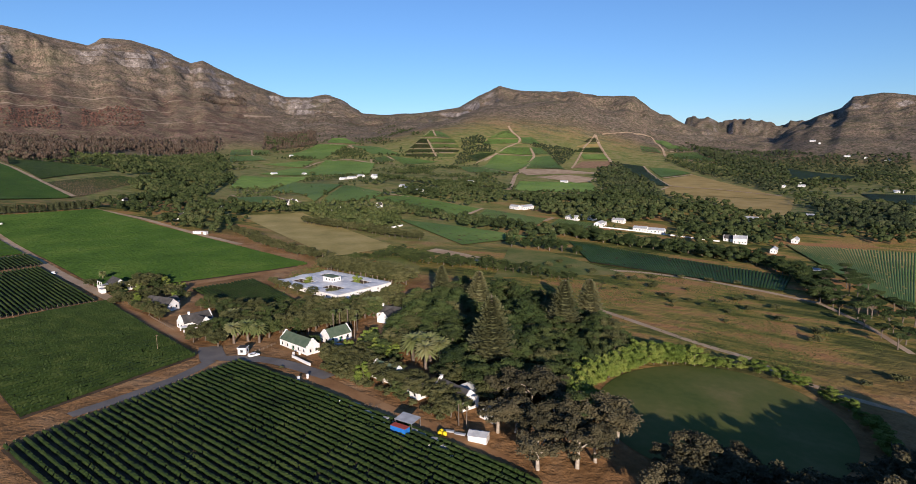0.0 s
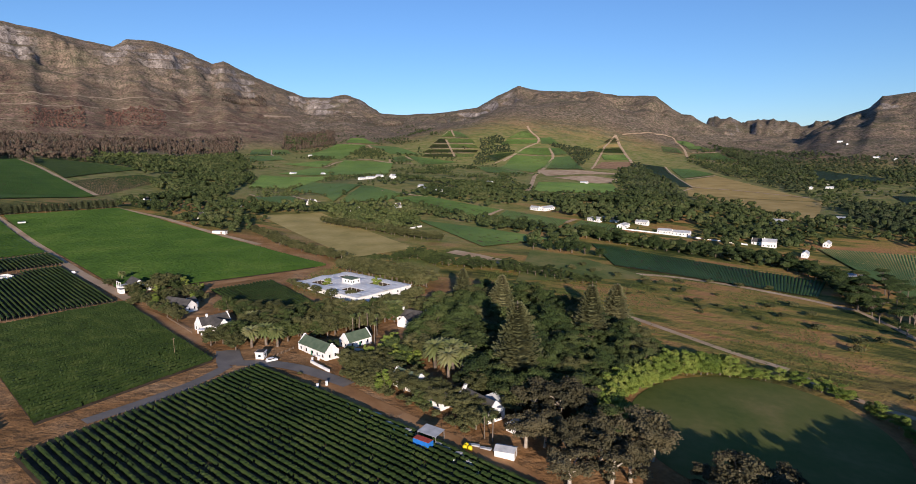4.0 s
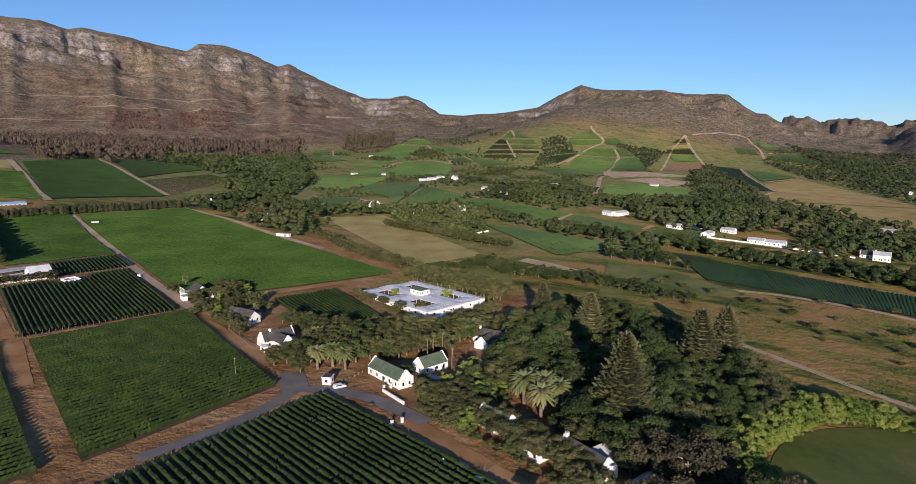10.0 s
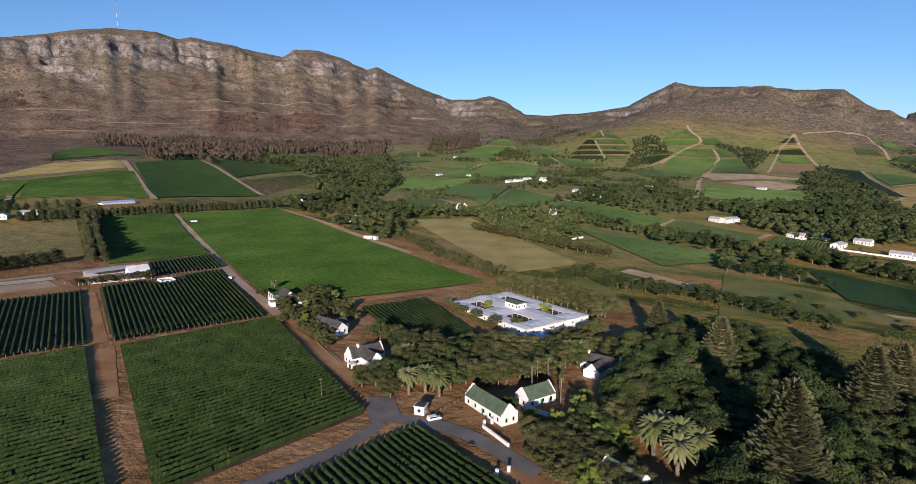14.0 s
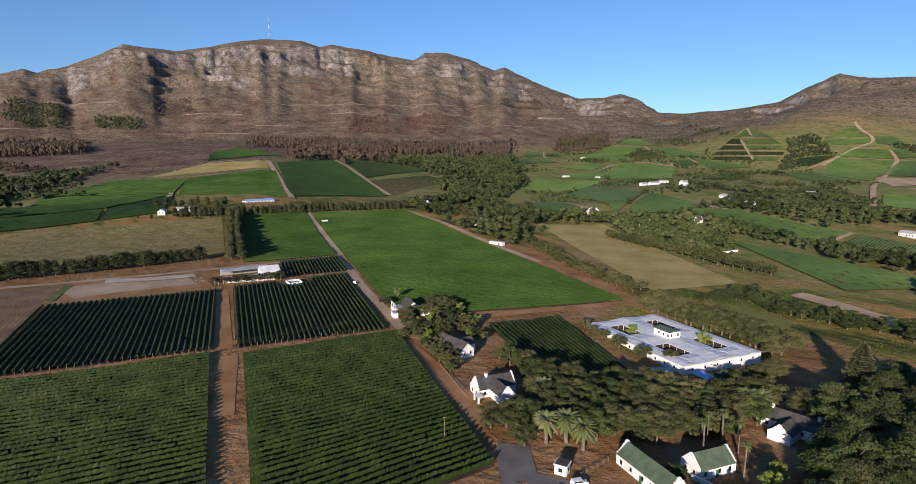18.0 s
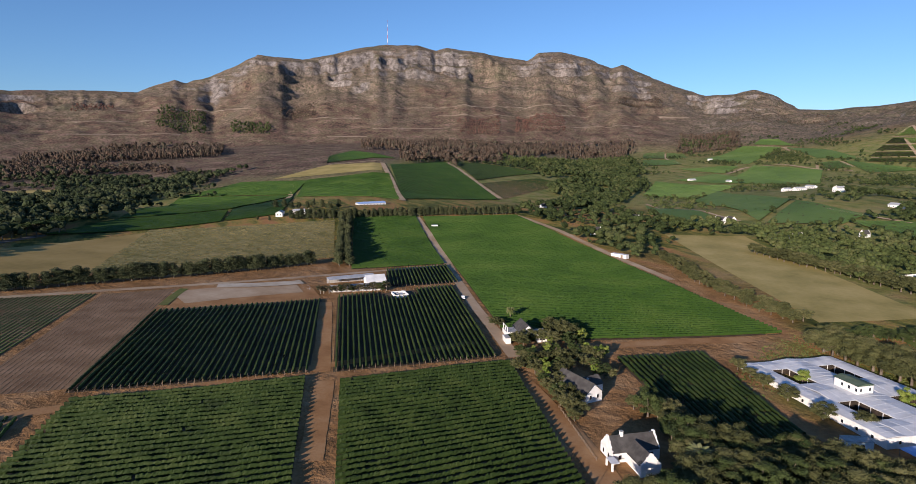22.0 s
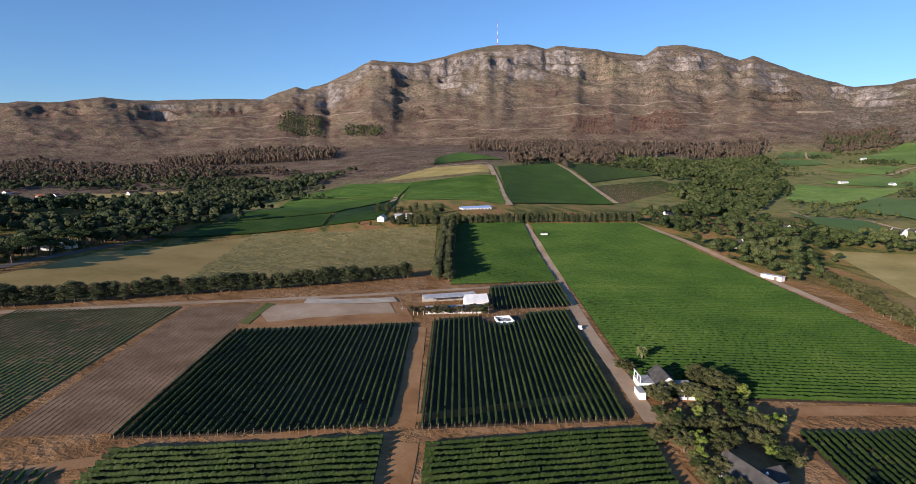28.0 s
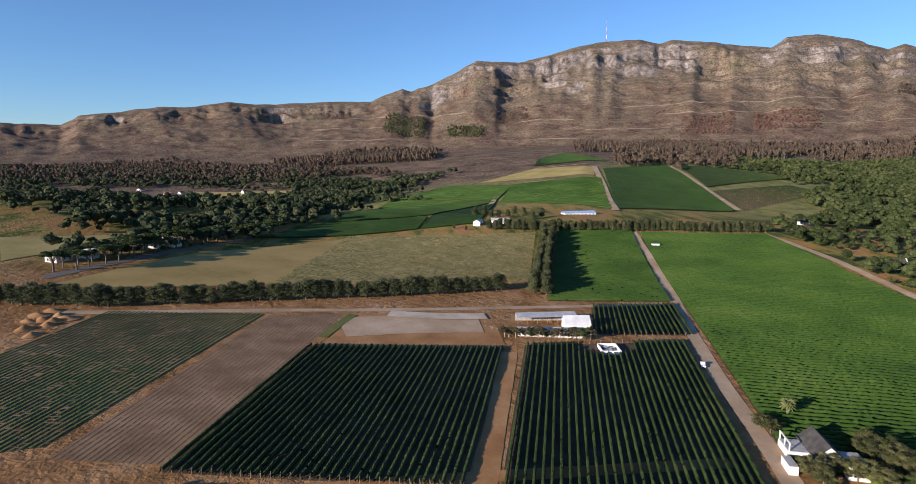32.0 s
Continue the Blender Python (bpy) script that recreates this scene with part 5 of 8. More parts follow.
                zz = tall + flen * (s * math.sin(el) - 0.55 * s ** 2)
                w = flen * 0.14 * np.sin(np.pi * np.clip(s * 0.9 + 0.1, 0, 1)) + 0.03
                for side in (-1, 1):
                    cx, cy = math.cos(a) * rad, math.sin(a) * rad
                    ox, oy = -math.sin(a) * w * side, math.cos(a) * w * side
                    vv = np.concatenate([np.stack([cx, cy, zz], -1), np.stack([cx + ox, cy + oy, zz - 0.45 * w], -1)])
                    j = np.arange(5)
                    parts.append((vv, np.stack([j, j + 1, j + 7, j + 6], -1)))
            v, q = join_np(parts)
            child("crown", np_mesh("crown", v, q, LEAF_PALM), root)
            K[kind, i] = tagged(root, label, "palm")
    return K


KIND = kinds()
HEIGHT = {"date": 9.2, "fan": 11.0, "shrub": 2.2}
USED = set()
tree_rng = np.random.default_rng(77)


def plant(kind, x, y, tall, group="", wide=1.0, label=""):
    """Stand one tree of a kind on the ground."""
    if kind in ("broad", "garden", "olive", "euc") and any(math.hypot(x - px, y - py) < 6.5 or math.hypot(x - px + 2, y - py + 10) < 6 for px, py, ph in PINES):
        return None
    i = int(tree_rng.integers(0, 2 if kind in ("norfolk", "date", "fan") else 3))
    src = KIND[kind, i]
    s = tall / HEIGHT.get(kind, 9.8)
    w = s * wide * tree_rng.uniform(0.9, 1.12)
    z = float(land(np.array([x]), np.array([y]))[0])
    m = pose(x, y, z, tree_rng.uniform(-2, 2), tree_rng.uniform(-2, 2), tree_rng.uniform(0, 360))
    if (kind, i) in USED:
        ob = copy_thing(src, m)
    else:
        USED.add((kind, i))
        ob = src
        ob.matrix_basis = m
    ob.scale = (w, w, s)
    return tagged(ob, label, group=group)


def along(line, gap, jitter=0.5, rows=1, row_gap=4.0):
    """Places along a line of the plan."""
    p = np.array(line, float)
    seg = np.linalg.norm(np.diff(p, axis=0), axis=1)
    s = np.concatenate([[0], np.cumsum(seg)])
    out = []
    for r in range(rows):
        for t in np.arange(0, s[-1], gap):
            tt = t + tree_rng.uniform(-jitter, jitter) * gap * 0.5
            c = np.array([np.interp(tt, s, p[:, k]) for k in (0, 1)])
            c2 = np.array([np.interp(tt + 1, s, p[:, k]) for k in (0, 1)])
            d = (c2 - c) / (np.linalg.norm(c2 - c) + 1e-6)
            c = c + np.array([-d[1], d[0]]) * ((r - (rows - 1) / 2) * row_gap + tree_rng.uniform(-jitter, jitter) * gap * 0.3)
            out.append(c)
    return out


def inside(poly, x, y):
    p = np.array(poly, float)
    hit = np.zeros(np.shape(x), bool)
    for (x0, y0), (x1, y1) in zip(p, np.roll(p, -1, 0)):
        hit ^= ((y0 > y) != (y1 > y)) & (x < (x1 - x0) * (y - y0) / (y1 - y0 + 1e-12) + x0)
    return hit


def scattered(poly, gap, rng):
    """Places strewn over an area with a least distance."""
    p = np.array(poly, float)
    lo, hi = p.min(0), p.max(0)
    nx, ny = int((hi[0] - lo[0]) / gap) + 1, int((hi[1] - lo[1]) / gap) + 1
    gx, gy = np.meshgrid(np.arange(nx), np.arange(ny), indexing="ij")
    x = lo[0] + (gx + 0.5 * (gy % 2)) * gap + rng.uniform(-0.38, 0.38, gx.shape) * gap
    y = lo[1] + gy * gap + rng.uniform(-0.38, 0.38, gx.shape) * gap
    ok = inside(poly, x, y)
    return np.stack([x[ok], y[ok]], -1)


def lo_hi(a, gap, b):
    """Whether the bounds of two areas come within a gap."""
    a, b = np.array(a, float), np.array(b, float)
    return bool(np.all(a.min(0) - gap < b.max(0)) and np.all(b.min(0) - gap < a.max(0)))


def far_wood(name, label, poly, gap, tall, mat, seed, quads=64, bark=None, trunks=False, wide=0.5, offs=None, thin=0.36, hearts=True):
    """A wood too far off to count: many small ragged crowns in one mesh."""
    rng = np.random.default_rng(seed)
    pts = scattered(poly, gap, rng)
    if len(pts) == 0:
        return None
    if offs is not None:
        pts = pts[offs(pts[:, 0], pts[:, 1])]
    pts = pts[fbm(pts[:, 0] / 70.0, pts[:, 1] / 70.0, 3) > thin]
    for field in [q for q in FIELDS if lo_hi(poly, 10.0, q)]:
        pts = pts[~inside(field, pts[:, 0], pts[:, 1])]
    z = land(pts[:, 0], pts[:, 1])
    n = len(pts)
    if n == 0:
        return None
    h = tall * rng.uniform(0.5, 1.35, n)
    r = h * wide * rng.uniform(0.75, 1.2, n)
    # three or four lobes to a crown, each a ragged shell of leaf clumps
    nl = 4
    la = rng.uniform(0, 2 * np.pi, (n, nl))
    lr = 0.5 * np.sqrt(rng.random((n, nl)))
    lobe = np.stack([np.cos(la) * lr * r[:, None], np.sin(la) * lr * r[:, None], h[:, None] * rng.uniform(0.42, 0.78, (n, nl))], -1)
    pick = rng.integers(0, nl, (n, quads))
    size = np.take_along_axis(rng.uniform(0.45, 0.72, (n, nl)), pick, 1)[..., None]
    d = rng.normal(size=(n, quads, 3))
    d /= np.linalg.norm(d, axis=-1)[..., None]
    d[..., 2] = np.where(d[..., 2] < -0.5, -d[..., 2], d[..., 2])
    lump = rng.uniform(0.7, 1.08, (n, quads, 1)) * size
    c = np.stack([pts[:, 0], pts[:, 1], z], -1)[:, None] + np.take_along_axis(lobe, pick[..., None].repeat(3, 2), 1) + d * lump * np.stack([r, r, h * 0.34], -1)[:, None]
    nn = d + rng.normal(0, 0.28, d.shape) + (0, 0, 0.15)
    nn /= np.linalg.norm(nn, axis=-1)[..., None]
    a = np.cross(nn, rng.normal(size=d.shape))
    a /= np.linalg.norm(a, axis=-1)[..., None]
    b = np.cross(nn, a)
    s = (r[:, None] * rng.uniform(0.9, 1.9, (n, quads)) / math.sqrt(min(quads, 160)))[..., None]
    v = np.stack([c - a * s, c - b * s * 0.8, c + a * s, c + b * s * 0.8], 2).reshape(-1, 3)
    q = np.arange(len(v)).reshape(-1, 4)
    if hearts:
        th, ph = np.meshgrid(np.linspace(0, 2 * np.pi, 6, endpoint=False), np.linspace(0.3, np.pi - 0.3, 4), indexing="ij")
        ball = np.stack([np.cos(th) * np.sin(ph), np.sin(th) * np.sin(ph), np.cos(ph)], -1).reshape(-1, 3)
        k = rng.uniform(0.38, 0.58, (n, nl, 1, 1)) * rng.uniform(0.8, 1.15, (n, nl, 24, 1))
        core = np.stack([pts[:, 0], pts[:, 1], z], -1)[:, None, None] + lobe[:, :, None] + ball * k * np.stack([r, r, h * 0.34], -1)[:, None, None]
        i = np.arange(24).reshape(6, 4)
        j = np.roll(i, -1, 0)
        f = np.stack([i[:, :-1], i[:, 1:], j[:, 1:], j[:, :-1]], -1).reshape(-1, 4)
        q = np.concatenate([q, len(v) + (f[None] + 24 * np.arange(n * nl)[:, None, None]).reshape(-1, 4)])
        v = np.concatenate([v, core.reshape(-1, 3)])
    wood = tagged(new(name), label, "wood", kind="stuff")
    child("crowns", np_mesh("crowns", v, q, mat), wood)
    if trunks:
        parts = []
        w = 0.022 * h
        for k in range(2):
            o = np.array([(1, 0), (0, 1)][k])
            base = np.stack([pts[:, 0], pts[:, 1], z - 0.5], -1)
            dx = np.concatenate([np.outer(w, o), np.zeros((n, 1))], 1)
            up = np.stack([np.zeros(n), np.zeros(n), h], -1)
            parts.append(np.stack([base - dx, base + dx, base + dx * 0.5 + up, base - dx * 0.5 + up], 1).reshape(-1, 3))
        v = np.concatenate(parts)
        child("trunks", np_mesh("trunks", v, np.arange(len(v)).reshape(-1, 4), bark or BARK_BURNT), wood)
    return wood


# ---- the windbreaks, groves and woods
PINES = [(79, 212, 32.0), (134, 255, 28.0), (159, 273, 24.0), (103, 300, 24.0), (93, 342, 20.0)]
for x, y, h in PINES:
    plant('norfolk', x, y, h, 'tall conifers in the garden', 1.4)
for x, y in along([(-406, 251), (-379, 286), (-341, 364), (-282, 475)], 4.6):
    plant('hedge', x, y, tree_rng.uniform(8.5, 11), 'windbreak along the fields', 1.75)
for x, y in along([(-261, 478), (-302, 541), (-366, 642)], 5.5, rows=2, row_gap=6):
    plant('hedge', x, y, tree_rng.uniform(9, 13), 'windbreak across the fields', 1.2)
for x, y in along([(-421, 624), (-356, 673), (-292, 735), (-219, 776)], 5.5, rows=2, row_gap=5):
    plant('hedge', x, y, tree_rng.uniform(8, 11), 'windbreak at the top of the fields', 1.35)
for x, y, h in [(-28, 298, 9.0), (-26, 268, 10.0), (-20, 270, 10.5), (-15, 267, 9.5), (41, 304, 11.0), (45, 304, 11.0)]:
    plant('date', x, y, h, 'date palms')
for x, y, h in [(49, 228, 12.5), (52, 218, 12.0), (59, 221, 12.5), (54, 235, 11.0), (56, 226, 13.0)]:
    plant('date', x, y, h, 'date palms')
for x, y, h in [(-27, 299, 8.0), (-116, 410, 6.5), (-19, 278, 6.0)]:
    plant('date', x, y, h, 'date palms')
for x, y, h in [(23, 281, 11.0), (31, 277, 11.0), (27, 279, 13.0)]:
    plant('fan', x, y, h, 'slender palms')
for x, y, h in [(51, 168, 9.0), (53, 166, 9.0), (19, 268, 14.0), (28, 261, 12.0)]:
    plant('fan', x, y, h, 'slender palms')
for x, y, h in [(72, 177, 15.0), (79, 173, 17.0), (62, 161, 12.0), (68, 160, 12.0), (78, 151, 14.0), (85, 152, 15.0), (94, 149, 16.0), (98, 148, 13.0), (85, 139, 12.0), (102, 128, 11.0), (106, 125, 9.0), (122, 125, 11.0), (126, 122, 9.0), (111, 123, 8.0)]:
    plant('euc', x, y, h, 'gum trees beside the oval', 1.25)
for x, y, h in [(2, 310, 9.0), (10, 313, 9.0), (21, 315, 10.0), (6, 283, 10.0), (17, 287, 11.0), (29, 287, 10.0), (-6, 281, 8.0), (27, 316, 9.0), (50, 327, 9.0), (63, 345, 9.0), (44, 333, 8.0), (-7, 305, 8.0), (58, 343, 8.0), (3, 325, 7.0)]:
    plant('olive', x, y, h, 'garden trees', 1.1)
for x, y, h in [(-16, 302, 8.0), (-12, 298, 8.0), (-34, 285, 7.0), (-37, 278, 6.0), (8, 254, 6.0), (15, 244, 6.0), (63, 285, 13.0), (76, 299, 13.0), (86, 304, 14.0), (50, 269, 10.0), (51, 258, 11.0), (71, 266, 13.0), (89, 289, 13.0), (61, 260, 11.0), (100, 272, 10.0), (114, 279, 12.0), (120, 270, 12.0), (77, 256, 10.0), (35, 247, 8.0), (45, 246, 9.0), (37, 237, 8.0)]:
    plant('broad', x, y, h, 'garden trees', 1.15)
for x, y, h in [(72, 268, 16.0), (59, 277, 14.0), (88, 291, 16.0), (87, 250, 14.0), (70, 240, 12.0), (116, 262, 16.0), (100, 219, 12.0), (110, 229, 14.0), (145, 231, 12.0), (151, 227, 10.0), (95, 227, 15.0), (125, 325, 14.0), (45, 250, 10.0), (38, 300, 9.0), (90, 206, 12.0), (97, 197, 10.0), (50, 263, 12.0), (61, 254, 11.0)]:
    plant('broad', x, y, h, 'garden trees', 1.15)
for x, y, h in [(34, 248, 7.0), (35, 235, 7.0), (99, 225, 10.0), (24, 210, 4.0), (103, 219, 9.0)]:
    plant('willow', x, y, h, 'garden trees')
for x, y in along([(15, 236), (27, 219), (38, 203), (49, 185), (55, 171)], 5.5, rows=2, row_gap=5):
    plant('olive', x, y, tree_rng.uniform(6, 8.5), 'trees along the lane', 1.2)
for x, y in along([(11, 225), (24, 206), (35, 193), (48, 170)], 4.5, rows=1):
    plant('shrub', x, y, tree_rng.uniform(2, 3.4), 'bushes along the lane', 1.2)
for x, y, h in [(-99, 374, 6.0), (-93, 384, 7.0), (-87, 397, 8.0), (-71, 376, 6.0), (-92, 357, 6.0), (-76, 340, 6.0), (-67, 326, 6.0), (-71, 332, 6.0), (-59, 357, 5.0), (-48, 333, 6.0), (-40, 329, 6.0), (-35, 323, 6.0), (-88, 351, 5.0), (-64, 320, 5.0)]:
    plant('olive', x, y, h, 'trees round the farmhouses', 1.05)
for x, y, h in [(-23, 299, 8.0), (-16, 304, 8.0), (-8, 305, 9.0), (-32, 276, 7.0), (-39, 276, 7.0), (-34, 270, 7.0), (-25, 280, 8.0), (-14, 292, 8.0), (0, 319, 8.0), (7, 320, 8.0)]:
    plant('broad', x, y, h, 'trees round the farmhouses', 1.1)
for x, y in along([(28, 435), (40, 426), (53, 411), (70, 393), (76, 374)], 5.5, rows=2, row_gap=6):
    plant('olive', x, y, tree_rng.uniform(10.5, 14), 'trees behind the cellar', 1.2)
for x, y in along([(96, 165), (104, 187), (127, 200), (148, 209), (169, 209), (177, 203)], 3.6, rows=2, row_gap=4.0):
    plant('willow', x, y, tree_rng.uniform(9, 11.5), 'hedge round the oval', 1.15)
for x, y in along([(177, 203), (198, 194), (207, 174), (206, 156), (199, 137), (184, 119), (176, 112)], 6.5):
    plant('willow', x, y, tree_rng.uniform(5.5, 7.5), 'hedge round the oval', 1.45)
for x, y in along([(-50, 613), (-20, 542), (9, 496), (29, 475)], 7, rows=2, row_gap=8):
    plant('olive', x, y, tree_rng.uniform(5, 8), 'trees along the stream', 1.2)
for x, y in along([(21, 667), (43, 640), (76, 607), (106, 561), (129, 541)], 6.5, rows=2, row_gap=7):
    plant('olive', x, y, tree_rng.uniform(7, 10.5), 'trees beside the paddock', 1.2)
for x, y, h in [(91, 471, 7.0), (99, 445, 8.0), (125, 426, 8.0), (148, 410, 8.0), (155, 404, 7.0), (-25, 774, 6.0), (-3, 797, 6.0), (-40, 787, 6.0), (88, 633, 7.0), (103, 643, 7.0), (79, 655, 7.0)]:
    plant('garden', x, y, h, 'leafy trees in the valley', 1.3)
for x, y in along([(200, 490), (236, 465), (248, 446)], 13, rows=1):
    plant('broad', x, y, tree_rng.uniform(8, 13), 'trees along the valley road', 1.2)
for x, y in along([(280, 541), (307, 492), (352, 452), (397, 398), (388, 335), (346, 280)], 11, rows=2, row_gap=12):
    plant('broad', x, y, tree_rng.uniform(8, 13), 'trees along the valley road', 1.2)
for x, y in scattered([(390, 338), (439, 348), (368, 240), (301, 194), (310, 228), (342, 281)], 13, tree_rng):
    plant('umbrella', x, y, tree_rng.uniform(8, 13), 'dark pines beside the stream', 1.1)
for x, y, h in [(-5, 231, 1.0), (265, 359, 3.0), (287, 356, 3.0), (301, 342, 4.0), (319, 334, 3.0), (237, 172, 3.0), (259, 173, 4.0), (301, 295, 4.0), (249, 300, 2.5), (278, 254, 4.0), (278, 230, 5.0), (265, 221, 4.0), (295, 231, 4.0), (227, 319, 2.0), (229, 291, 2.0), (257, 273, 2.5), (299, 278, 3.0), (232, 340, 2.5), (241, 259, 2.0)]:
    plant('shrub', x, y, h, 'bushes on the rough ground', 1.3)
for x, y in scattered([(165, 412), (214, 424), (310, 286), (282, 262), (232, 301), (189, 337)], 19, tree_rng):
    plant('shrub', x, y, tree_rng.uniform(1.5, 4), 'bushes on the rough ground', 1.4)
for x, y, h in [(12, 389, 7.0), (44, 381, 8.5)]:
    plant('willow', x, y, h, 'trees in the cellar yards', 1.15, 'bright green tree growing in a walled yard')
for x, y, h in [(-11, 393, 5.5), (-7, 386, 5.0), (-3, 379, 5.5), (4, 368, 6.5), (13, 356, 7.0), (24, 353, 6.0), (25, 356, 6.0), (-13, 317, 6.0), (-4, 311, 8.0), (2, 319, 8.0), (6, 315, 8.0), (35, 353, 4.0), (40, 351, 4.0), (41, 334, 6.0), (49, 336, 7.0), (58, 342, 8.0), (65, 348, 9.0)]:
    plant('olive', x, y, h, 'trees round the cellar', 1.2)
for x, y in along([(43, 459), (62, 468), (83, 473)], 6, rows=2, row_gap=5):
    plant('garden', x, y, tree_rng.uniform(4.5, 7), 'leafy trees in the valley', 1.3)
for x, y in along([(87, 485), (98, 469), (105, 446)], 7, rows=3, row_gap=7):
    plant('garden', x, y, tree_rng.uniform(6, 9), 'leafy trees in the valley', 1.3)
for x, y in along([(111, 445), (152, 421), (183, 379), (200, 367)], 7, rows=2, row_gap=8):
    plant('garden', x, y, tree_rng.uniform(5, 9), 'trees along the stream', 1.3)

KEEP = [(54, 225, 11), (47, 214, 7), (28, 380, 42), (-46, 300, 15), (-68, 338, 13), (-103, 389, 15), (3, 254, 14), (19, 264, 11), (35, 211, 9), (53, 297, 8), (55, 186, 11), (42, 194, 6), (66, 172, 7), (96, 232, 9), (-21, 252, 8), (-16, 248, 6), (18, 338, 7), (34, 336, 7), (52, 346, 10), (-8, 250, 12), (12, 246, 8), (31, 168, 9), (54, 157, 7), (14, 252, 6)]


def clear_of_houses(x, y):
    # nothing tall in front of a house on its sunny side, nor against the great pines
    if any(math.hypot(x - px, y - py) < 7 or math.hypot(x - px, y - py + 9) < 6 for px, py, ph in PINES):
        return False
    return all(math.hypot(x - kx, y - ky) > kr and math.hypot(x - kx + 0.1 * kr, (y - ky + 0.6 * kr)) > kr for kx, ky, kr in KEEP)


def grove(poly, gap, kinds_used, low, high, group, wide=1.15):
    for x, y in scattered(poly, gap, tree_rng):
        if clear_of_houses(x, y):
            plant(kinds_used[int(tree_rng.integers(0, len(kinds_used)))], x, y, tree_rng.uniform(low, high), group, wide)


grove([(-53, 281), (-47, 307), (-33, 321), (-16, 313), (2, 327), (28, 320), (57, 345), (59, 325), (41, 295), (21, 281), (8, 274), (-6, 267), (-14, 271), (-22, 280), (-33, 259)], 7.5, ('olive', 'olive', 'garden'), 8, 11.5, 'garden trees')
grove([(59, 308), (102, 348), (136, 342), (146, 294), (157, 242), (147, 217), (109, 193), (93, 176), (77, 183), (60, 167), (57, 192), (51, 218), (43, 243)], 8.0, ('broad', 'garden', 'garden', 'olive'), 8, 14, 'garden trees')
grove([(10, 244), (34, 267), (48, 255), (53, 222), (60, 180), (61, 171), (49, 164), (45, 178), (35, 189), (25, 207), (16, 218)], 7.0, ('garden', 'olive', 'olive', 'willow'), 4.5, 7.5, 'garden trees')
grove([(61, 169), (78, 186), (93, 176), (98, 163), (99, 151), (85, 127), (77, 121), (68, 123), (65, 139), (60, 157)], 13.0, ('euc', 'euc', 'garden'), 10, 15, 'gum trees beside the oval', 1.2)
# unseen row, added to throw shade over the south half of the lawn
for x, y in along([(92, 84), (130, 80), (170, 82), (215, 90)], 9, rows=2, row_gap=8):
    plant('euc', x, y, tree_rng.uniform(19, 24), 'tall gum trees south of the oval', 1.2)
for x, y in along([(98, 118), (112, 98), (140, 92), (172, 96), (205, 104)], 8, rows=3, row_gap=9):
    plant('euc', x, y, tree_rng.uniform(10, 17), 'gum trees beside the oval', 1.2)
grove([(-105, 380), (-94, 418), (-73, 397), (-59, 378), (-57, 360), (-67, 347), (-77, 360), (-66, 327), (-61, 313), (-71, 313), (-84, 339)], 7.5, ('olive', 'garden', 'garden', 'willow'), 4.5, 7, 'trees round the farmhouses', 1.05)
grove([(-50, 337), (-42, 341), (-31, 325), (-27, 312), (-6, 322), (9, 332), (14, 315), (15, 293), (-27, 274), (-39, 277), (-31, 302), (-38, 316)], 6.0, ('olive', 'garden'), 6, 9.5, 'trees round the farmhouses', 1.05)
for x, y, h in [(-120, 396, 5.0), (-117, 395, 5.0), (-102, 377, 6.0), (-99, 383, 6.0), (-94, 402, 7.0), (-90, 396, 7.0), (-85, 400, 7.5), (-81, 396, 7.0), (-88, 384, 7.0), (-89, 359, 5.0), (-86, 362, 5.0), (-83, 365, 5.0), (-80, 368, 5.0), (-76, 369, 5.0), (-67, 372, 6.0), (-93, 353, 5.0), (-94, 348, 5.0)]:
    plant('olive', x, y, h, 'trees round the farmhouses', 1.25)
for x, y in along([(-99, 366), (-87, 348), (-77, 333), (-66, 317)], 5.5, rows=1):
    plant('olive' if tree_rng.random() < 0.6 else 'garden', x, y, tree_rng.uniform(4.5, 6.5), 'trees round the farmhouses', 1.1)
for x, y in along([(-229, 404), (-214, 417), (-199, 429)], 2.6, rows=1):
    plant('euc' if tree_rng.random() < 0.75 else 'garden', x, y, tree_rng.uniform(4.2, 6.2), 'scrubby trees before the sheds', 1.2)
for x, y, h in [(-485, 676, 10.0), (-477, 682, 11.0), (-460, 674, 9.0), (-453, 705, 10.0), (-433, 695, 11.0), (-419, 691, 10.0), (-418, 707, 11.0), (-450, 605, 5.0), (-436, 607, 5.0), (-447, 686, 9.0), (-457, 683, 8.0)]:
    plant('hedge', x, y, h, 'dark conifers by the far houses', 1.4)
for x, y in along([(-460, 283), (-468, 301), (-486, 334), (-515, 386), (-532, 461)], 10, rows=2, row_gap=9):
    plant('umbrella', x, y, tree_rng.uniform(9, 15), 'dark pines along the road', 1.1)
far_wood('wood', 'dark pine and gum wood on the valley side', [(-476, 286), (-478, 322), (-509, 402), (-830, 811), (-894, 1081), (-922, 1006), (-990, 756), (-637, 482), (-636, 386), (-603, 316)], 11, 12, FAR_DARK, 101)
far_wood('wood', 'mixed dark wood with scattered houses', [(-714, 343), (-691, 386), (-667, 497), (-869, 682), (-889, 975), (-1136, 961), (-1199, 732), (-1340, 487)], 15, 11, FAR_DARK, 102)
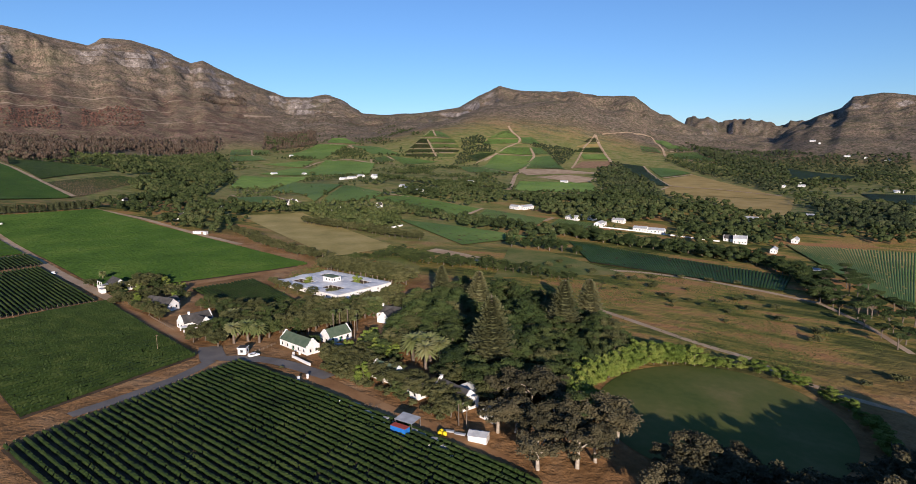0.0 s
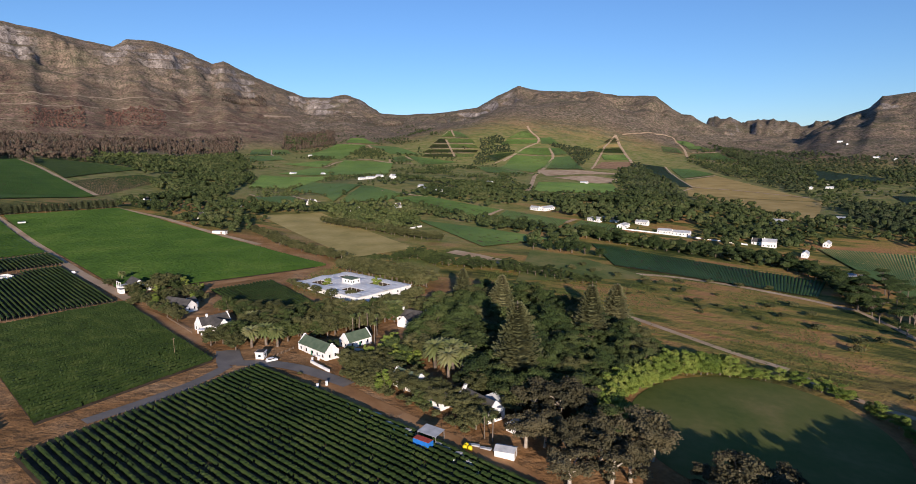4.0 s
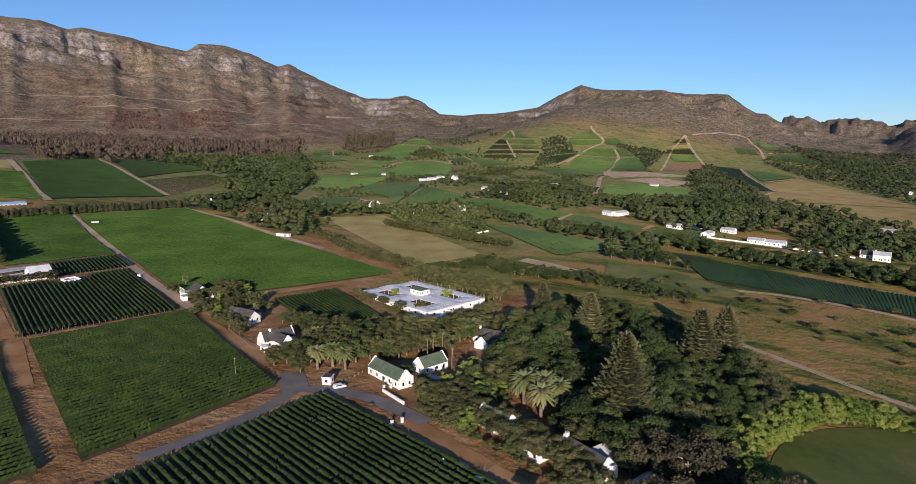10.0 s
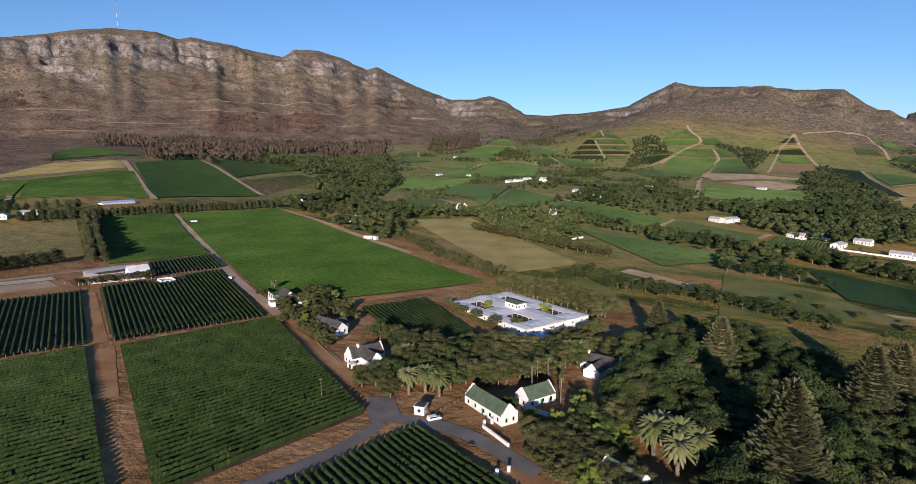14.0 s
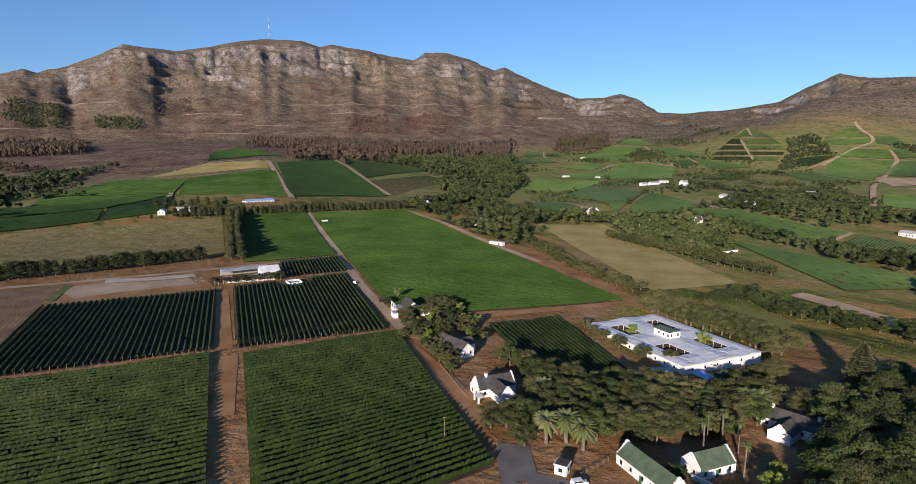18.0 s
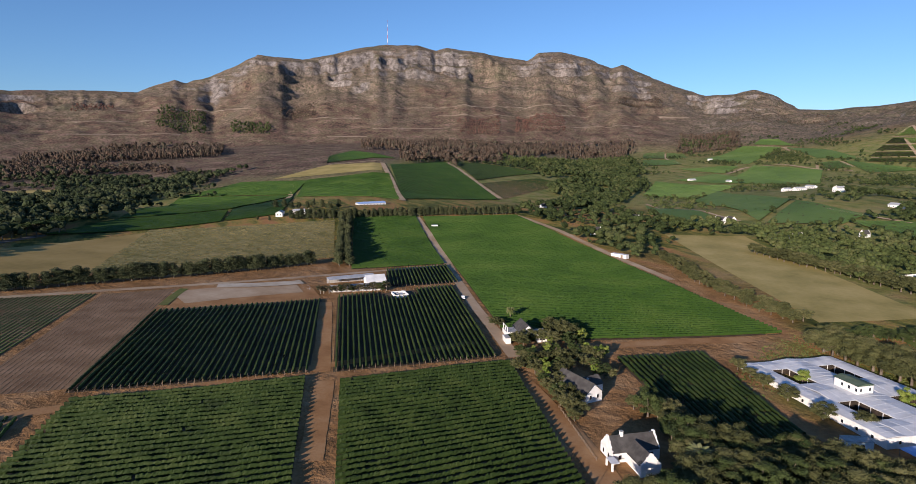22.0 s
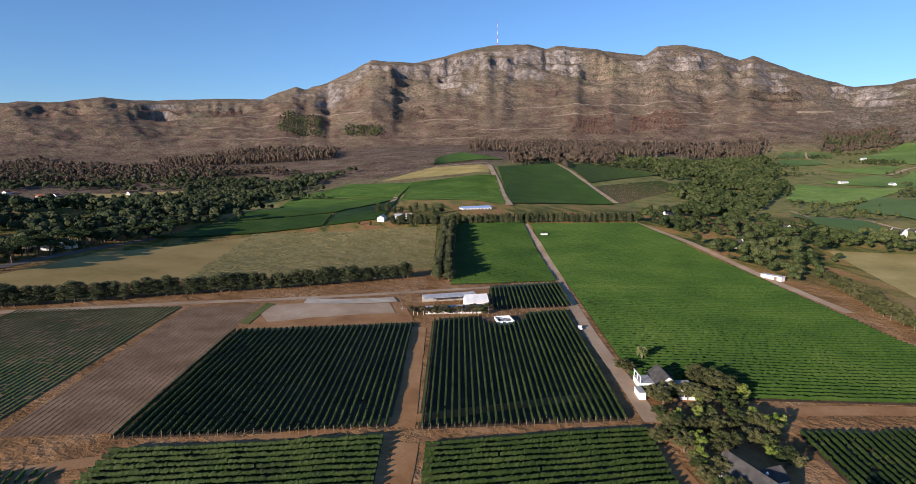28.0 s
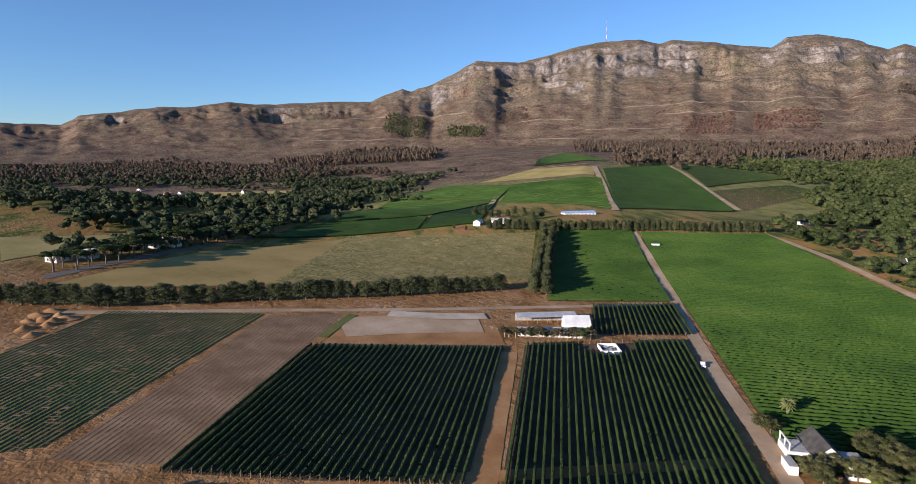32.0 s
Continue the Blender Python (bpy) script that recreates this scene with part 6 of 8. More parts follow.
far_wood('wood', 'scorched brown wood with bare trunks', [(-1438, 511), (-1345, 803), (-1162, 949), (-922, 1006), (-1187, 1101), (-1566, 909), (-1635, 558)], 13, 12, FAR_BURNT, 103, trunks=True)
far_wood('wood', 'tall burnt gum trees with bare pale trunks', [(-1563, 1038), (-1126, 1241), (-1310, 1424), (-1753, 1145)], 13, 20, FAR_BURNT, 104, trunks=True, wide=0.22)
far_wood('wood', 'tall scorched gum trees with pale trunks', [(-843, 1456), (-712, 1541), (-459, 1734), (-200, 1934), (-239, 2158), (-558, 2106), (-1072, 1829)], 13, 18, FAR_BURNT, 105, trunks=True, wide=0.25)
far_wood('wood', 'green wood below the burnt slope', [(-406, 1654), (-180, 1890), (-108, 1434), (-128, 1063), (-183, 1034), (-254, 1111), (-340, 1384)], 12, 13, FAR_GREEN, 106)
far_wood('wood', 'mixed green and scorched wood', [(-508, 1620), (-180, 1890), (-351, 1485), (-463, 1527)], 14, 12, FAR_OLIVE, 107)
far_wood('wood', 'tall scorched gum trees with pale trunks', [(-636, 1266), (-516, 1654), (-330, 1898), (-195, 2139), (-228, 2275), (-691, 2007), (-808, 1608)], 13, 17, FAR_BURNT, 108, trunks=True, wide=0.25)
far_wood('wood', 'green wood below the burnt slope', [(-481, 1393), (-201, 1993), (-131, 1396), (-127, 845), (-198, 833), (-256, 1327)], 12, 12, FAR_GREEN, 109)
far_wood('wood', 'dark wood under the pass', [(-55, 2115), (96, 2267), (103, 2398), (-59, 2357)], 12, 15, FAR_GREEN, 110, trunks=True, wide=0.35)
far_wood('wood', 'green wood among villas', [(184, 1035), (323, 1098), (428, 1058), (288, 727), (202, 706), (160, 822)], 11, 9, FAR_GREEN, 111, thin=0.5)
far_wood('wood', 'dark wood along the stream', [(203, 660), (253, 610), (258, 505), (228, 461), (192, 525), (179, 588)], 11, 9, FAR_GREEN, 112)
far_wood('wood', 'dense green wood around large villas', [(298, 749), (515, 951), (604, 849), (455, 598), (451, 503), (396, 452), (357, 500), (352, 566), (326, 617), (290, 694)], 11, 11, FAR_GREEN, 113, thin=0.46)
far_wood('wood', 'dark tall wood on a knoll', [(873, 1464), (931, 1317), (769, 1037), (604, 912), (595, 1027)], 13, 10, FAR_GREEN, 114, thin=0.46)
far_wood('wood', 'wood with scattered houses', [(780, 1001), (797, 829), (581, 514), (473, 423), (438, 470), (470, 538), (619, 813)], 14, 10, FAR_GREEN, 115)
far_wood('wood', 'wooded slope with scattered villas', [(1179, 1578), (1093, 1306), (1124, 966), (1403, 1201), (1544, 1654), (1512, 1889)], 16, 10, FAR_GREEN, 116)
far_wood('wood', 'scattered trees among vineyards', [(-104, 1217), (34, 1181), (6, 853), (-56, 808)], 15, 7, FAR_OLIVE, 118)
far_wood('wood', 'garden trees around white cottages', [(20, 796), (85, 820), (148, 729), (121, 605), (80, 577), (31, 613)], 10, 8, FAR_OLIVE, 119)
far_wood('wood', 'dark wood behind the villas', [(540, 511), (594, 395), (673, 450), (740, 631), (713, 677)], 13, 10, FAR_GREEN, 120)
far_wood('wood', 'wooded slope with scattered houses', [(858, 804), (779, 522), (1502, 1019), (1489, 1191), (1166, 1080)], 17, 10, FAR_GREEN, 121)
far_wood('wood', 'thin burnt wood in the pass', [(-62, 2510), (141, 2642), (474, 2715), (516, 2952), (156, 2901)], 22, 9, FAR_BURNT, 122, trunks=True, wide=0.3)
far_wood('wood', 'green wood beside the big vine field', [(-199, 775), (-161, 825), (-61, 821), (-41, 710), (-53, 600), (-85, 601), (-142, 665)], 14, 10.5, FAR_GREEN, 130, quads=220, thin=0.36, wide=0.5)
far_wood('wood', 'green wood beside the big vine field', [(-208, 740), (-154, 714), (-105, 636), (-65, 574), (-67, 609), (-105, 676), (-84, 780), (-180, 1012), (-236, 892)], 15, 10.5, FAR_GREEN, 131, quads=220, thin=0.40, wide=0.5)
far_wood('wood', 'clumps of garden trees among vineyards', [(-82, 846), (102, 964), (369, 1164), (637, 1054), (538, 896), (297, 789), (212, 791), (160, 685), (89, 854), (-26, 813)], 13, 8, FAR_GREEN, 132, thin=0.5, quads=120)
far_wood('wood', 'clumps of trees among hillside vineyards', [(-205, 2027), (471, 2705), (578, 1342), (348, 1103), (194, 1149), (12, 1251), (-121, 1428)], 15, 8, FAR_GREEN, 133, thin=0.58, quads=60)
far_wood('wood', 'dark garden trees among houses', [(-1322, 482), (-1240, 752), (-1038, 863), (-876, 666), (-952, 613), (-709, 341)], 16, 9, FAR_DARK, 135, thin=0.42)
far_wood('wood', 'dark plantation on the mountain slope', [(-1741, 1580), (-1575, 1646), (-1756, 1824), (-1903, 1747)], 12, 12, FAR_GREEN, 136, trunks=True, wide=0.36, thin=0.2)
far_wood('wood', 'dark plantation on the mountain slope', [(-1498, 1681), (-1371, 1736), (-1436, 1807), (-1581, 1771)], 12, 14, FAR_GREEN, 137, trunks=True, wide=0.36, thin=0.2)
far_wood('wood', 'reddish burnt plantation on the slope', [(-2114, 1542), (-2045, 1666), (-2117, 1720), (-2190, 1606)], 12, 9, FAR_RED, 138, trunks=False, wide=0.36, thin=0.2)
far_wood('wood', 'scorched plantation on the slope', [(-1453, 1876), (-1364, 1990), (-1454, 2095), (-1536, 1998)], 12, 10, FAR_BURNT, 139, trunks=False, wide=0.36, thin=0.2)
far_wood('wood', 'reddish burnt plantation on the slope', [(-828, 2062), (-682, 2156), (-743, 2348), (-873, 2215)], 12, 10, FAR_RED, 140, trunks=False, wide=0.36, thin=0.2)
far_wood('wood', 'reddish burnt plantation on the slope', [(-643, 2210), (-467, 2295), (-513, 2471), (-689, 2401)], 12, 10, FAR_RED, 141, trunks=False, wide=0.36, thin=0.2)
far_wood('wood', 'scorched plantation on the slope', [(-328, 2681), (-147, 2862), (-167, 3036), (-338, 2850)], 12, 10, FAR_BURNT, 142, trunks=False, wide=0.36, thin=0.2)
far_wood('wood', 'tall burnt gum trees with bare pale trunks', [(-1445, 1069), (-1348, 1152), (-1161, 1290), (-1441, 1576), (-1673, 1410), (-1700, 1243)], 12, 16, FAR_BURNT, 143, trunks=True, wide=0.36, thin=0.2)
far_wood('wood', 'tall burnt gum trees with bare pale trunks', [(-559, 1148), (-425, 1356), (-648, 2051), (-885, 1958), (-890, 1800)], 12, 17, FAR_BURNT, 144, trunks=True, wide=0.36, thin=0.2)
far_wood('wood', 'tall burnt gum trees with bare pale trunks', [(-74, 2129), (122, 2214), (135, 2480), (-69, 2459)], 12, 15, FAR_BURNT, 145, trunks=True, wide=0.36, thin=0.2)
far_wood('wood', 'dark pine and gum wood with scattered houses', [(-553, 274), (-546, 349), (-504, 366), (-506, 436), (-560, 564), (-720, 834), (-958, 1006), (-1357, 972), (-2009, 488)], 13, 13, FAR_DARK, 160, thin=0.42)
far_wood('wood', 'scorched brown wood with bare trunks', [(-1494, 411), (-1456, 605), (-1112, 909), (-1342, 1066), (-1944, 914), (-1992, 486)], 14, 15, FAR_BURNT, 161, trunks=True, wide=0.35, thin=0.2)
far_wood('wood', 'leafy wood round white villas', [(207, 1336), (397, 1584), (465, 1552), (493, 1328), (413, 1013), (257, 711), (201, 791), (163, 827), (143, 913)], 12, 8, FAR_GREEN, 351, thin=0.53, quads=150)
far_wood('wood', 'dense green wood round large villas', [(343, 937), (471, 974), (769, 1042), (675, 894), (530, 597), (551, 520), (467, 450), (394, 546), (322, 616), (260, 718)], 12, 9.5, FAR_GREEN, 352, thin=0.42, quads=150)
far_wood('wood', 'dark tree belt between vine fields', [(134, 780), (211, 644), (267, 566), (254, 539), (191, 606), (125, 732)], 7, 8, FAR_GREEN, 353, thin=0.2, quads=150)
far_wood('wood', 'dark tree belt along the valley road', [(270, 572), (364, 507), (401, 395), (381, 376), (323, 452), (254, 539)], 9, 9, FAR_GREEN, 354, thin=0.3, quads=150)
far_wood('wood', 'dark scrub in the ravine between two hills', [(794, 1822), (847, 1775), (914, 1702), (915, 1672), (740, 1444), (812, 1649)], 9, 8, FAR_DARK, 355, thin=0.2)
far_wood('wood', 'dark scrub in the ravine between two hills', [(592, 1898), (678, 1933), (653, 1725), (529, 1617), (468, 1592), (546, 1754)], 9, 8, FAR_DARK, 356, thin=0.2)
far_wood('wood', 'dark tall wood on a knoll', [(925, 1527), (961, 1493), (804, 1108), (693, 916), (605, 957), (726, 1211)], 10, 10, FAR_DARK, 357, thin=0.1)
far_wood('wood', 'dark tree belt beside a tan field', [(1183, 1566), (1185, 1307), (1049, 998), (967, 895), (1064, 1212)], 13, 9, FAR_DARK, 358, thin=0.3)
far_wood('wood', 'wooded slope with scattered villas', [(1512, 1865), (1557, 1768), (1409, 1375), (1378, 1253), (1010, 961), (1246, 1373)], 14, 10, FAR_DARK, 359, thin=0.3)
far_wood('wood', 'clump of trees between hill vineyards', [(139, 1998), (176, 2130), (237, 2015), (268, 1823), (179, 1848)], 11, 9, FAR_GREEN, 360, thin=0.1)
far_wood('wood', 'clump of trees beside a farmstead', [(8, 1899), (77, 2006), (110, 1856), (67, 1787)], 11, 8, FAR_GREEN, 361, thin=0.1)
far_wood('wood', 'row of trees between vine fields', [(-126, 1393), (-28, 1264), (-15, 1123), (-106, 1225)], 10, 8, FAR_GREEN, 362, thin=0.2)
far_wood('wood', 'bright leafy wood by white cottages', [(-57, 805), (-5, 796), (47, 774), (36, 719), (-53, 737)], 9, 9, FAR_OLIVE, 363, thin=0.1, quads=150)
far_wood('wood', 'leafy wood round white cottages', [(15, 719), (68, 756), (137, 702), (116, 619), (54, 619), (18, 631)], 8, 9, FAR_OLIVE, 364, thin=0.2, quads=150)
far_wood('wood', 'dark wooded slope with scattered villas', [(1359, 1677), (1755, 1769), (1665, 1437), (1848, 1274), (1402, 960), (1266, 1055), (1262, 1207)], 15, 10, FAR_DARK, 401, thin=0.28)
far_wood('wood', 'dark wood below the far vineyards', [(930, 825), (962, 741), (1009, 686), (651, 439), (607, 478)], 11, 11, FAR_DARK, 402, thin=0.28, quads=120)


# ---- buildings
PLASTER = material("white_plaster", [(0.60, 0.58, 0.54), (0.72, 0.70, 0.67), (0.78, 0.77, 0.74)], 0.5, 0.85, 0.004, 8)
ROOF_WHITE = material("white_roof_sheets", [(0.48, 0.49, 0.50), (0.58, 0.59, 0.60), (0.68, 0.68, 0.68)], 0.25, 0.6, 0.01, 3)
ROOF_GREEN = material("green_roof_sheets", [(0.055, 0.085, 0.055), (0.085, 0.12, 0.075), (0.12, 0.15, 0.10)], 0.4, 0.65, 0.01, 4)
ROOF_DARK = material("dark_thatch", [(0.043, 0.040, 0.037), (0.068, 0.063, 0.059), (0.101, 0.094, 0.086)], 0.5, 0.9, 0.02, 6)
ROOF_GREY = material("grey_roof_sheets", [(0.28, 0.29, 0.30), (0.38, 0.39, 0.40), (0.48, 0.48, 0.48)], 0.4, 0.6, 0.01, 4)
ROOF_RED = material("red_roof_tiles", [(0.26, 0.075, 0.045), (0.36, 0.11, 0.065), (0.42, 0.16, 0.10)], 0.6, 0.85, 0.02, 5)
# blue roof sheets; also paints the sky-lit shade on the tall shed's white roof
ROOF_BLUE_AND_SKYLIT = material("bluish_sheets_and_skylit_slope", [(0.22, 0.34, 0.58), (0.28, 0.42, 0.68), (0.38, 0.50, 0.72)], 0.4, 0.55, 0.01, 4)
PANE = material("dark_window_glass", [(0.012, 0.014, 0.018), (0.02, 0.024, 0.03)], 1.0, 0.08, spec=0.6)
WOOD_GREEN = material("green_paint", [(0.01, 0.10, 0.05), (0.02, 0.16, 0.08)], 2.0, 0.6)
GALLERY_SHADE = material("gallery_shade_dark", [(0.020, 0.016, 0.012), (0.040, 0.030, 0.022), (0.07, 0.05, 0.035)], 1.5, 0.9, 0.01, 8)
WOOD = material("weathered_timber", [(0.14, 0.095, 0.06), (0.22, 0.16, 0.11), (0.30, 0.23, 0.17)], 1.5, 0.9, 0.01, 8)
STEEL = material("galvanised_steel", [(0.42, 0.43, 0.44), (0.55, 0.56, 0.57)], 1.0, 0.45, metal=0.7)
BLUE_PAINT = material("blue_container_paint", [(0.012, 0.13, 0.42), (0.02, 0.18, 0.55)], 0.8, 0.5, 0.01, 4)
RED_PAINT = material("faded_red_paint", [(0.35, 0.05, 0.03), (0.45, 0.09, 0.06)], 0.8, 0.7)
YELLOW_PAINT = material("yellow_paint", [(0.62, 0.45, 0.01), (0.75, 0.58, 0.03)], 1.0, 0.5)
CONCRETE = material("grey_concrete", [(0.26, 0.25, 0.23), (0.36, 0.35, 0.33), (0.45, 0.43, 0.40)], 0.8, 0.95, 0.01, 6)
RUBBER = material("black_rubber", [(0.012, 0.012, 0.012), (0.025, 0.025, 0.025)], 2.0, 0.8)
CAR_WHITE = material("white_car_paint", [(0.74, 0.74, 0.73), (0.80, 0.80, 0.79)], 1.0, 0.25, spec=0.5)
RUBBLE = material("pale_rubble", [(0.34, 0.31, 0.28), (0.48, 0.45, 0.41), (0.60, 0.57, 0.53)], 1.0, 0.95, per_island=0.6)


def ground_z(x, y):
    return float(land(np.array([float(x)]), np.array([float(y)]))[0])


def thing(name, x, y, rot, label, category, group="", sink=0.0):
    ob = new(name)
    ob.matrix_basis = pose(x, y, ground_z(x, y) - sink, 0, 0, rot)
    return tagged(ob, label, category, group)


def part(name, bm, mat, parent, label="", smooth=False):
    me = bpy.data.meshes.new(name)
    bm.normal_update()
    bm.to_mesh(me)
    bm.free()
    me.materials.append(mat)
    if smooth:
        me.polygons.foreach_set("use_smooth", np.ones(len(me.polygons), dtype=bool))
    return child(name, me, parent, label)


def slab(bm, x0, x1, y0, y1, z0, z1):
    v = [bm.verts.new((x, y, z)) for x in (x0, x1) for y in (y0, y1) for z in (z0, z1)]
    for f in ((0, 1, 3, 2), (4, 6, 7, 5), (0, 4, 5, 1), (2, 3, 7, 6), (0, 2, 6, 4), (1, 5, 7, 3)):
        bm.faces.new([v[i] for i in f])
    return v


def box(x0, x1, y0, y1, z0, z1, bevel=0.0):
    bm = bmesh.new()
    slab(bm, x0, x1, y0, y1, z0, z1)
    if bevel:
        bmesh.ops.bevel(bm, geom=list(bm.edges), offset=bevel, segments=1, affect="EDGES")
    return bm


def prism(outline, depth, axis="x", at=0.0):
    """An outline (across, up) pushed out along an axis."""
    bm = bmesh.new()
    def put(a, z, d):
        return bm.verts.new((d, a, z) if axis == "x" else (a, d, z))
    f = [put(a, z, at) for a, z in outline]
    b = [put(a, z, at + depth) for a, z in outline]
    bm.faces.new(f)
    bm.faces.new(b[::-1])
    n = len(f)
    for i in range(n):
        bm.faces.new((f[i], b[i], b[(i + 1) % n], f[(i + 1) % n]))
    bmesh.ops.recalc_face_normals(bm, faces=list(bm.faces))
    return bm


def roof_pair(L, W, wall, rise, over=0.35, thick=0.22):
    """The two slopes of a ridged roof along x."""
    out = []
    for s in (-1, 1):
        e = s * (W / 2 + over)
        drop = over * rise / (W / 2)
        out.append(prism([(0, wall + rise), (e, wall - drop), (e, wall - drop + thick), (0, wall + rise + thick)], L, "x", -L / 2))
    return out


def curly_gable(W, wall, rise):
    """A holbol gable: stepped curves up to a rounded cap."""
    h = W / 2
    pts = [(-h - 0.1, 0.0), (-h - 0.1, wall + 0.3), (-h * 0.86, wall + 0.55), (-h * 0.74, wall + rise * 0.35), (-h * 0.52, wall + rise * 0.62), (-h * 0.45, wall + rise * 0.85), (-h * 0.28, wall + rise * 0.95)]
    for a in np.linspace(math.pi, 0, 7):
        pts.append((math.cos(a) * h * 0.22, wall + rise * 1.02 + math.sin(a) * 0.75))
    return pts + [(-a, z) for a, z in pts[6::-1]]


def plain_gable(W, wall, rise):
    h = W / 2
    return [(-h - 0.12, 0.0), (-h - 0.12, wall + 0.25), (-0.25, wall + rise + 0.55), (0.25, wall + rise + 0.55), (h + 0.12, wall + 0.25), (h + 0.12, 0.0)]


def window_on(parent, side, along_x, z, w, h, off, glass=None):
    """A window with frame and pane on a wall; side is x-, x+, y- or y+ at distance off."""
    d = 0.05
    def lay(name, grow, depth, mat, par):
        a0, a1, z0, z1 = along_x - w / 2 - grow, along_x + w / 2 + grow, z - grow, z + h + grow
        o = (off - 0.02, off + depth) if side[1] == "+" else (-off - depth, -off + 0.02)
        bm = box(*(o + (a0, a1) if side[0] == "x" else (a0, a1) + o), z0, z1)
        return part(name, bm, mat, par)
    frame_part = lay("window", 0.10, d, PLASTER if glass is None else glass, parent)
    lay("pane", 0.0, d + 0.02, PANE, frame_part)


def house(x, y, rot, L, W, wall, rise, roof, label, gable="plain", chimneys=(), windows=3, name="house", door=True, group=""):
    h = thing(name, x, y, rot, label, "house", group)
    part("wall", prism([(-W / 2, -1.0), (-W / 2, wall), (0, wall + rise - 0.1), (W / 2, wall), (W / 2, -1.0)], L - 0.1, "x", -L / 2 + 0.05), PLASTER, h)
    for bm in roof_pair(L - (0.3 if gable != "none" else -0.6), W, wall, rise):
        part("roof_slope", bm, roof, h)
    part("ridge_cap", prism([(-0.25, wall + rise + 0.10), (0, wall + rise + 0.32), (0.25, wall + rise + 0.10)], L - 0.4, "x", -L / 2 + 0.2), roof, h)
    if gable != "none":
        shape = curly_gable(W, wall, rise) if gable == "curly" else plain_gable(W, wall, rise)
        for e in (-L / 2 - 0.05, L / 2 - 0.37):
            part("gable", prism(shape, 0.42, "x", e), PLASTER, h)
    for cx in chimneys:
        stack = part("chimney", box(cx - 0.45, cx + 0.45, -0.45, 0.45, wall + rise - 0.6, wall + rise + 1.3, 0.05), PLASTER, h)
        part("chimney_cap", box(cx - 0.55, cx + 0.55, -0.55, 0.55, wall + rise + 1.3, wall + rise + 1.45), CONCRETE, stack)
    n = max(1, windows)
    for s in ("y-", "y+"):
        for i in range(n):
            window_on(h, s, -L / 2 + L * (i + 0.5) / n + (0.7 if door and i == n // 2 else 0), 1.0, 0.9, 1.3, W / 2)
    for s in ("x-", "x+"):
        for k in (-1, 1):
            window_on(h, s, k * W * 0.22, 1.0, 0.8, 1.3, L / 2 + 0.05)
    if door:
        for s in (-1, 1):
            o = (W / 2 - 0.02, W / 2 + 0.06) if s > 0 else (-W / 2 - 0.06, -W / 2 + 0.02)
            part("door", box(-0.55, 0.45, *o, 0.0, 2.1), WOOD_GREEN, h)
    return h


def wall_run(line, tall, thick, mat, name="boundary_wall"):
    """A wall along a line of the plan, as one thing of stepped lengths with coping."""
    p = np.array(line, float)
    root = new(name)
    for (ax, ay), (bx, by) in zip(p[:-1], p[1:]):
        d = math.hypot(bx - ax, by - ay)
        n = max(1, int(d / 4))
        for i in range(n):
            cx, cy = ax + (bx - ax) * (i + 0.5) / n, ay + (by - ay) * (i + 0.5) / n
            z = ground_z(cx, cy)
            seg = part("wall_panel", box(-d / n / 2, d / n / 2, -thick / 2, thick / 2, -0.6, tall), mat, root)
            seg.matrix_basis = pose(cx, cy, z, 0, 0, math.degrees(math.atan2(by - ay, bx - ax)))
            part("coping", box(-d / n / 2, d / n / 2, -thick / 2 - 0.05, thick / 2 + 0.05, tall, tall + 0.08), mat, seg)
    return root


# the old white cellar: broad wings round four yards, low sheet roofs, a raised block in the middle
CELL_X, CELL_Y, CELL_ROT = 28.0, 380.0, -56.0
cellar = thing("cellar_complex", CELL_X, CELL_Y, CELL_ROT, "white cellar building with broad low sheet roofs round four yards", "building")
XS, YS = (-34.0, -26.0, -10.0, 6.0, 21.5, 32.0), (-22.5, -15.6, -6.8, 6.8, 15.5, 22.5)


def wing(x0, x1, y0, y1, along_x, over=0.4, lift=0.0):
    """One wing: walls, and a shallow roof of long sheets that falls towards both sides."""
    part("wing_wall", box(x0, x1, y0, y1, -1.5, 3.45), PLASTER, cellar)
    lo, hi = (y0, y1) if along_x else (x0, x1)
    m, rise = (lo + hi) / 2, 0.09 * (hi - lo) / 2
    for s, e in ((-1, lo), (1, hi)):
        o = e + s * over
        drop = 0.09 * over
        shape = [(m, 3.62 + rise + lift), (o, 3.62 - drop + lift), (o, 3.78 - drop + lift), (m, 3.78 + rise + lift)]
        part("roof_slope", prism(shape, (x1 - x0 if along_x else y1 - y0) + 0.3, "x" if along_x else "y", (x0 if along_x else y0) - 0.15), ROOF_WHITE, cellar)
    n = max(2, int((x1 - x0 if along_x else y1 - y0) / 3.2))
    for k in range(1, n):
        c = (x0 if along_x else y0) + (x1 - x0 if along_x else y1 - y0) * k / n
        for s, e in ((-1, lo), (1, hi)):
            seam = [(m, 3.79 + rise + lift), (e, 3.79 + lift), (e, 3.84 + lift), (m, 3.84 + rise + lift)]
            part("roof_seam", prism(seam, 0.10, "x" if along_x else "y", c), ROOF_WHITE, cellar)


wing(XS[0], XS[5], YS[0], YS[1], True)
wing(XS[0], XS[5], YS[4], YS[5], True)
wing(XS[0], XS[5], YS[2], YS[3], True, 0.4, 0.10)
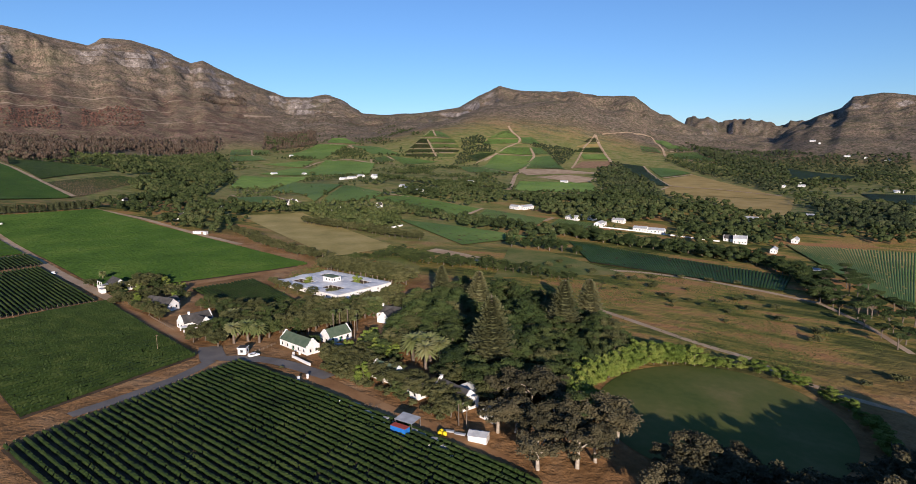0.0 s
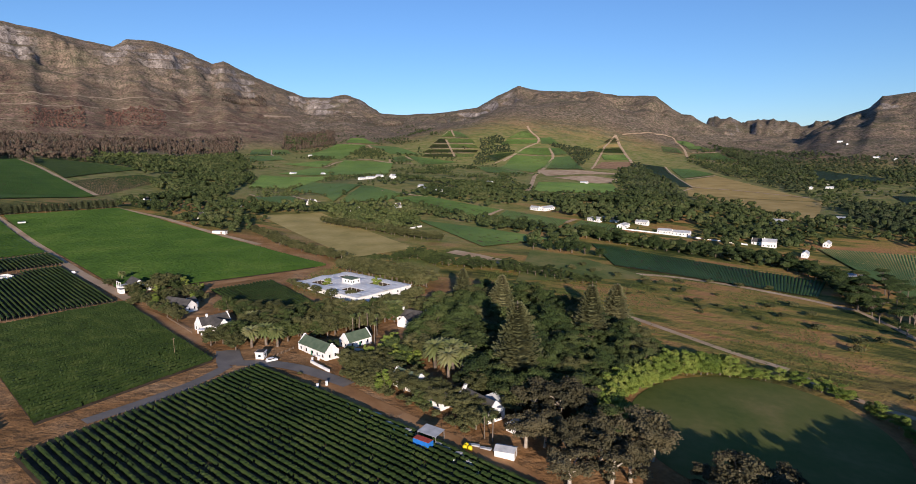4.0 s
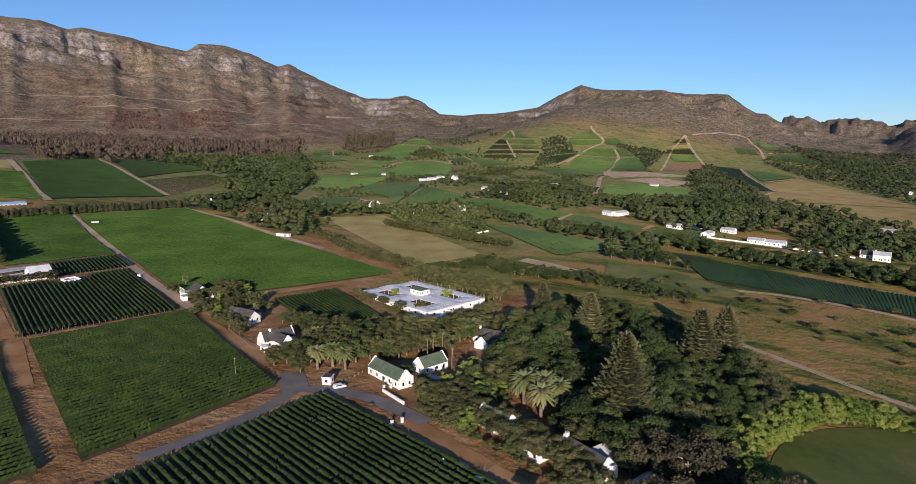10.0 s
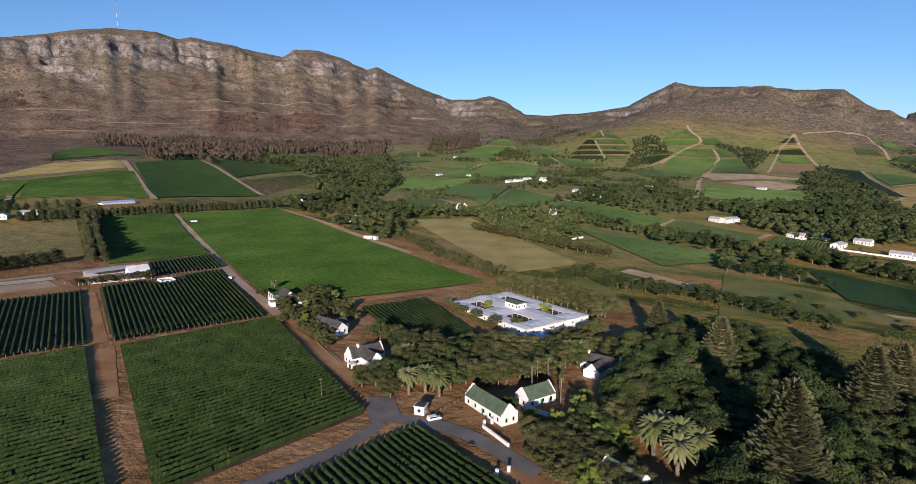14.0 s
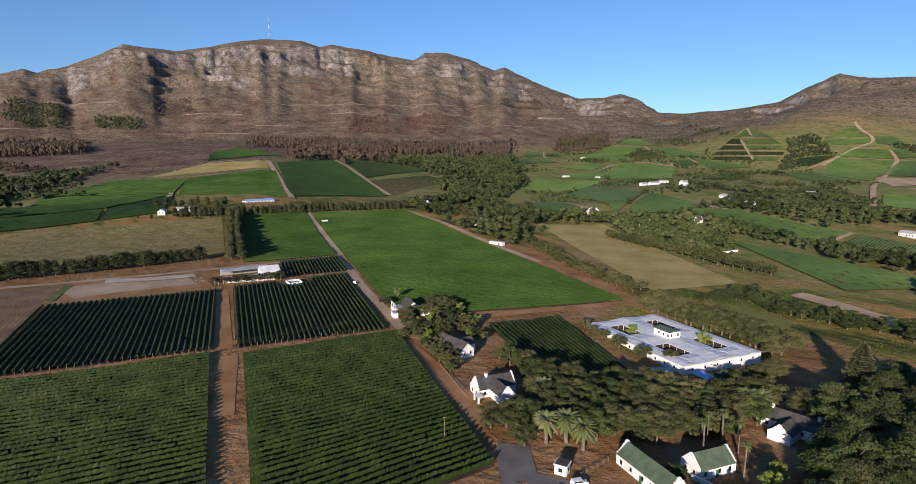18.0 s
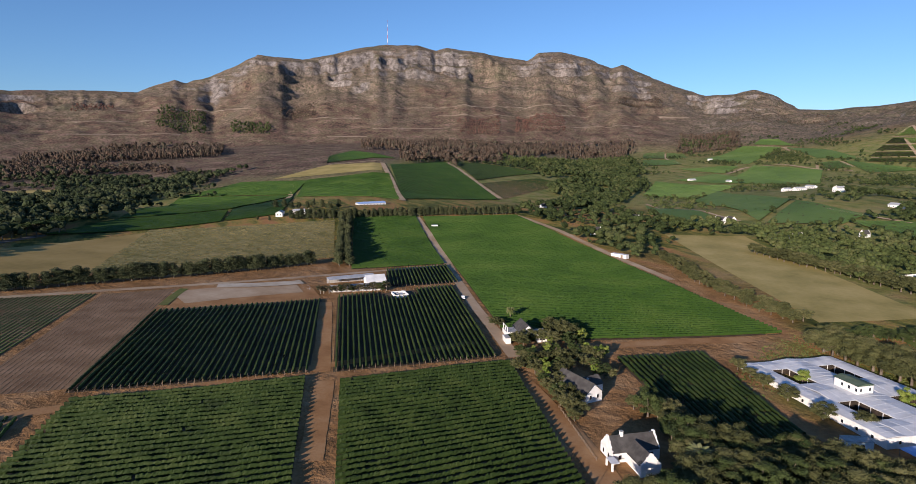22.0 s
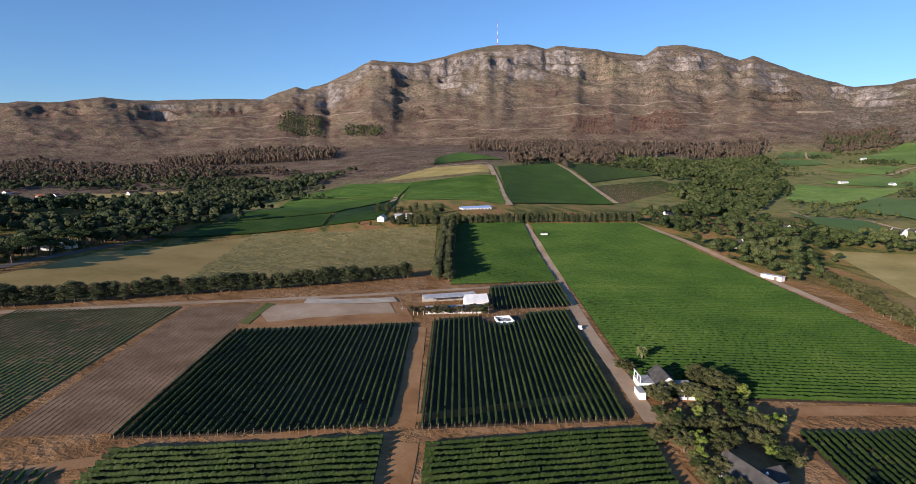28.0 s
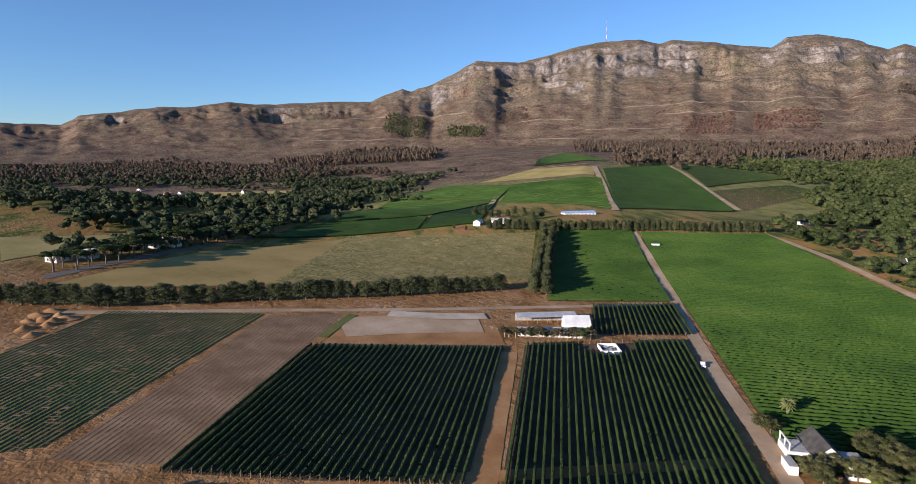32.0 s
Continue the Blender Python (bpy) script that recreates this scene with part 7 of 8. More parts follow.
for i in (0, 2, 4):
    wing(XS[i], XS[i + 1], YS[1], YS[2], False, 0.4, -0.06)
    wing(XS[i], XS[i + 1], YS[3], YS[4], False, 0.4, -0.06)
hx, hy = 33.0, 22.5
block = part("raised_block", box(-6.5, 3.5, -3.5, 3.5, 3.5, 7.4), PLASTER, cellar)
part("block_roof", prism([(-4.0, 7.4), (0, 8.3), (4.0, 7.4)], 11.0, "x", -7.0), ROOF_GREEN, block, "hipped green sheet roof")
for k in (-3, 0, 3):
    window_on(block, "y-", k, 5.2, 0.8, 1.2, 3.5)
    window_on(block, "y+", k, 5.2, 0.8, 1.2, 3.5)
for k in (-2, 2):
    window_on(block, "x+", k, 5.2, 0.8, 1.2, 3.5)
for k in range(11):
    window_on(cellar, "y-", -hx + 4 + k * 5.6, 1.2, 0.9, 1.1, hy)
for k in range(6):
    window_on(cellar, "x+", -hy + 5 + k * 7, 1.2, 0.9, 1.1, 32.0)
part("green_door", box(-22, -20, -hy - 0.08, -hy + 0.02, 0, 2.6), WOOD_GREEN, cellar, "bright green double door")
for sx in (-1, 1):
    for sy in (-1, 1):
        x0, x1 = (XS[1], XS[2]) if sx < 0 else (XS[3], XS[4])
        y0, y1 = (YS[1], YS[2]) if sy < 0 else (YS[3], YS[4])
        part("yard", box(x0 + 0.01, x1 - 0.01, y0 + 0.01, y1 - 0.01, -0.6, 0.12), SOIL, cellar, "dark earthen courtyard")
        for (a0, a1, b0, b1), side in (((x0, x1, y0, y0 + 0.12), "x"), ((x0, x1, y1 - 0.12, y1), "x"), ((x0, x0 + 0.12, y0, y1), "y"), ((x1 - 0.12, x1, y0, y1), "y")):
            # dark panels on the yard walls paint the shade of open galleries
            part("gallery_shade_panel", box(a0, a1, b0, b1, 0.1, 3.35), GALLERY_SHADE, cellar, "dark panel standing in for the shade of an open gallery")
            for c in np.arange((a0 if side == "x" else b0) + 1.6, (a1 if side == "x" else b1) - 1, 4.6):
                if side == "x":
                    m = (b0 + b1) / 2
                    part("post", box(c, c + 0.2, m - 0.2, m + 0.2, 0.1, 3.45), PLASTER, cellar)
                else:
                    m = (a0 + a1) / 2
                    part("post", box(m - 0.2, m + 0.2, c, c + 0.2, 0.1, 3.45), PLASTER, cellar)

shed = thing("flat_roofed_shed", 18.4, 337.7, 16, "small white flat-roofed store beside the cellar", "shed")
part("wall", box(-4, 4, -2, 2, -1, 2.9), PLASTER, shed)
part("parapet", box(-4.1, 4.1, -2.1, 2.1, 2.9, 3.1), CONCRETE, shed)
for k in (-2.6, 0.4):
    part("door", box(k, k + 1.0, -2.07, -1.95, 0, 2.1), PANE, shed)
lean = thing("lean_to", 34, 336, -56, "low open lean-to with a bluish sheet roof", "shed")
part("roof", box(-4, 4, -3, 3, 2.7, 2.85), ROOF_BLUE_AND_SKYLIT, lean)
part("back_wall", box(-4, 4, 2.6, 3, -0.5, 2.7), PLASTER, lean)
for px in (-3.8, 3.8):
    for py in (-2.8, 2.4):
        part("post", box(px - 0.1, px + 0.1, py - 0.1, py + 0.1, -0.5, 2.7), WOOD, lean)

# farmhouses along the dirt road
f1 = house(-46.5, 301.0, 34, 15, 7.0, 3.4, 3.0, ROOF_DARK, "white gabled Cape farmhouse with a dark thatched roof", "curly", (-3.0,), 3, "farmhouse")
part("cross_wing", prism([(-3.0, -1.0), (-3.0, 3.2), (0, 5.8), (3.0, 3.2), (3.0, -1.0)], 9.0, "y", -11.5), PLASTER, f1)
for s in (-1, 1):
    part("roof_slope", prism([(0, 5.85), (s * 3.3, 3.0), (s * 3.3, 3.22), (0, 6.1)], 8.6, "y", -11.2), ROOF_DARK, f1)
part("gable", prism(curly_gable(6.0, 3.2, 2.6), 0.42, "y", -11.6), PLASTER, f1)
porch = part("pergola", box(-9.8, -7.4, -8.0, -4.2, 2.5, 2.62), PLASTER, f1)
for py in (-7.8, -4.4):
    part("pier", box(-9.8, -9.3, py - 0.25, py + 0.25, -0.6, 2.5), PLASTER, porch)
h2 = house(-68.5, 338.2, -40, 18, 7.5, 3.0, 3.2, ROOF_DARK, "long white house with a dark grey roof and gable end windows", "none", (), 4, "farmhouse")
part("side_wing", prism([(-3, -1), (-3, 2.8), (0, 5.0), (3, 2.8), (3, -1)], 7, "y", 2.5), PLASTER, h2)
for s in (-1, 1):
    part("roof_slope", prism([(0, 5.05), (s * 3.3, 2.6), (s * 3.3, 2.8), (0, 5.28)], 7.2, "y", 2.5), ROOF_DARK, h2)
h3 = house(-103.0, 390.0, -58, 12.5, 7.5, 3.0, 3.2, ROOF_DARK, "modern white farmhouse with a dark pitched roof and terrace", "none", (), 3, "farmhouse")
part("terrace_wing", box(-4.5, 3.5, -9.5, -3.7, -1, 2.7), PLASTER, h3)
part("terrace_floor", box(-4.3, 3.3, -9.3, -3.9, 2.7, 2.76), CONCRETE, h3)
for px in (-4.2, -0.5, 3.2):
    part("pergola_post", box(px - 0.15, px + 0.15, -9.3, -9.0, 2.7, 5.0), PLASTER, h3)
part("pergola_beam", box(-4.5, 3.5, -9.4, -9.0, 5.0, 5.25), PLASTER, h3)
part("flat_wing", box(2.0, 10.5, 3.0, 8.5, -1, 3.0), PLASTER, h3)
part("flat_roof", box(1.8, 10.7, 2.9, 8.7, 3.0, 3.2), CONCRETE, h3)
window_on(h3, "x+", 5.5, 0.4, 2.4, 2.0, 10.5)
box3 = thing("shipping_container", -107.5, 376.5, -58, "white steel storage container with a darker roof", "container")
part("body", box(-3.0, 3.0, -1.2, 1.2, 0.1, 2.6, 0.04), PLASTER, box3)
part("roof_panel", box(-2.95, 2.95, -1.15, 1.15, 2.6, 2.66), CONCRETE, box3)
for k in (-0.6, 0.6):
    part("door_leaf", box(3.0, 3.05, k - 0.55, k + 0.55, 0.2, 2.5), PLASTER, box3)

# barns and houses round the werf
b1 = house(2.6, 254.5, -58, 21, 6.6, 3.6, 2.6, ROOF_GREEN, "long white barn with curly gables and a green roof", "curly", (), 5, "barn")
b2 = house(19.5, 264.5, 32, 13, 7.0, 3.2, 3.0, ROOF_GREEN, "white outbuilding with a faded green roof", "plain", (), 3, "barn")
b3 = house(35.0, 211.0, -56, 13, 7.0, 3.2, 3.0, ROOF_GREEN, "white cottage with a light green sheet roof", "plain", (), 3, "cottage")
mh = house(54.0, 298.0, -40, 18, 7.5, 3.5, 2.6, ROOF_DARK, "old white manor house with a grey thatched roof", "curly", (-7.0, 7.0), 5, "manor_house")
part("rear_wing", prism([(-3.3, -1), (-3.3, 3.3), (0, 5.6), (3.3, 3.3), (3.3, -1)], 9, "y", -12.5), PLASTER, mh)
for s in (-1, 1):
    part("roof_slope", prism([(0, 5.65), (s * 3.7, 3.1), (s * 3.7, 3.32), (0, 5.9)], 9, "y", -12.2), ROOF_DARK, mh)
part("gable", prism(curly_gable(6.6, 3.3, 2.3), 0.42, "y", -12.7), PLASTER, mh)
d1 = house(55.0, 186.0, -66, 17, 7.5, 3.0, 3.4, ROOF_DARK, "white house with a dark grey roof under tall trees", "plain", (-7.5,), 3, "cottage")
part("side_wing", prism([(-3, -1), (-3, 2.8), (0, 5.2), (3, 2.8), (3, -1)], 7, "y", 2.5), PLASTER, d1)
for s in (-1, 1):
    part("roof_slope", prism([(0, 5.25), (s * 3.3, 2.6), (s * 3.3, 2.8), (0, 5.48)], 7.4, "y", 2.6), ROOF_GREY, d1)
d2 = house(42.0, 194.5, -58, 10, 6, 2.8, 2.4, ROOF_DARK, "small white outhouse with a dark roof", "none", (), 2, "cottage")
d3 = house(66.0, 172.0, 30, 11, 6.5, 2.8, 2.4, ROOF_GREY, "small white outhouse with a grey roof", "none", (), 2, "cottage")
d4 = house(96.0, 232.0, -50, 14, 7, 3.0, 2.8, ROOF_DARK, "dark-roofed white house deep in the trees", "none", (), 3, "cottage")

kiosk = thing("gatehouse", -21.0, 252.5, -18, "small white square gatehouse with a flat grey roof", "hut")
part("wall", box(-1.7, 1.7, -1.7, 1.7, -0.4, 2.8), PLASTER, kiosk)
part("roof_edge", box(-2.0, 2.0, -2.0, 2.0, 2.8, 3.1, 0.05), PLASTER, kiosk)
part("roof", box(-1.75, 1.75, -1.75, 1.75, 3.1, 3.16), ROOF_DARK, kiosk)
for s in ("y-", "x+", "x-"):
    window_on(kiosk, s, 0.0, 1.0, 1.1, 1.1, 1.7)

# farm sheds beside the dirt yard
s1 = thing("open_shed", -228.5, 437.0, 48, "long open machine shed with a grey sheet roof", "shed")
part("roof", prism([(-3.2, 3.4), (3.2, 4.2), (3.2, 4.35), (-3.2, 3.55)], 30, "x", -15), ROOF_GREY, s1)
part("back_wall", box(-15, 15, 2.7, 3.0, -0.5, 4.1), CONCRETE, s1)
for k in range(7):
    part("post", box(-14.8 + k * 4.9, -14.6 + k * 4.9, -3.0, -2.8, -0.5, 3.5), WOOD, s1)
s2 = thing("low_shed", -215.5, 421.5, 40, "long low white shed with a pale sheet roof", "shed")
part("wall", box(-15, 15, -3, 3, -0.8, 2.8), PLASTER, s2)
for s in (-1, 1):
    part("roof_slope", prism([(0, 3.7), (s * 3.4, 2.75), (s * 3.4, 2.93), (0, 3.9)], 30.6, "x", -15.3), ROOF_GREY, s2)
for k in range(6):
    window_on(s2, "y-", -12.5 + k * 5, 1.0, 1.2, 0.9, 3.0)
s3 = thing("tall_shed", -212.5, 438.5, 44, "tall white shed with a steep white roof, its shaded slope coloured blue", "shed")
part("wall", prism([(-4.5, -0.5), (-4.5, 3.2), (0, 6.4), (4.5, 3.2), (4.5, -0.5)], 12, "x", -6), PLASTER, s3)
# the slope away from the sun is coloured blue for its sky-lit shade
for s in (-1, 1):
    part("roof_slope", prism([(0, 6.45), (s * 4.8, 3.0), (s * 4.8, 3.2), (0, 6.7)], 12.6, "x", -6.3), ROOF_WHITE if s < 0 else ROOF_BLUE_AND_SKYLIT, s3)
pump = thing("walled_tank", -186.5, 422.5, 42, "open square white-walled enclosure with pump gear", "enclosure")
for a, b in (((-4.0, 4.0), (-5.0, -4.7)), ((-4.0, 4.0), (4.7, 5.0)), ((-4.0, -3.7), (-4.7, 4.7)), ((3.7, 4.0), (-4.7, 4.7))):
    part("wall_panel", box(*a, *b, -0.6, 1.7), PLASTER, pump)
part("floor", box(-3.7, 3.7, -4.7, 4.7, -0.3, 0.15), CONCRETE, pump)
for k, (px, py) in enumerate(((-1.6, -2), (0.3, -1), (1.6, 1.5), (-1, 2))):
    part("tank", box(px - 0.7, px + 0.7, py - 0.7, py + 0.7, 0.15, 1.2 + 0.3 * (k % 2), 0.15), STEEL, pump)
ws = thing("white_shed", -81.5, 598.0, -28, "long low white shed at the field edge", "shed")
part("wall", box(-7, 7, -2, 2, -0.8, 2.6), PLASTER, ws)
part("roof", box(-7.3, 7.3, -2.3, 2.3, 2.6, 2.8), ROOF_WHITE, ws)
part("door", box(2, 4, -2.06, -1.9, 0, 2.2), WOOD, ws)
hut = thing("field_hut", -273.0, 663.0, 33, "small white hut in the corner of the field", "hut")
part("wall", box(-3, 3, -2, 2, -0.5, 2.6), PLASTER, hut)
part("roof", box(-3.2, 3.2, -2.2, 2.2, 2.6, 2.8), ROOF_GREY, hut)
bl = thing("long_blue_shed", -409.0, 766.0, 57, "long shed with white walls and a blue roof", "shed", sink=1.4)
part("wall", box(-19, 19, -5, 5, -2, 3.2), PLASTER, bl)
for s in (-1, 1):
    part("roof_slope", prism([(0, 5.0), (s * 5.4, 3.1), (s * 5.4, 3.3), (0, 5.25)], 39, "x", -19.5), ROOF_BLUE_AND_SKYLIT, bl)
for k in range(8):
    window_on(bl, "y-", -16 + k * 4.6, 1.2, 1.4, 1.0, 5.0)

# far houses: one of each kind, then copies
house_rng = np.random.default_rng(9)
FAR = {}


def far_house(kind, x, y, label):
    rot = float(house_rng.choice([-57, 38, -45, 30, -65]) + house_rng.uniform(-8, 8))
    if kind not in FAR:
        if kind == "cottage":
            ob = house(x, y, rot, 13, 7, 3.2, 3.2, ROOF_DARK, label, "plain", (), 3, "white_cottage", group="far houses")
        elif kind == "red":
            ob = house(x, y, rot, 18, 9, 3.0, 2.6, ROOF_RED, label, "none", (), 4, "red_roofed_house", group="far houses")
        elif kind == "double":
            ob = house(x, y, rot, 14, 8, 5.4, 2.6, ROOF_GREY, label, "plain", (-5,), 4, "white_manor", group="far houses")
        else:
            ob = house(x, y, rot, 22, 9, 3.4, 2.0, ROOF_GREY, label, "none", (), 5, "white_villa", group="far houses")
        FAR[kind] = ob
        return ob
    s = house_rng.uniform(0.62, 0.95)
    ob = copy_thing(FAR[kind], pose(x, y, ground_z(x, y), 0, 0, rot))
    ob.scale = (s, s, 1)
    return ob
for x, y in [(1, 805), (11, 807), (62, 738), (120, 758), (87, 635), (444, 478)]:
    far_house('cottage', x, y, 'small white gabled cottage with a dark roof')
for x, y in [(-210, 877), (-205, 900), (-85, 783), (-115, 686)]:
    far_house('cottage', x, y, 'small white gabled cottage with a dark roof')
for x, y in [(188, 907), (199, 848), (375, 1137), (362, 930), (292, 697), (307, 694), (333, 614), (353, 612), (348, 575), (380, 587), (378, 540), (390, 529), (536, 551), (508, 456), (131, 1170), (158, 1237), (114, 1176), (25, 1968), (47, 1461), (-25, 1507), (612, 1173), (1088, 1020), (1189, 1070)]:
    far_house('villa', x, y, 'long low white villa with a pale grey roof')
for x, y in [(1864, 1636), (1831, 1578), (1702, 1365), (1719, 1317), (1736, 1261), (1131, 1011), (748, 654), (545, 556), (449, 426), (413, 350), (1200, 844)]:
    far_house('villa', x, y, 'long low white villa with a pale grey roof')
for x, y in [(-446, 636), (-431, 653), (-512, 352), (-516, 364), (-493, 306), (-489, 295)]:
    far_house('villa', x, y, 'long low white villa with a pale grey roof')
for x, y in [(-1208, 494), (-1188, 519), (-1175, 547), (-1050, 612), (-1028, 632), (-1019, 655), (-1180, 632), (-1267, 591), (-1115, 724), (-1005, 704), (-1180, 608), (-939, 758)]:
    far_house('red', x, y, 'house with a red tiled roof and cream walls')
for x, y in [(164, 1076), (447, 467)]:
    far_house('double', x, y, 'large two-storey white house with a grey roof')
tagged(wall_run([(335, 571), (369, 541), (403, 508), (430, 477)], 1.3, 0.4, PLASTER), 'long white plastered boundary wall', 'wall')
tagged(wall_run([(100, 607), (125, 625)], 1.6, 0.4, PLASTER), 'white plastered wall beside the road', 'wall')


# ---- small things along the lane and about the farm
def lathe(name, profile, mat, parent, sides=10, label=""):
    v, q = tube_np([(0, 0, z) for r, z in profile], [r for r, z in profile], sides)
    return child(name, np_mesh(name, v, q, mat, True), parent, label)


# white painted drums and posts along the lane edge
LANE = np.array([(0.5, 215.0), (17.0, 189.0), (31.0, 166.5), (43.0, 149.5)])
for k in range(15):
    t = k / 14 * 3
    i = min(2, int(t))
    x, y = LANE[i] + (LANE[i + 1] - LANE[i]) * (t - i)
    d = thing("bollard_drum", x, y, 0, "white painted drum along the lane edge", "drum", "drums along the lane")
    lathe("body", [(0.0, -0.2), (0.34, -0.2), (0.36, 0.05), (0.34, 0.5), (0.36, 0.9), (0.0, 0.92)], PLASTER, d)

con = thing("shipping_container", 31.0, 166.5, -50, "blue steel shipping container with a rusty red roof", "container")
part("body", box(-3.0, 3.0, -1.22, 1.22, 0.1, 2.55), BLUE_PAINT, con)
part("roof_panel", box(-2.98, 2.98, -1.2, 1.2, 2.55, 2.62), RED_PAINT, con, "faded red roof sheet")
for k in range(14):
    part("rib", box(-2.9 + k * 0.44, -2.75 + k * 0.44, -1.27, -1.22, 0.2, 2.45), BLUE_PAINT, con)
cover = thing("open_shelter", 34.2, 169.8, -50, "open shelter with a grey sheet roof beside the container", "shelter")
part("roof", prism([(-2.4, 3.0), (2.4, 3.5), (2.4, 3.6), (-2.4, 3.1)], 7.2, "x", -3.6), ROOF_GREY, cover)
for px in (-3.4, 3.4):
    for py in (-2.2, 2.2):
        part("post", box(px - 0.07, px + 0.07, py - 0.07, py + 0.07, -0.4, 3.2), STEEL, cover)
end = thing("garden_shed", 54.3, 157.5, -34, "small white shed with a pale sheet roof", "shed")
part("wall", prism([(-2.0, -0.4), (-2.0, 2.3), (0, 3.1), (2.0, 2.3), (2.0, -0.4)], 6.0, "x", -3.0), PLASTER, end)
for s in (-1, 1):
    part("roof_slope", prism([(0, 3.12), (s * 2.3, 2.2), (s * 2.3, 2.3), (0, 3.25)], 6.4, "x", -3.2), ROOF_GREY, end)
part("door", box(3.0, 3.06, -0.5, 0.5, 0, 2.0), WOOD, end)
clutter = np.random.default_rng(31)
for k in range(9):
    t = 0.25 + 0.045 * k
    x, y = 22.0 + 2.6 * k + clutter.uniform(-1, 1), 183.0 - 3.4 * k + clutter.uniform(-1.2, 1.2)
    tr = thing("scrap_trailer", x, y, float(clutter.uniform(-70, -30)), "flat grey trailer loaded with scrap sheets", "trailer", "scrap along the lane")
    part("bed", box(-1.6, 1.6, -0.8, 0.8, 0.55, 0.7), STEEL, tr)
    part("load", box(-1.2, 1.0, -0.6, 0.5, 0.7, 0.7 + float(clutter.uniform(0.15, 0.6)), 0.05), CONCRETE, tr)
    for s in (-1, 1):
        wv, wq = tube_np([(0, s * 0.8, 0.32), (0, s * 0.98, 0.32)], [0.32, 0.32], 10)
        child("wheel", np_mesh("wheel", wv, wq, RUBBER, True), tr)
for k, (x, y) in enumerate(((43.2, 163.2), (44.6, 162.4), (44.0, 164.2))):
    tk = thing("yellow_tank", x, y, 20 * k, "yellow plastic water tank", "tank", "yellow tanks")
    lathe("body", [(0.0, -0.5), (0.7, -0.5), (0.75, 0.2), (0.75, 1.0), (0.5, 1.3), (0.15, 1.35), (0.15, 1.45), (0.0, 1.45)], YELLOW_PAINT, tk, 12)
    part("base", box(-0.8, 0.8, -0.8, 0.8, -0.9, 0.02), CONCRETE, tk)
for k, (x, y, a) in enumerate(((46.5, 164.5, -30), (49.5, 162.0, -35), (20.0, 190.0, -50))):
    st = thing("stack_of_boards", x, y, a, "pale stack of roofing boards on the ground", "boards")
    for j in range(4):
        part("board", box(-1.8, 1.8, -0.6 + 0.02 * j, 0.6 - 0.03 * j, 0.05 + 0.12 * j, 0.15 + 0.12 * j), ROOF_GREY, st)
for k in range(26):
    a, rr = clutter.uniform(0, 6.28), clutter.uniform(0, 3.2)
    if k == 0:
        brush = thing("brush_pile", 24.5, 187.0, 0, "heap of bare cut branches", "branches")
    p0 = np.array([math.cos(a) * rr, math.sin(a) * rr * 0.6, 0.1])
    p1 = p0 + clutter.normal(0, 1.0, 3) * (1, 1, 0.2) + (0, 0, 0.9)
    v, q = tube_np([p0, (p0 + p1) / 2 + clutter.normal(0, 0.15, 3), p1], [0.05, 0.04, 0.015], 4)
    child("branch", np_mesh("branch", v, q, BARK), brush)

# gate piers and the low white wall before the barn
for x, y in ((1.2, 215.5), (4.6, 217.2), (-0.2, 244.6), (2.4, 246.0)):
    g = thing("gate_pier", x, y, -57, "square white plastered gate pier", "pier", "gate piers")
    part("shaft", box(-0.35, 0.35, -0.35, 0.35, -0.4, 1.7), PLASTER, g)
    part("cap", box(-0.45, 0.45, -0.45, 0.45, 1.7, 1.85, 0.04), PLASTER, g)
boom = thing("boom_gate", 2.8, 216.3, 27, "black and white boom gate across the lane", "gate")
part("arm", box(-1.6, 1.6, -0.05, 0.05, 0.95, 1.05), RUBBER, boom)
part("post", box(-1.75, -1.55, -0.12, 0.12, -0.3, 1.15), STEEL, boom)
tagged(wall_run([(-0.8, 243.0), (6.2, 230.8)], 1.1, 0.4, PLASTER, "garden_wall"), "low white plastered garden wall", "wall")
tagged(wall_run([(14.0, 258.5), (22.0, 252.0)], 1.4, 0.4, PLASTER, "garden_wall"), "low white plastered yard wall", "wall")

# white estate car
car = thing("estate_car", -16.5, 247.6, 22, "white estate car parked beside the gatehouse", "car")
bm = prism([(-2.35, 0.35), (-2.35, 0.85), (-2.2, 1.0), (-1.95, 1.62), (0.7, 1.66), (1.35, 1.08), (2.2, 0.95), (2.35, 0.7), (2.35, 0.35)], 1.7, "y", -0.85)
part("body", bm, CAR_WHITE, car)
for s in (-0.87, 0.86):
    part("side_window", prism([(-1.8, 1.08), (-1.72, 1.52), (0.62, 1.55), (1.15, 1.08)], 0.012, "y", s), PANE, car)
part("windscreen", prism([(0.80, 1.60), (1.36, 1.10), (1.40, 1.12), (0.86, 1.62)], 1.4, "y", -0.7), PANE, car)
for px in (-1.45, 1.45):
    for s in (-0.9, 0.7):
        wv, wq = tube_np([(px, s, 0.32), (px, s + 0.2, 0.32)], [0.32, 0.32], 12)
        wheel = child("wheel", np_mesh("wheel", wv, wq, RUBBER, True), car)
        part("hub", box(px - 0.15, px + 0.15, s - 0.01 if s < 0 else s + 0.19, s + 0.01 if s < 0 else s + 0.21, 0.17, 0.47), STEEL, wheel)
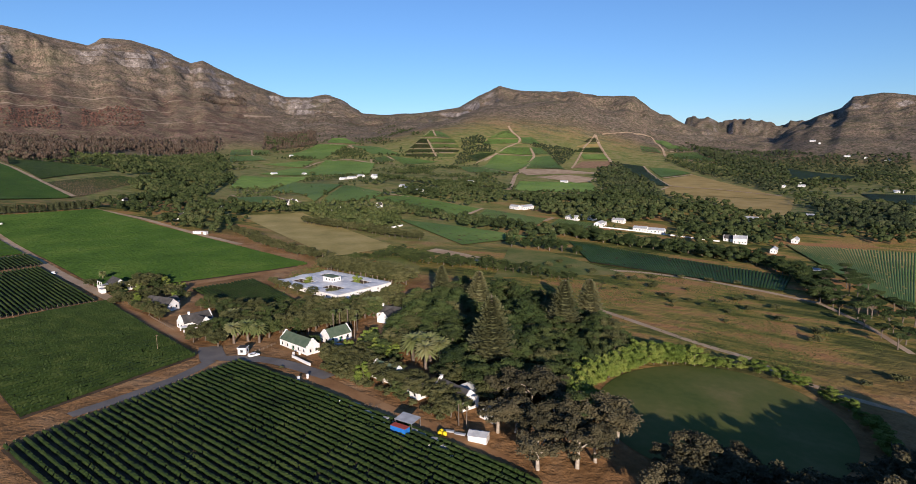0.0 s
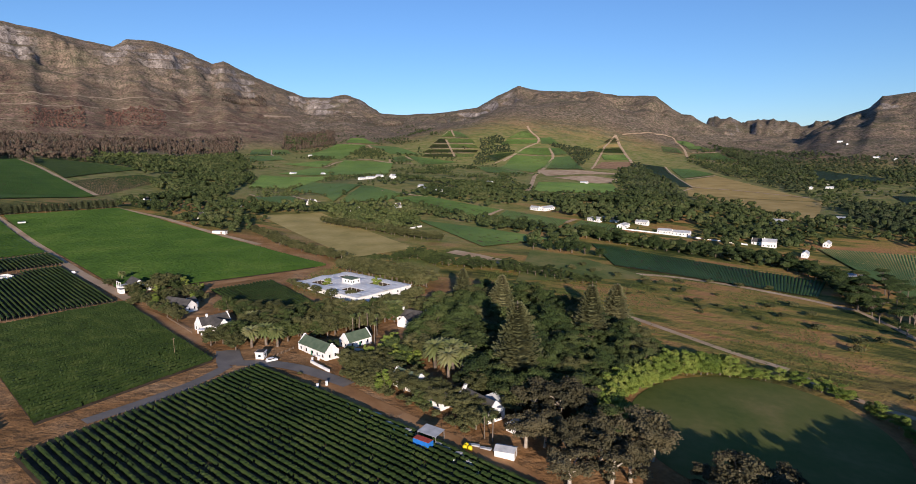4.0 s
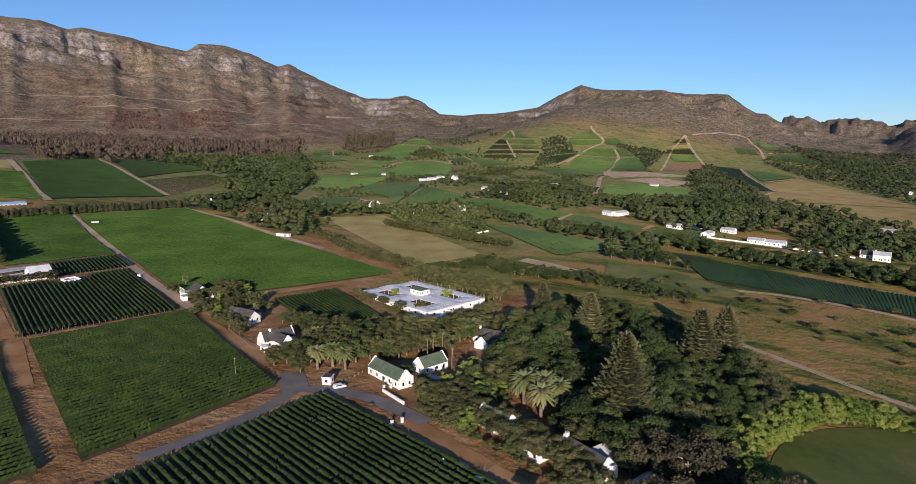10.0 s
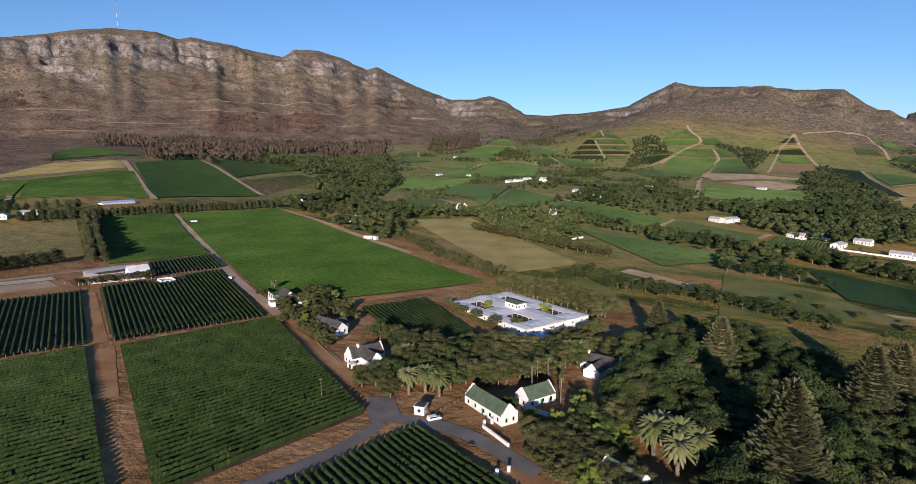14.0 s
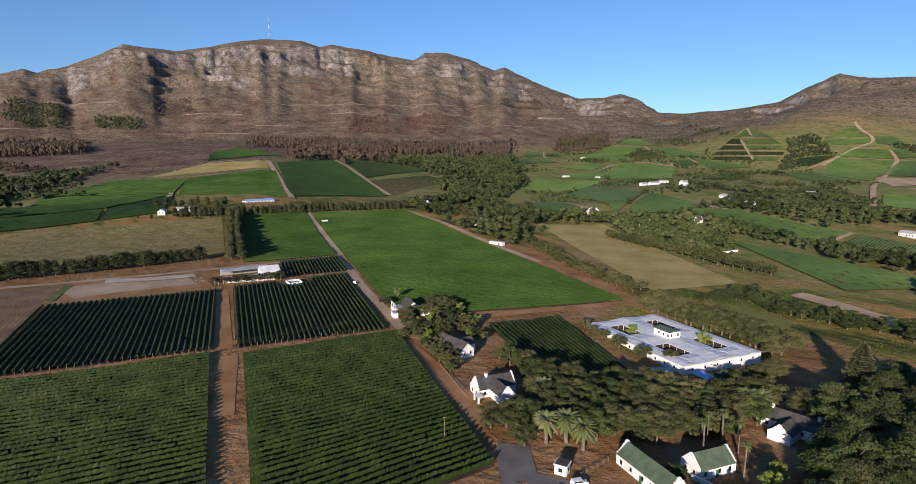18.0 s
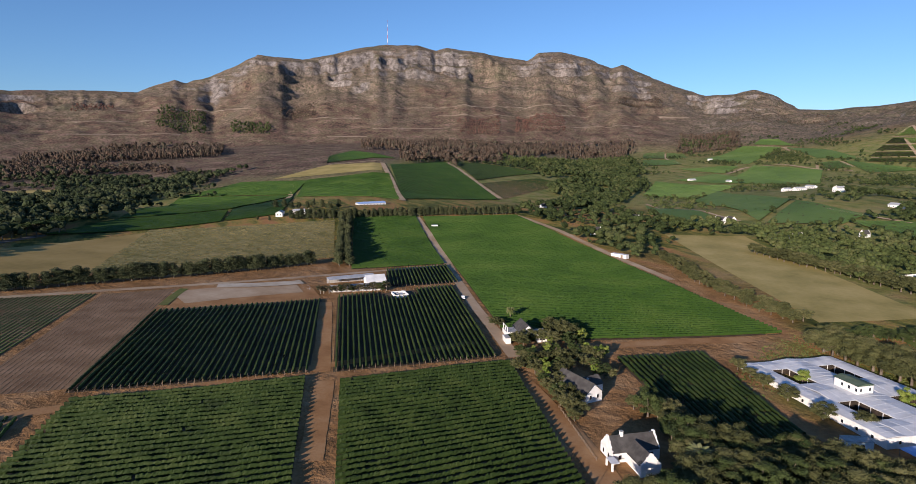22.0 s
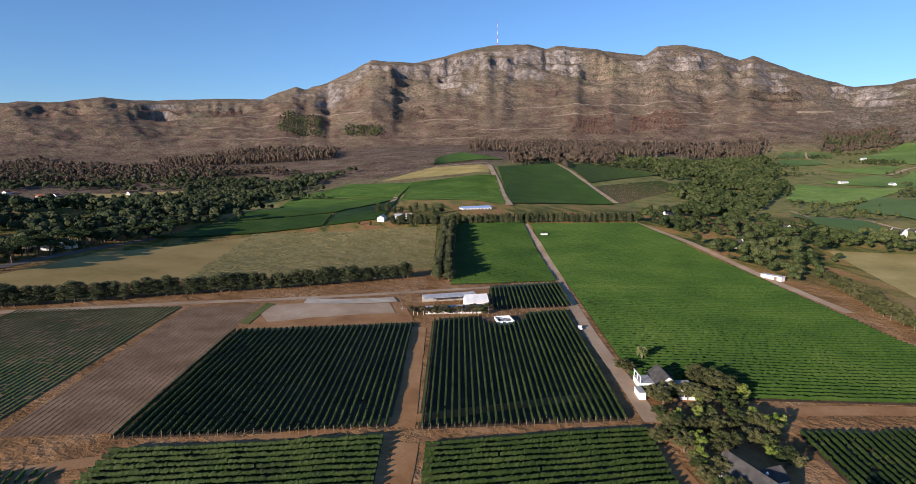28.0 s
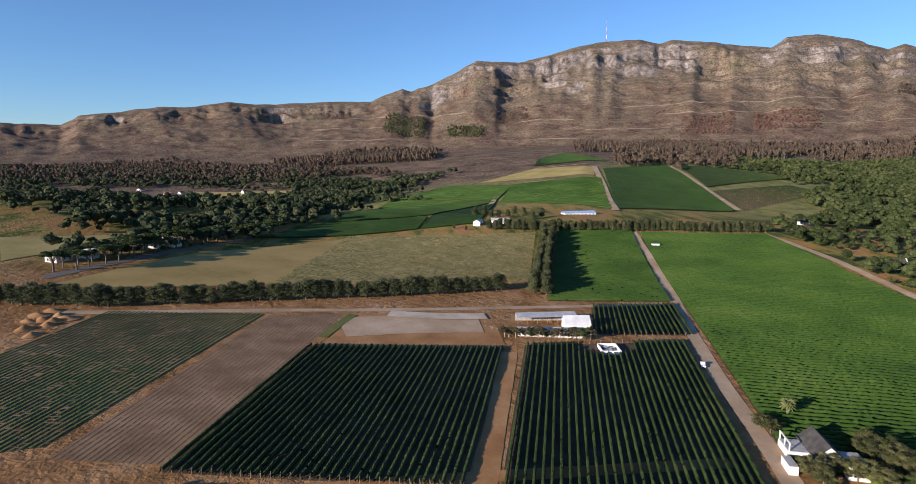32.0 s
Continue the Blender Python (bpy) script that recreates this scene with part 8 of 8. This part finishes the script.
for s in (-0.7, 0.45):
    part("headlight", box(2.3, 2.37, s, s + 0.28, 0.68, 0.82), STEEL, car)
van = thing("pickup_truck", -151.5, 434.0, 118, "small white pickup truck on the gravel track", "car")
part("body", prism([(-2.4, 0.4), (-2.4, 0.95), (-0.2, 0.95), (0.0, 1.6), (1.1, 1.6), (1.6, 1.05), (2.4, 0.95), (2.4, 0.4)], 1.7, "y", -0.85), CAR_WHITE, van)
for px in (-1.5, 1.5):
    for s in (-0.9, 0.7):
        wv, wq = tube_np([(px, s, 0.33), (px, s + 0.2, 0.33)], [0.33, 0.33], 10)
        child("wheel", np_mesh("wheel", wv, wq, RUBBER, True), van)

# lamp post, poles and fences
lamp = thing("lamp_post", -65.0, 338.5, 0, "grey lamp post with a white globe", "lamp post")
lathe("pole", [(0.09, -0.3), (0.08, 2.0), (0.06, 5.2)], STEEL, lamp, 8)
lathe("globe", [(0.0, 5.2), (0.3, 5.35), (0.42, 5.65), (0.3, 5.95), (0.0, 6.1)], PLASTER, lamp, 10, "white glass globe")
for x, y, tall in ((-56.0, 261.0, 8.0), (-42.0, 276.0, 7.0), (30.0, 300.0, 7.0)):
    pl = thing("utility_pole", x, y, 30, "thin grey wooden utility pole", "pole", "utility poles")
    lathe("shaft", [(0.12, -0.5), (0.10, tall * 0.5), (0.07, tall)], WOOD, pl, 6)
    part("crossarm", box(-0.7, 0.7, -0.05, 0.05, tall - 0.5, tall - 0.38), WOOD, pl)


def fence(ax, ay, bx, by, label):
    d = math.hypot(bx - ax, by - ay)
    n = int(d / 2.4)
    root = tagged(new("post_and_rail_fence"), label, "fence")
    rot = math.degrees(math.atan2(by - ay, bx - ax))
    for i in range(n + 1):
        x, y = ax + (bx - ax) * i / n, ay + (by - ay) * i / n
        p = part("post", box(-0.07, 0.07, -0.07, 0.07, -0.4, 1.2), WOOD, root)
        p.matrix_basis = pose(x, y, ground_z(x, y), 0, 0, rot)
        if i < n:
            for h in (0.5, 1.0):
                r = part("rail", box(0.05, d / n - 0.05, -0.03, 0.03, h - 0.05, h + 0.05), WOOD, root)
                r.matrix_basis = pose(x, y, ground_z(x, y), 0, 0, rot)


fence(-72.0, 322.0, -55.0, 293.0, "brown timber post and rail fence beside the dirt road")
fence(-8.0, 262.0, -16.0, 252.0, "brown timber post and rail fence near the gatehouse")

# end posts and struts of the vine rows along the track
posts = tagged(new("vine_end_posts"), "weathered timber end posts of the vine rows", "posts", kind="stuff")
V, Q, n = [], [], 0
for key, edge in (("B3", (3, 2)), ("B5", (3, 2)), ("B3", (0, 1)), ("B5", (0, 1)), ("B4", (3, 2)), ("B1", (0, 1))):
    a, b = np.array(PLAN[key][edge[0]]), np.array(PLAN[key][edge[1]])
    o = np.array(PLAN[key][(edge[0] + 3) % 4 if edge[0] == 3 else 3]) - np.array(PLAN[key][edge[0]])
    m = max(2, int(np.linalg.norm(b - a) / 2.5))
    for i in range(m):
        c = a + (b - a) * (i + 0.5) / m
        z = ground_z(*c)
        out = (c - np.array(PLAN[key]).mean(0))
        out /= np.linalg.norm(out)
        v, q = tube_np([(c[0], c[1], z - 0.2), (c[0] - out[0] * 0.3, c[1] - out[1] * 0.3, z + 1.9)], [0.07, 0.06], 4)
        V.append(v), Q.append(q + n)
        n += len(v)
        v, q = tube_np([(c[0] + out[0] * 1.8, c[1] + out[1] * 1.8, z - 0.1), (c[0] - out[0] * 0.3, c[1] - out[1] * 0.3, z + 1.6)], [0.035, 0.035], 4)
        V.append(v), Q.append(q + n)
        n += len(v)
child("posts", np_mesh("posts", np.concatenate(V), np.concatenate(Q), WOOD), posts)

# radio mast on the summit
MA = radians(28.6)
mx0, my0 = CX - math.sin(MA) * 3006, CY + math.cos(MA) * 3006
mast = tagged(new("radio_mast"), "tall thin red and white lattice mast on the summit", "mast")
mast.matrix_basis = pose(mx0, my0, ground_z(mx0, my0) - 4)
for k in range(7):
    w = 1.5 - 0.14 * k
    part("mast_section", box(-w / 2, w / 2, -w / 2, w / 2, k * 18.0, k * 18.0 + 18), (RED_PAINT, PLASTER)[k % 2], mast)

# rubble: pale heaps in the dirt yard and behind the cellar
def rubble(name, cx, cy, rx, ry, count, size, label, seed):
    rng = np.random.default_rng(seed)
    a, r = rng.uniform(0, 6.28, count), np.sqrt(rng.random(count))
    x, y = cx + np.cos(a) * r * rx, cy + np.sin(a) * r * ry
    z = land(x, y)
    s = size * rng.uniform(0.4, 1.5, count)
    corner = np.array([(-1, -1, 0), (1, -1, 0), (1, 1, 0), (-1, 1, 0), (-0.6, -0.7, 1), (0.7, -0.5, 0.8), (0.5, 0.7, 1), (-0.7, 0.5, 0.7)], float)
    jit = corner[None] * rng.uniform(0.7, 1.3, (count, 8, 3))
    v = jit * s[:, None, None] + np.stack([x, y, z], -1)[:, None]
    f = np.array([(0, 1, 5, 4), (1, 2, 6, 5), (2, 3, 7, 6), (3, 0, 4, 7), (4, 5, 6, 7)])
    q = (f[None] + 8 * np.arange(count)[:, None, None]).reshape(-1, 4)
    root = tagged(new(name), label, "rubble", kind="stuff")
    child("stones", np_mesh("stones", v.reshape(-1, 3), q, RUBBLE), root)


rubble("rubble_heap", 52.0, 346.0, 9, 6, 260, 0.5, "grey broken rubble behind the cellar", 3)
rubble("rubble_heap", -250.0, 412.0, 12, 6, 60, 0.14, "pale chalky rubble in the dirt yard", 4)


def earth_mound(x, y, wide, tall, seed):
    # a heap of loose earth with an uneven skirt
    rng = np.random.default_rng(seed)
    a, k = np.meshgrid(np.linspace(0, 2 * np.pi, 15), np.linspace(0, 1, 6), indexing="ij")
    edge = 1 + 0.35 * (fbm(np.cos(a) * 1.7 + seed, np.sin(a) * 1.7, 3) - 0.5)
    px, py = np.cos(a) * k * wide * edge * 1.35, np.sin(a) * k * wide * edge
    z = tall * (1 - smooth01(k)) * (0.8 + 0.4 * fbm(px / 1.5 + seed, py / 1.5, 3)) - 0.15 * k
    ob = sheet("earth_mound", px, py, z, SOIL_RED)
    ob.matrix_basis = pose(x, y, ground_z(x, y), 0, 0, float(rng.uniform(0, 360)))
    return tagged(ob, "heap of loose reddish earth on the dirt yard", "earth heap", group="earth heaps")


for k, (x, y) in enumerate([(-373, 255), (-372, 260), (-367, 263), (-380, 260), (-375, 267), (-363, 252), (-384, 266), (-369, 268), (-363, 260), (-354, 253)]):
    earth_mound(x, y, 3.0 + 0.5 * (k % 4), 1.2 + 0.25 * (k % 3), k)
tagged(ribbon('grass_bank', [(-280, 340), (-288, 353), (-295, 364), (-301, 376)], 4.5, MEADOW, 0.25, 3), 'yellow-green grass along the bank of the yard', 'grass', kind='structure')
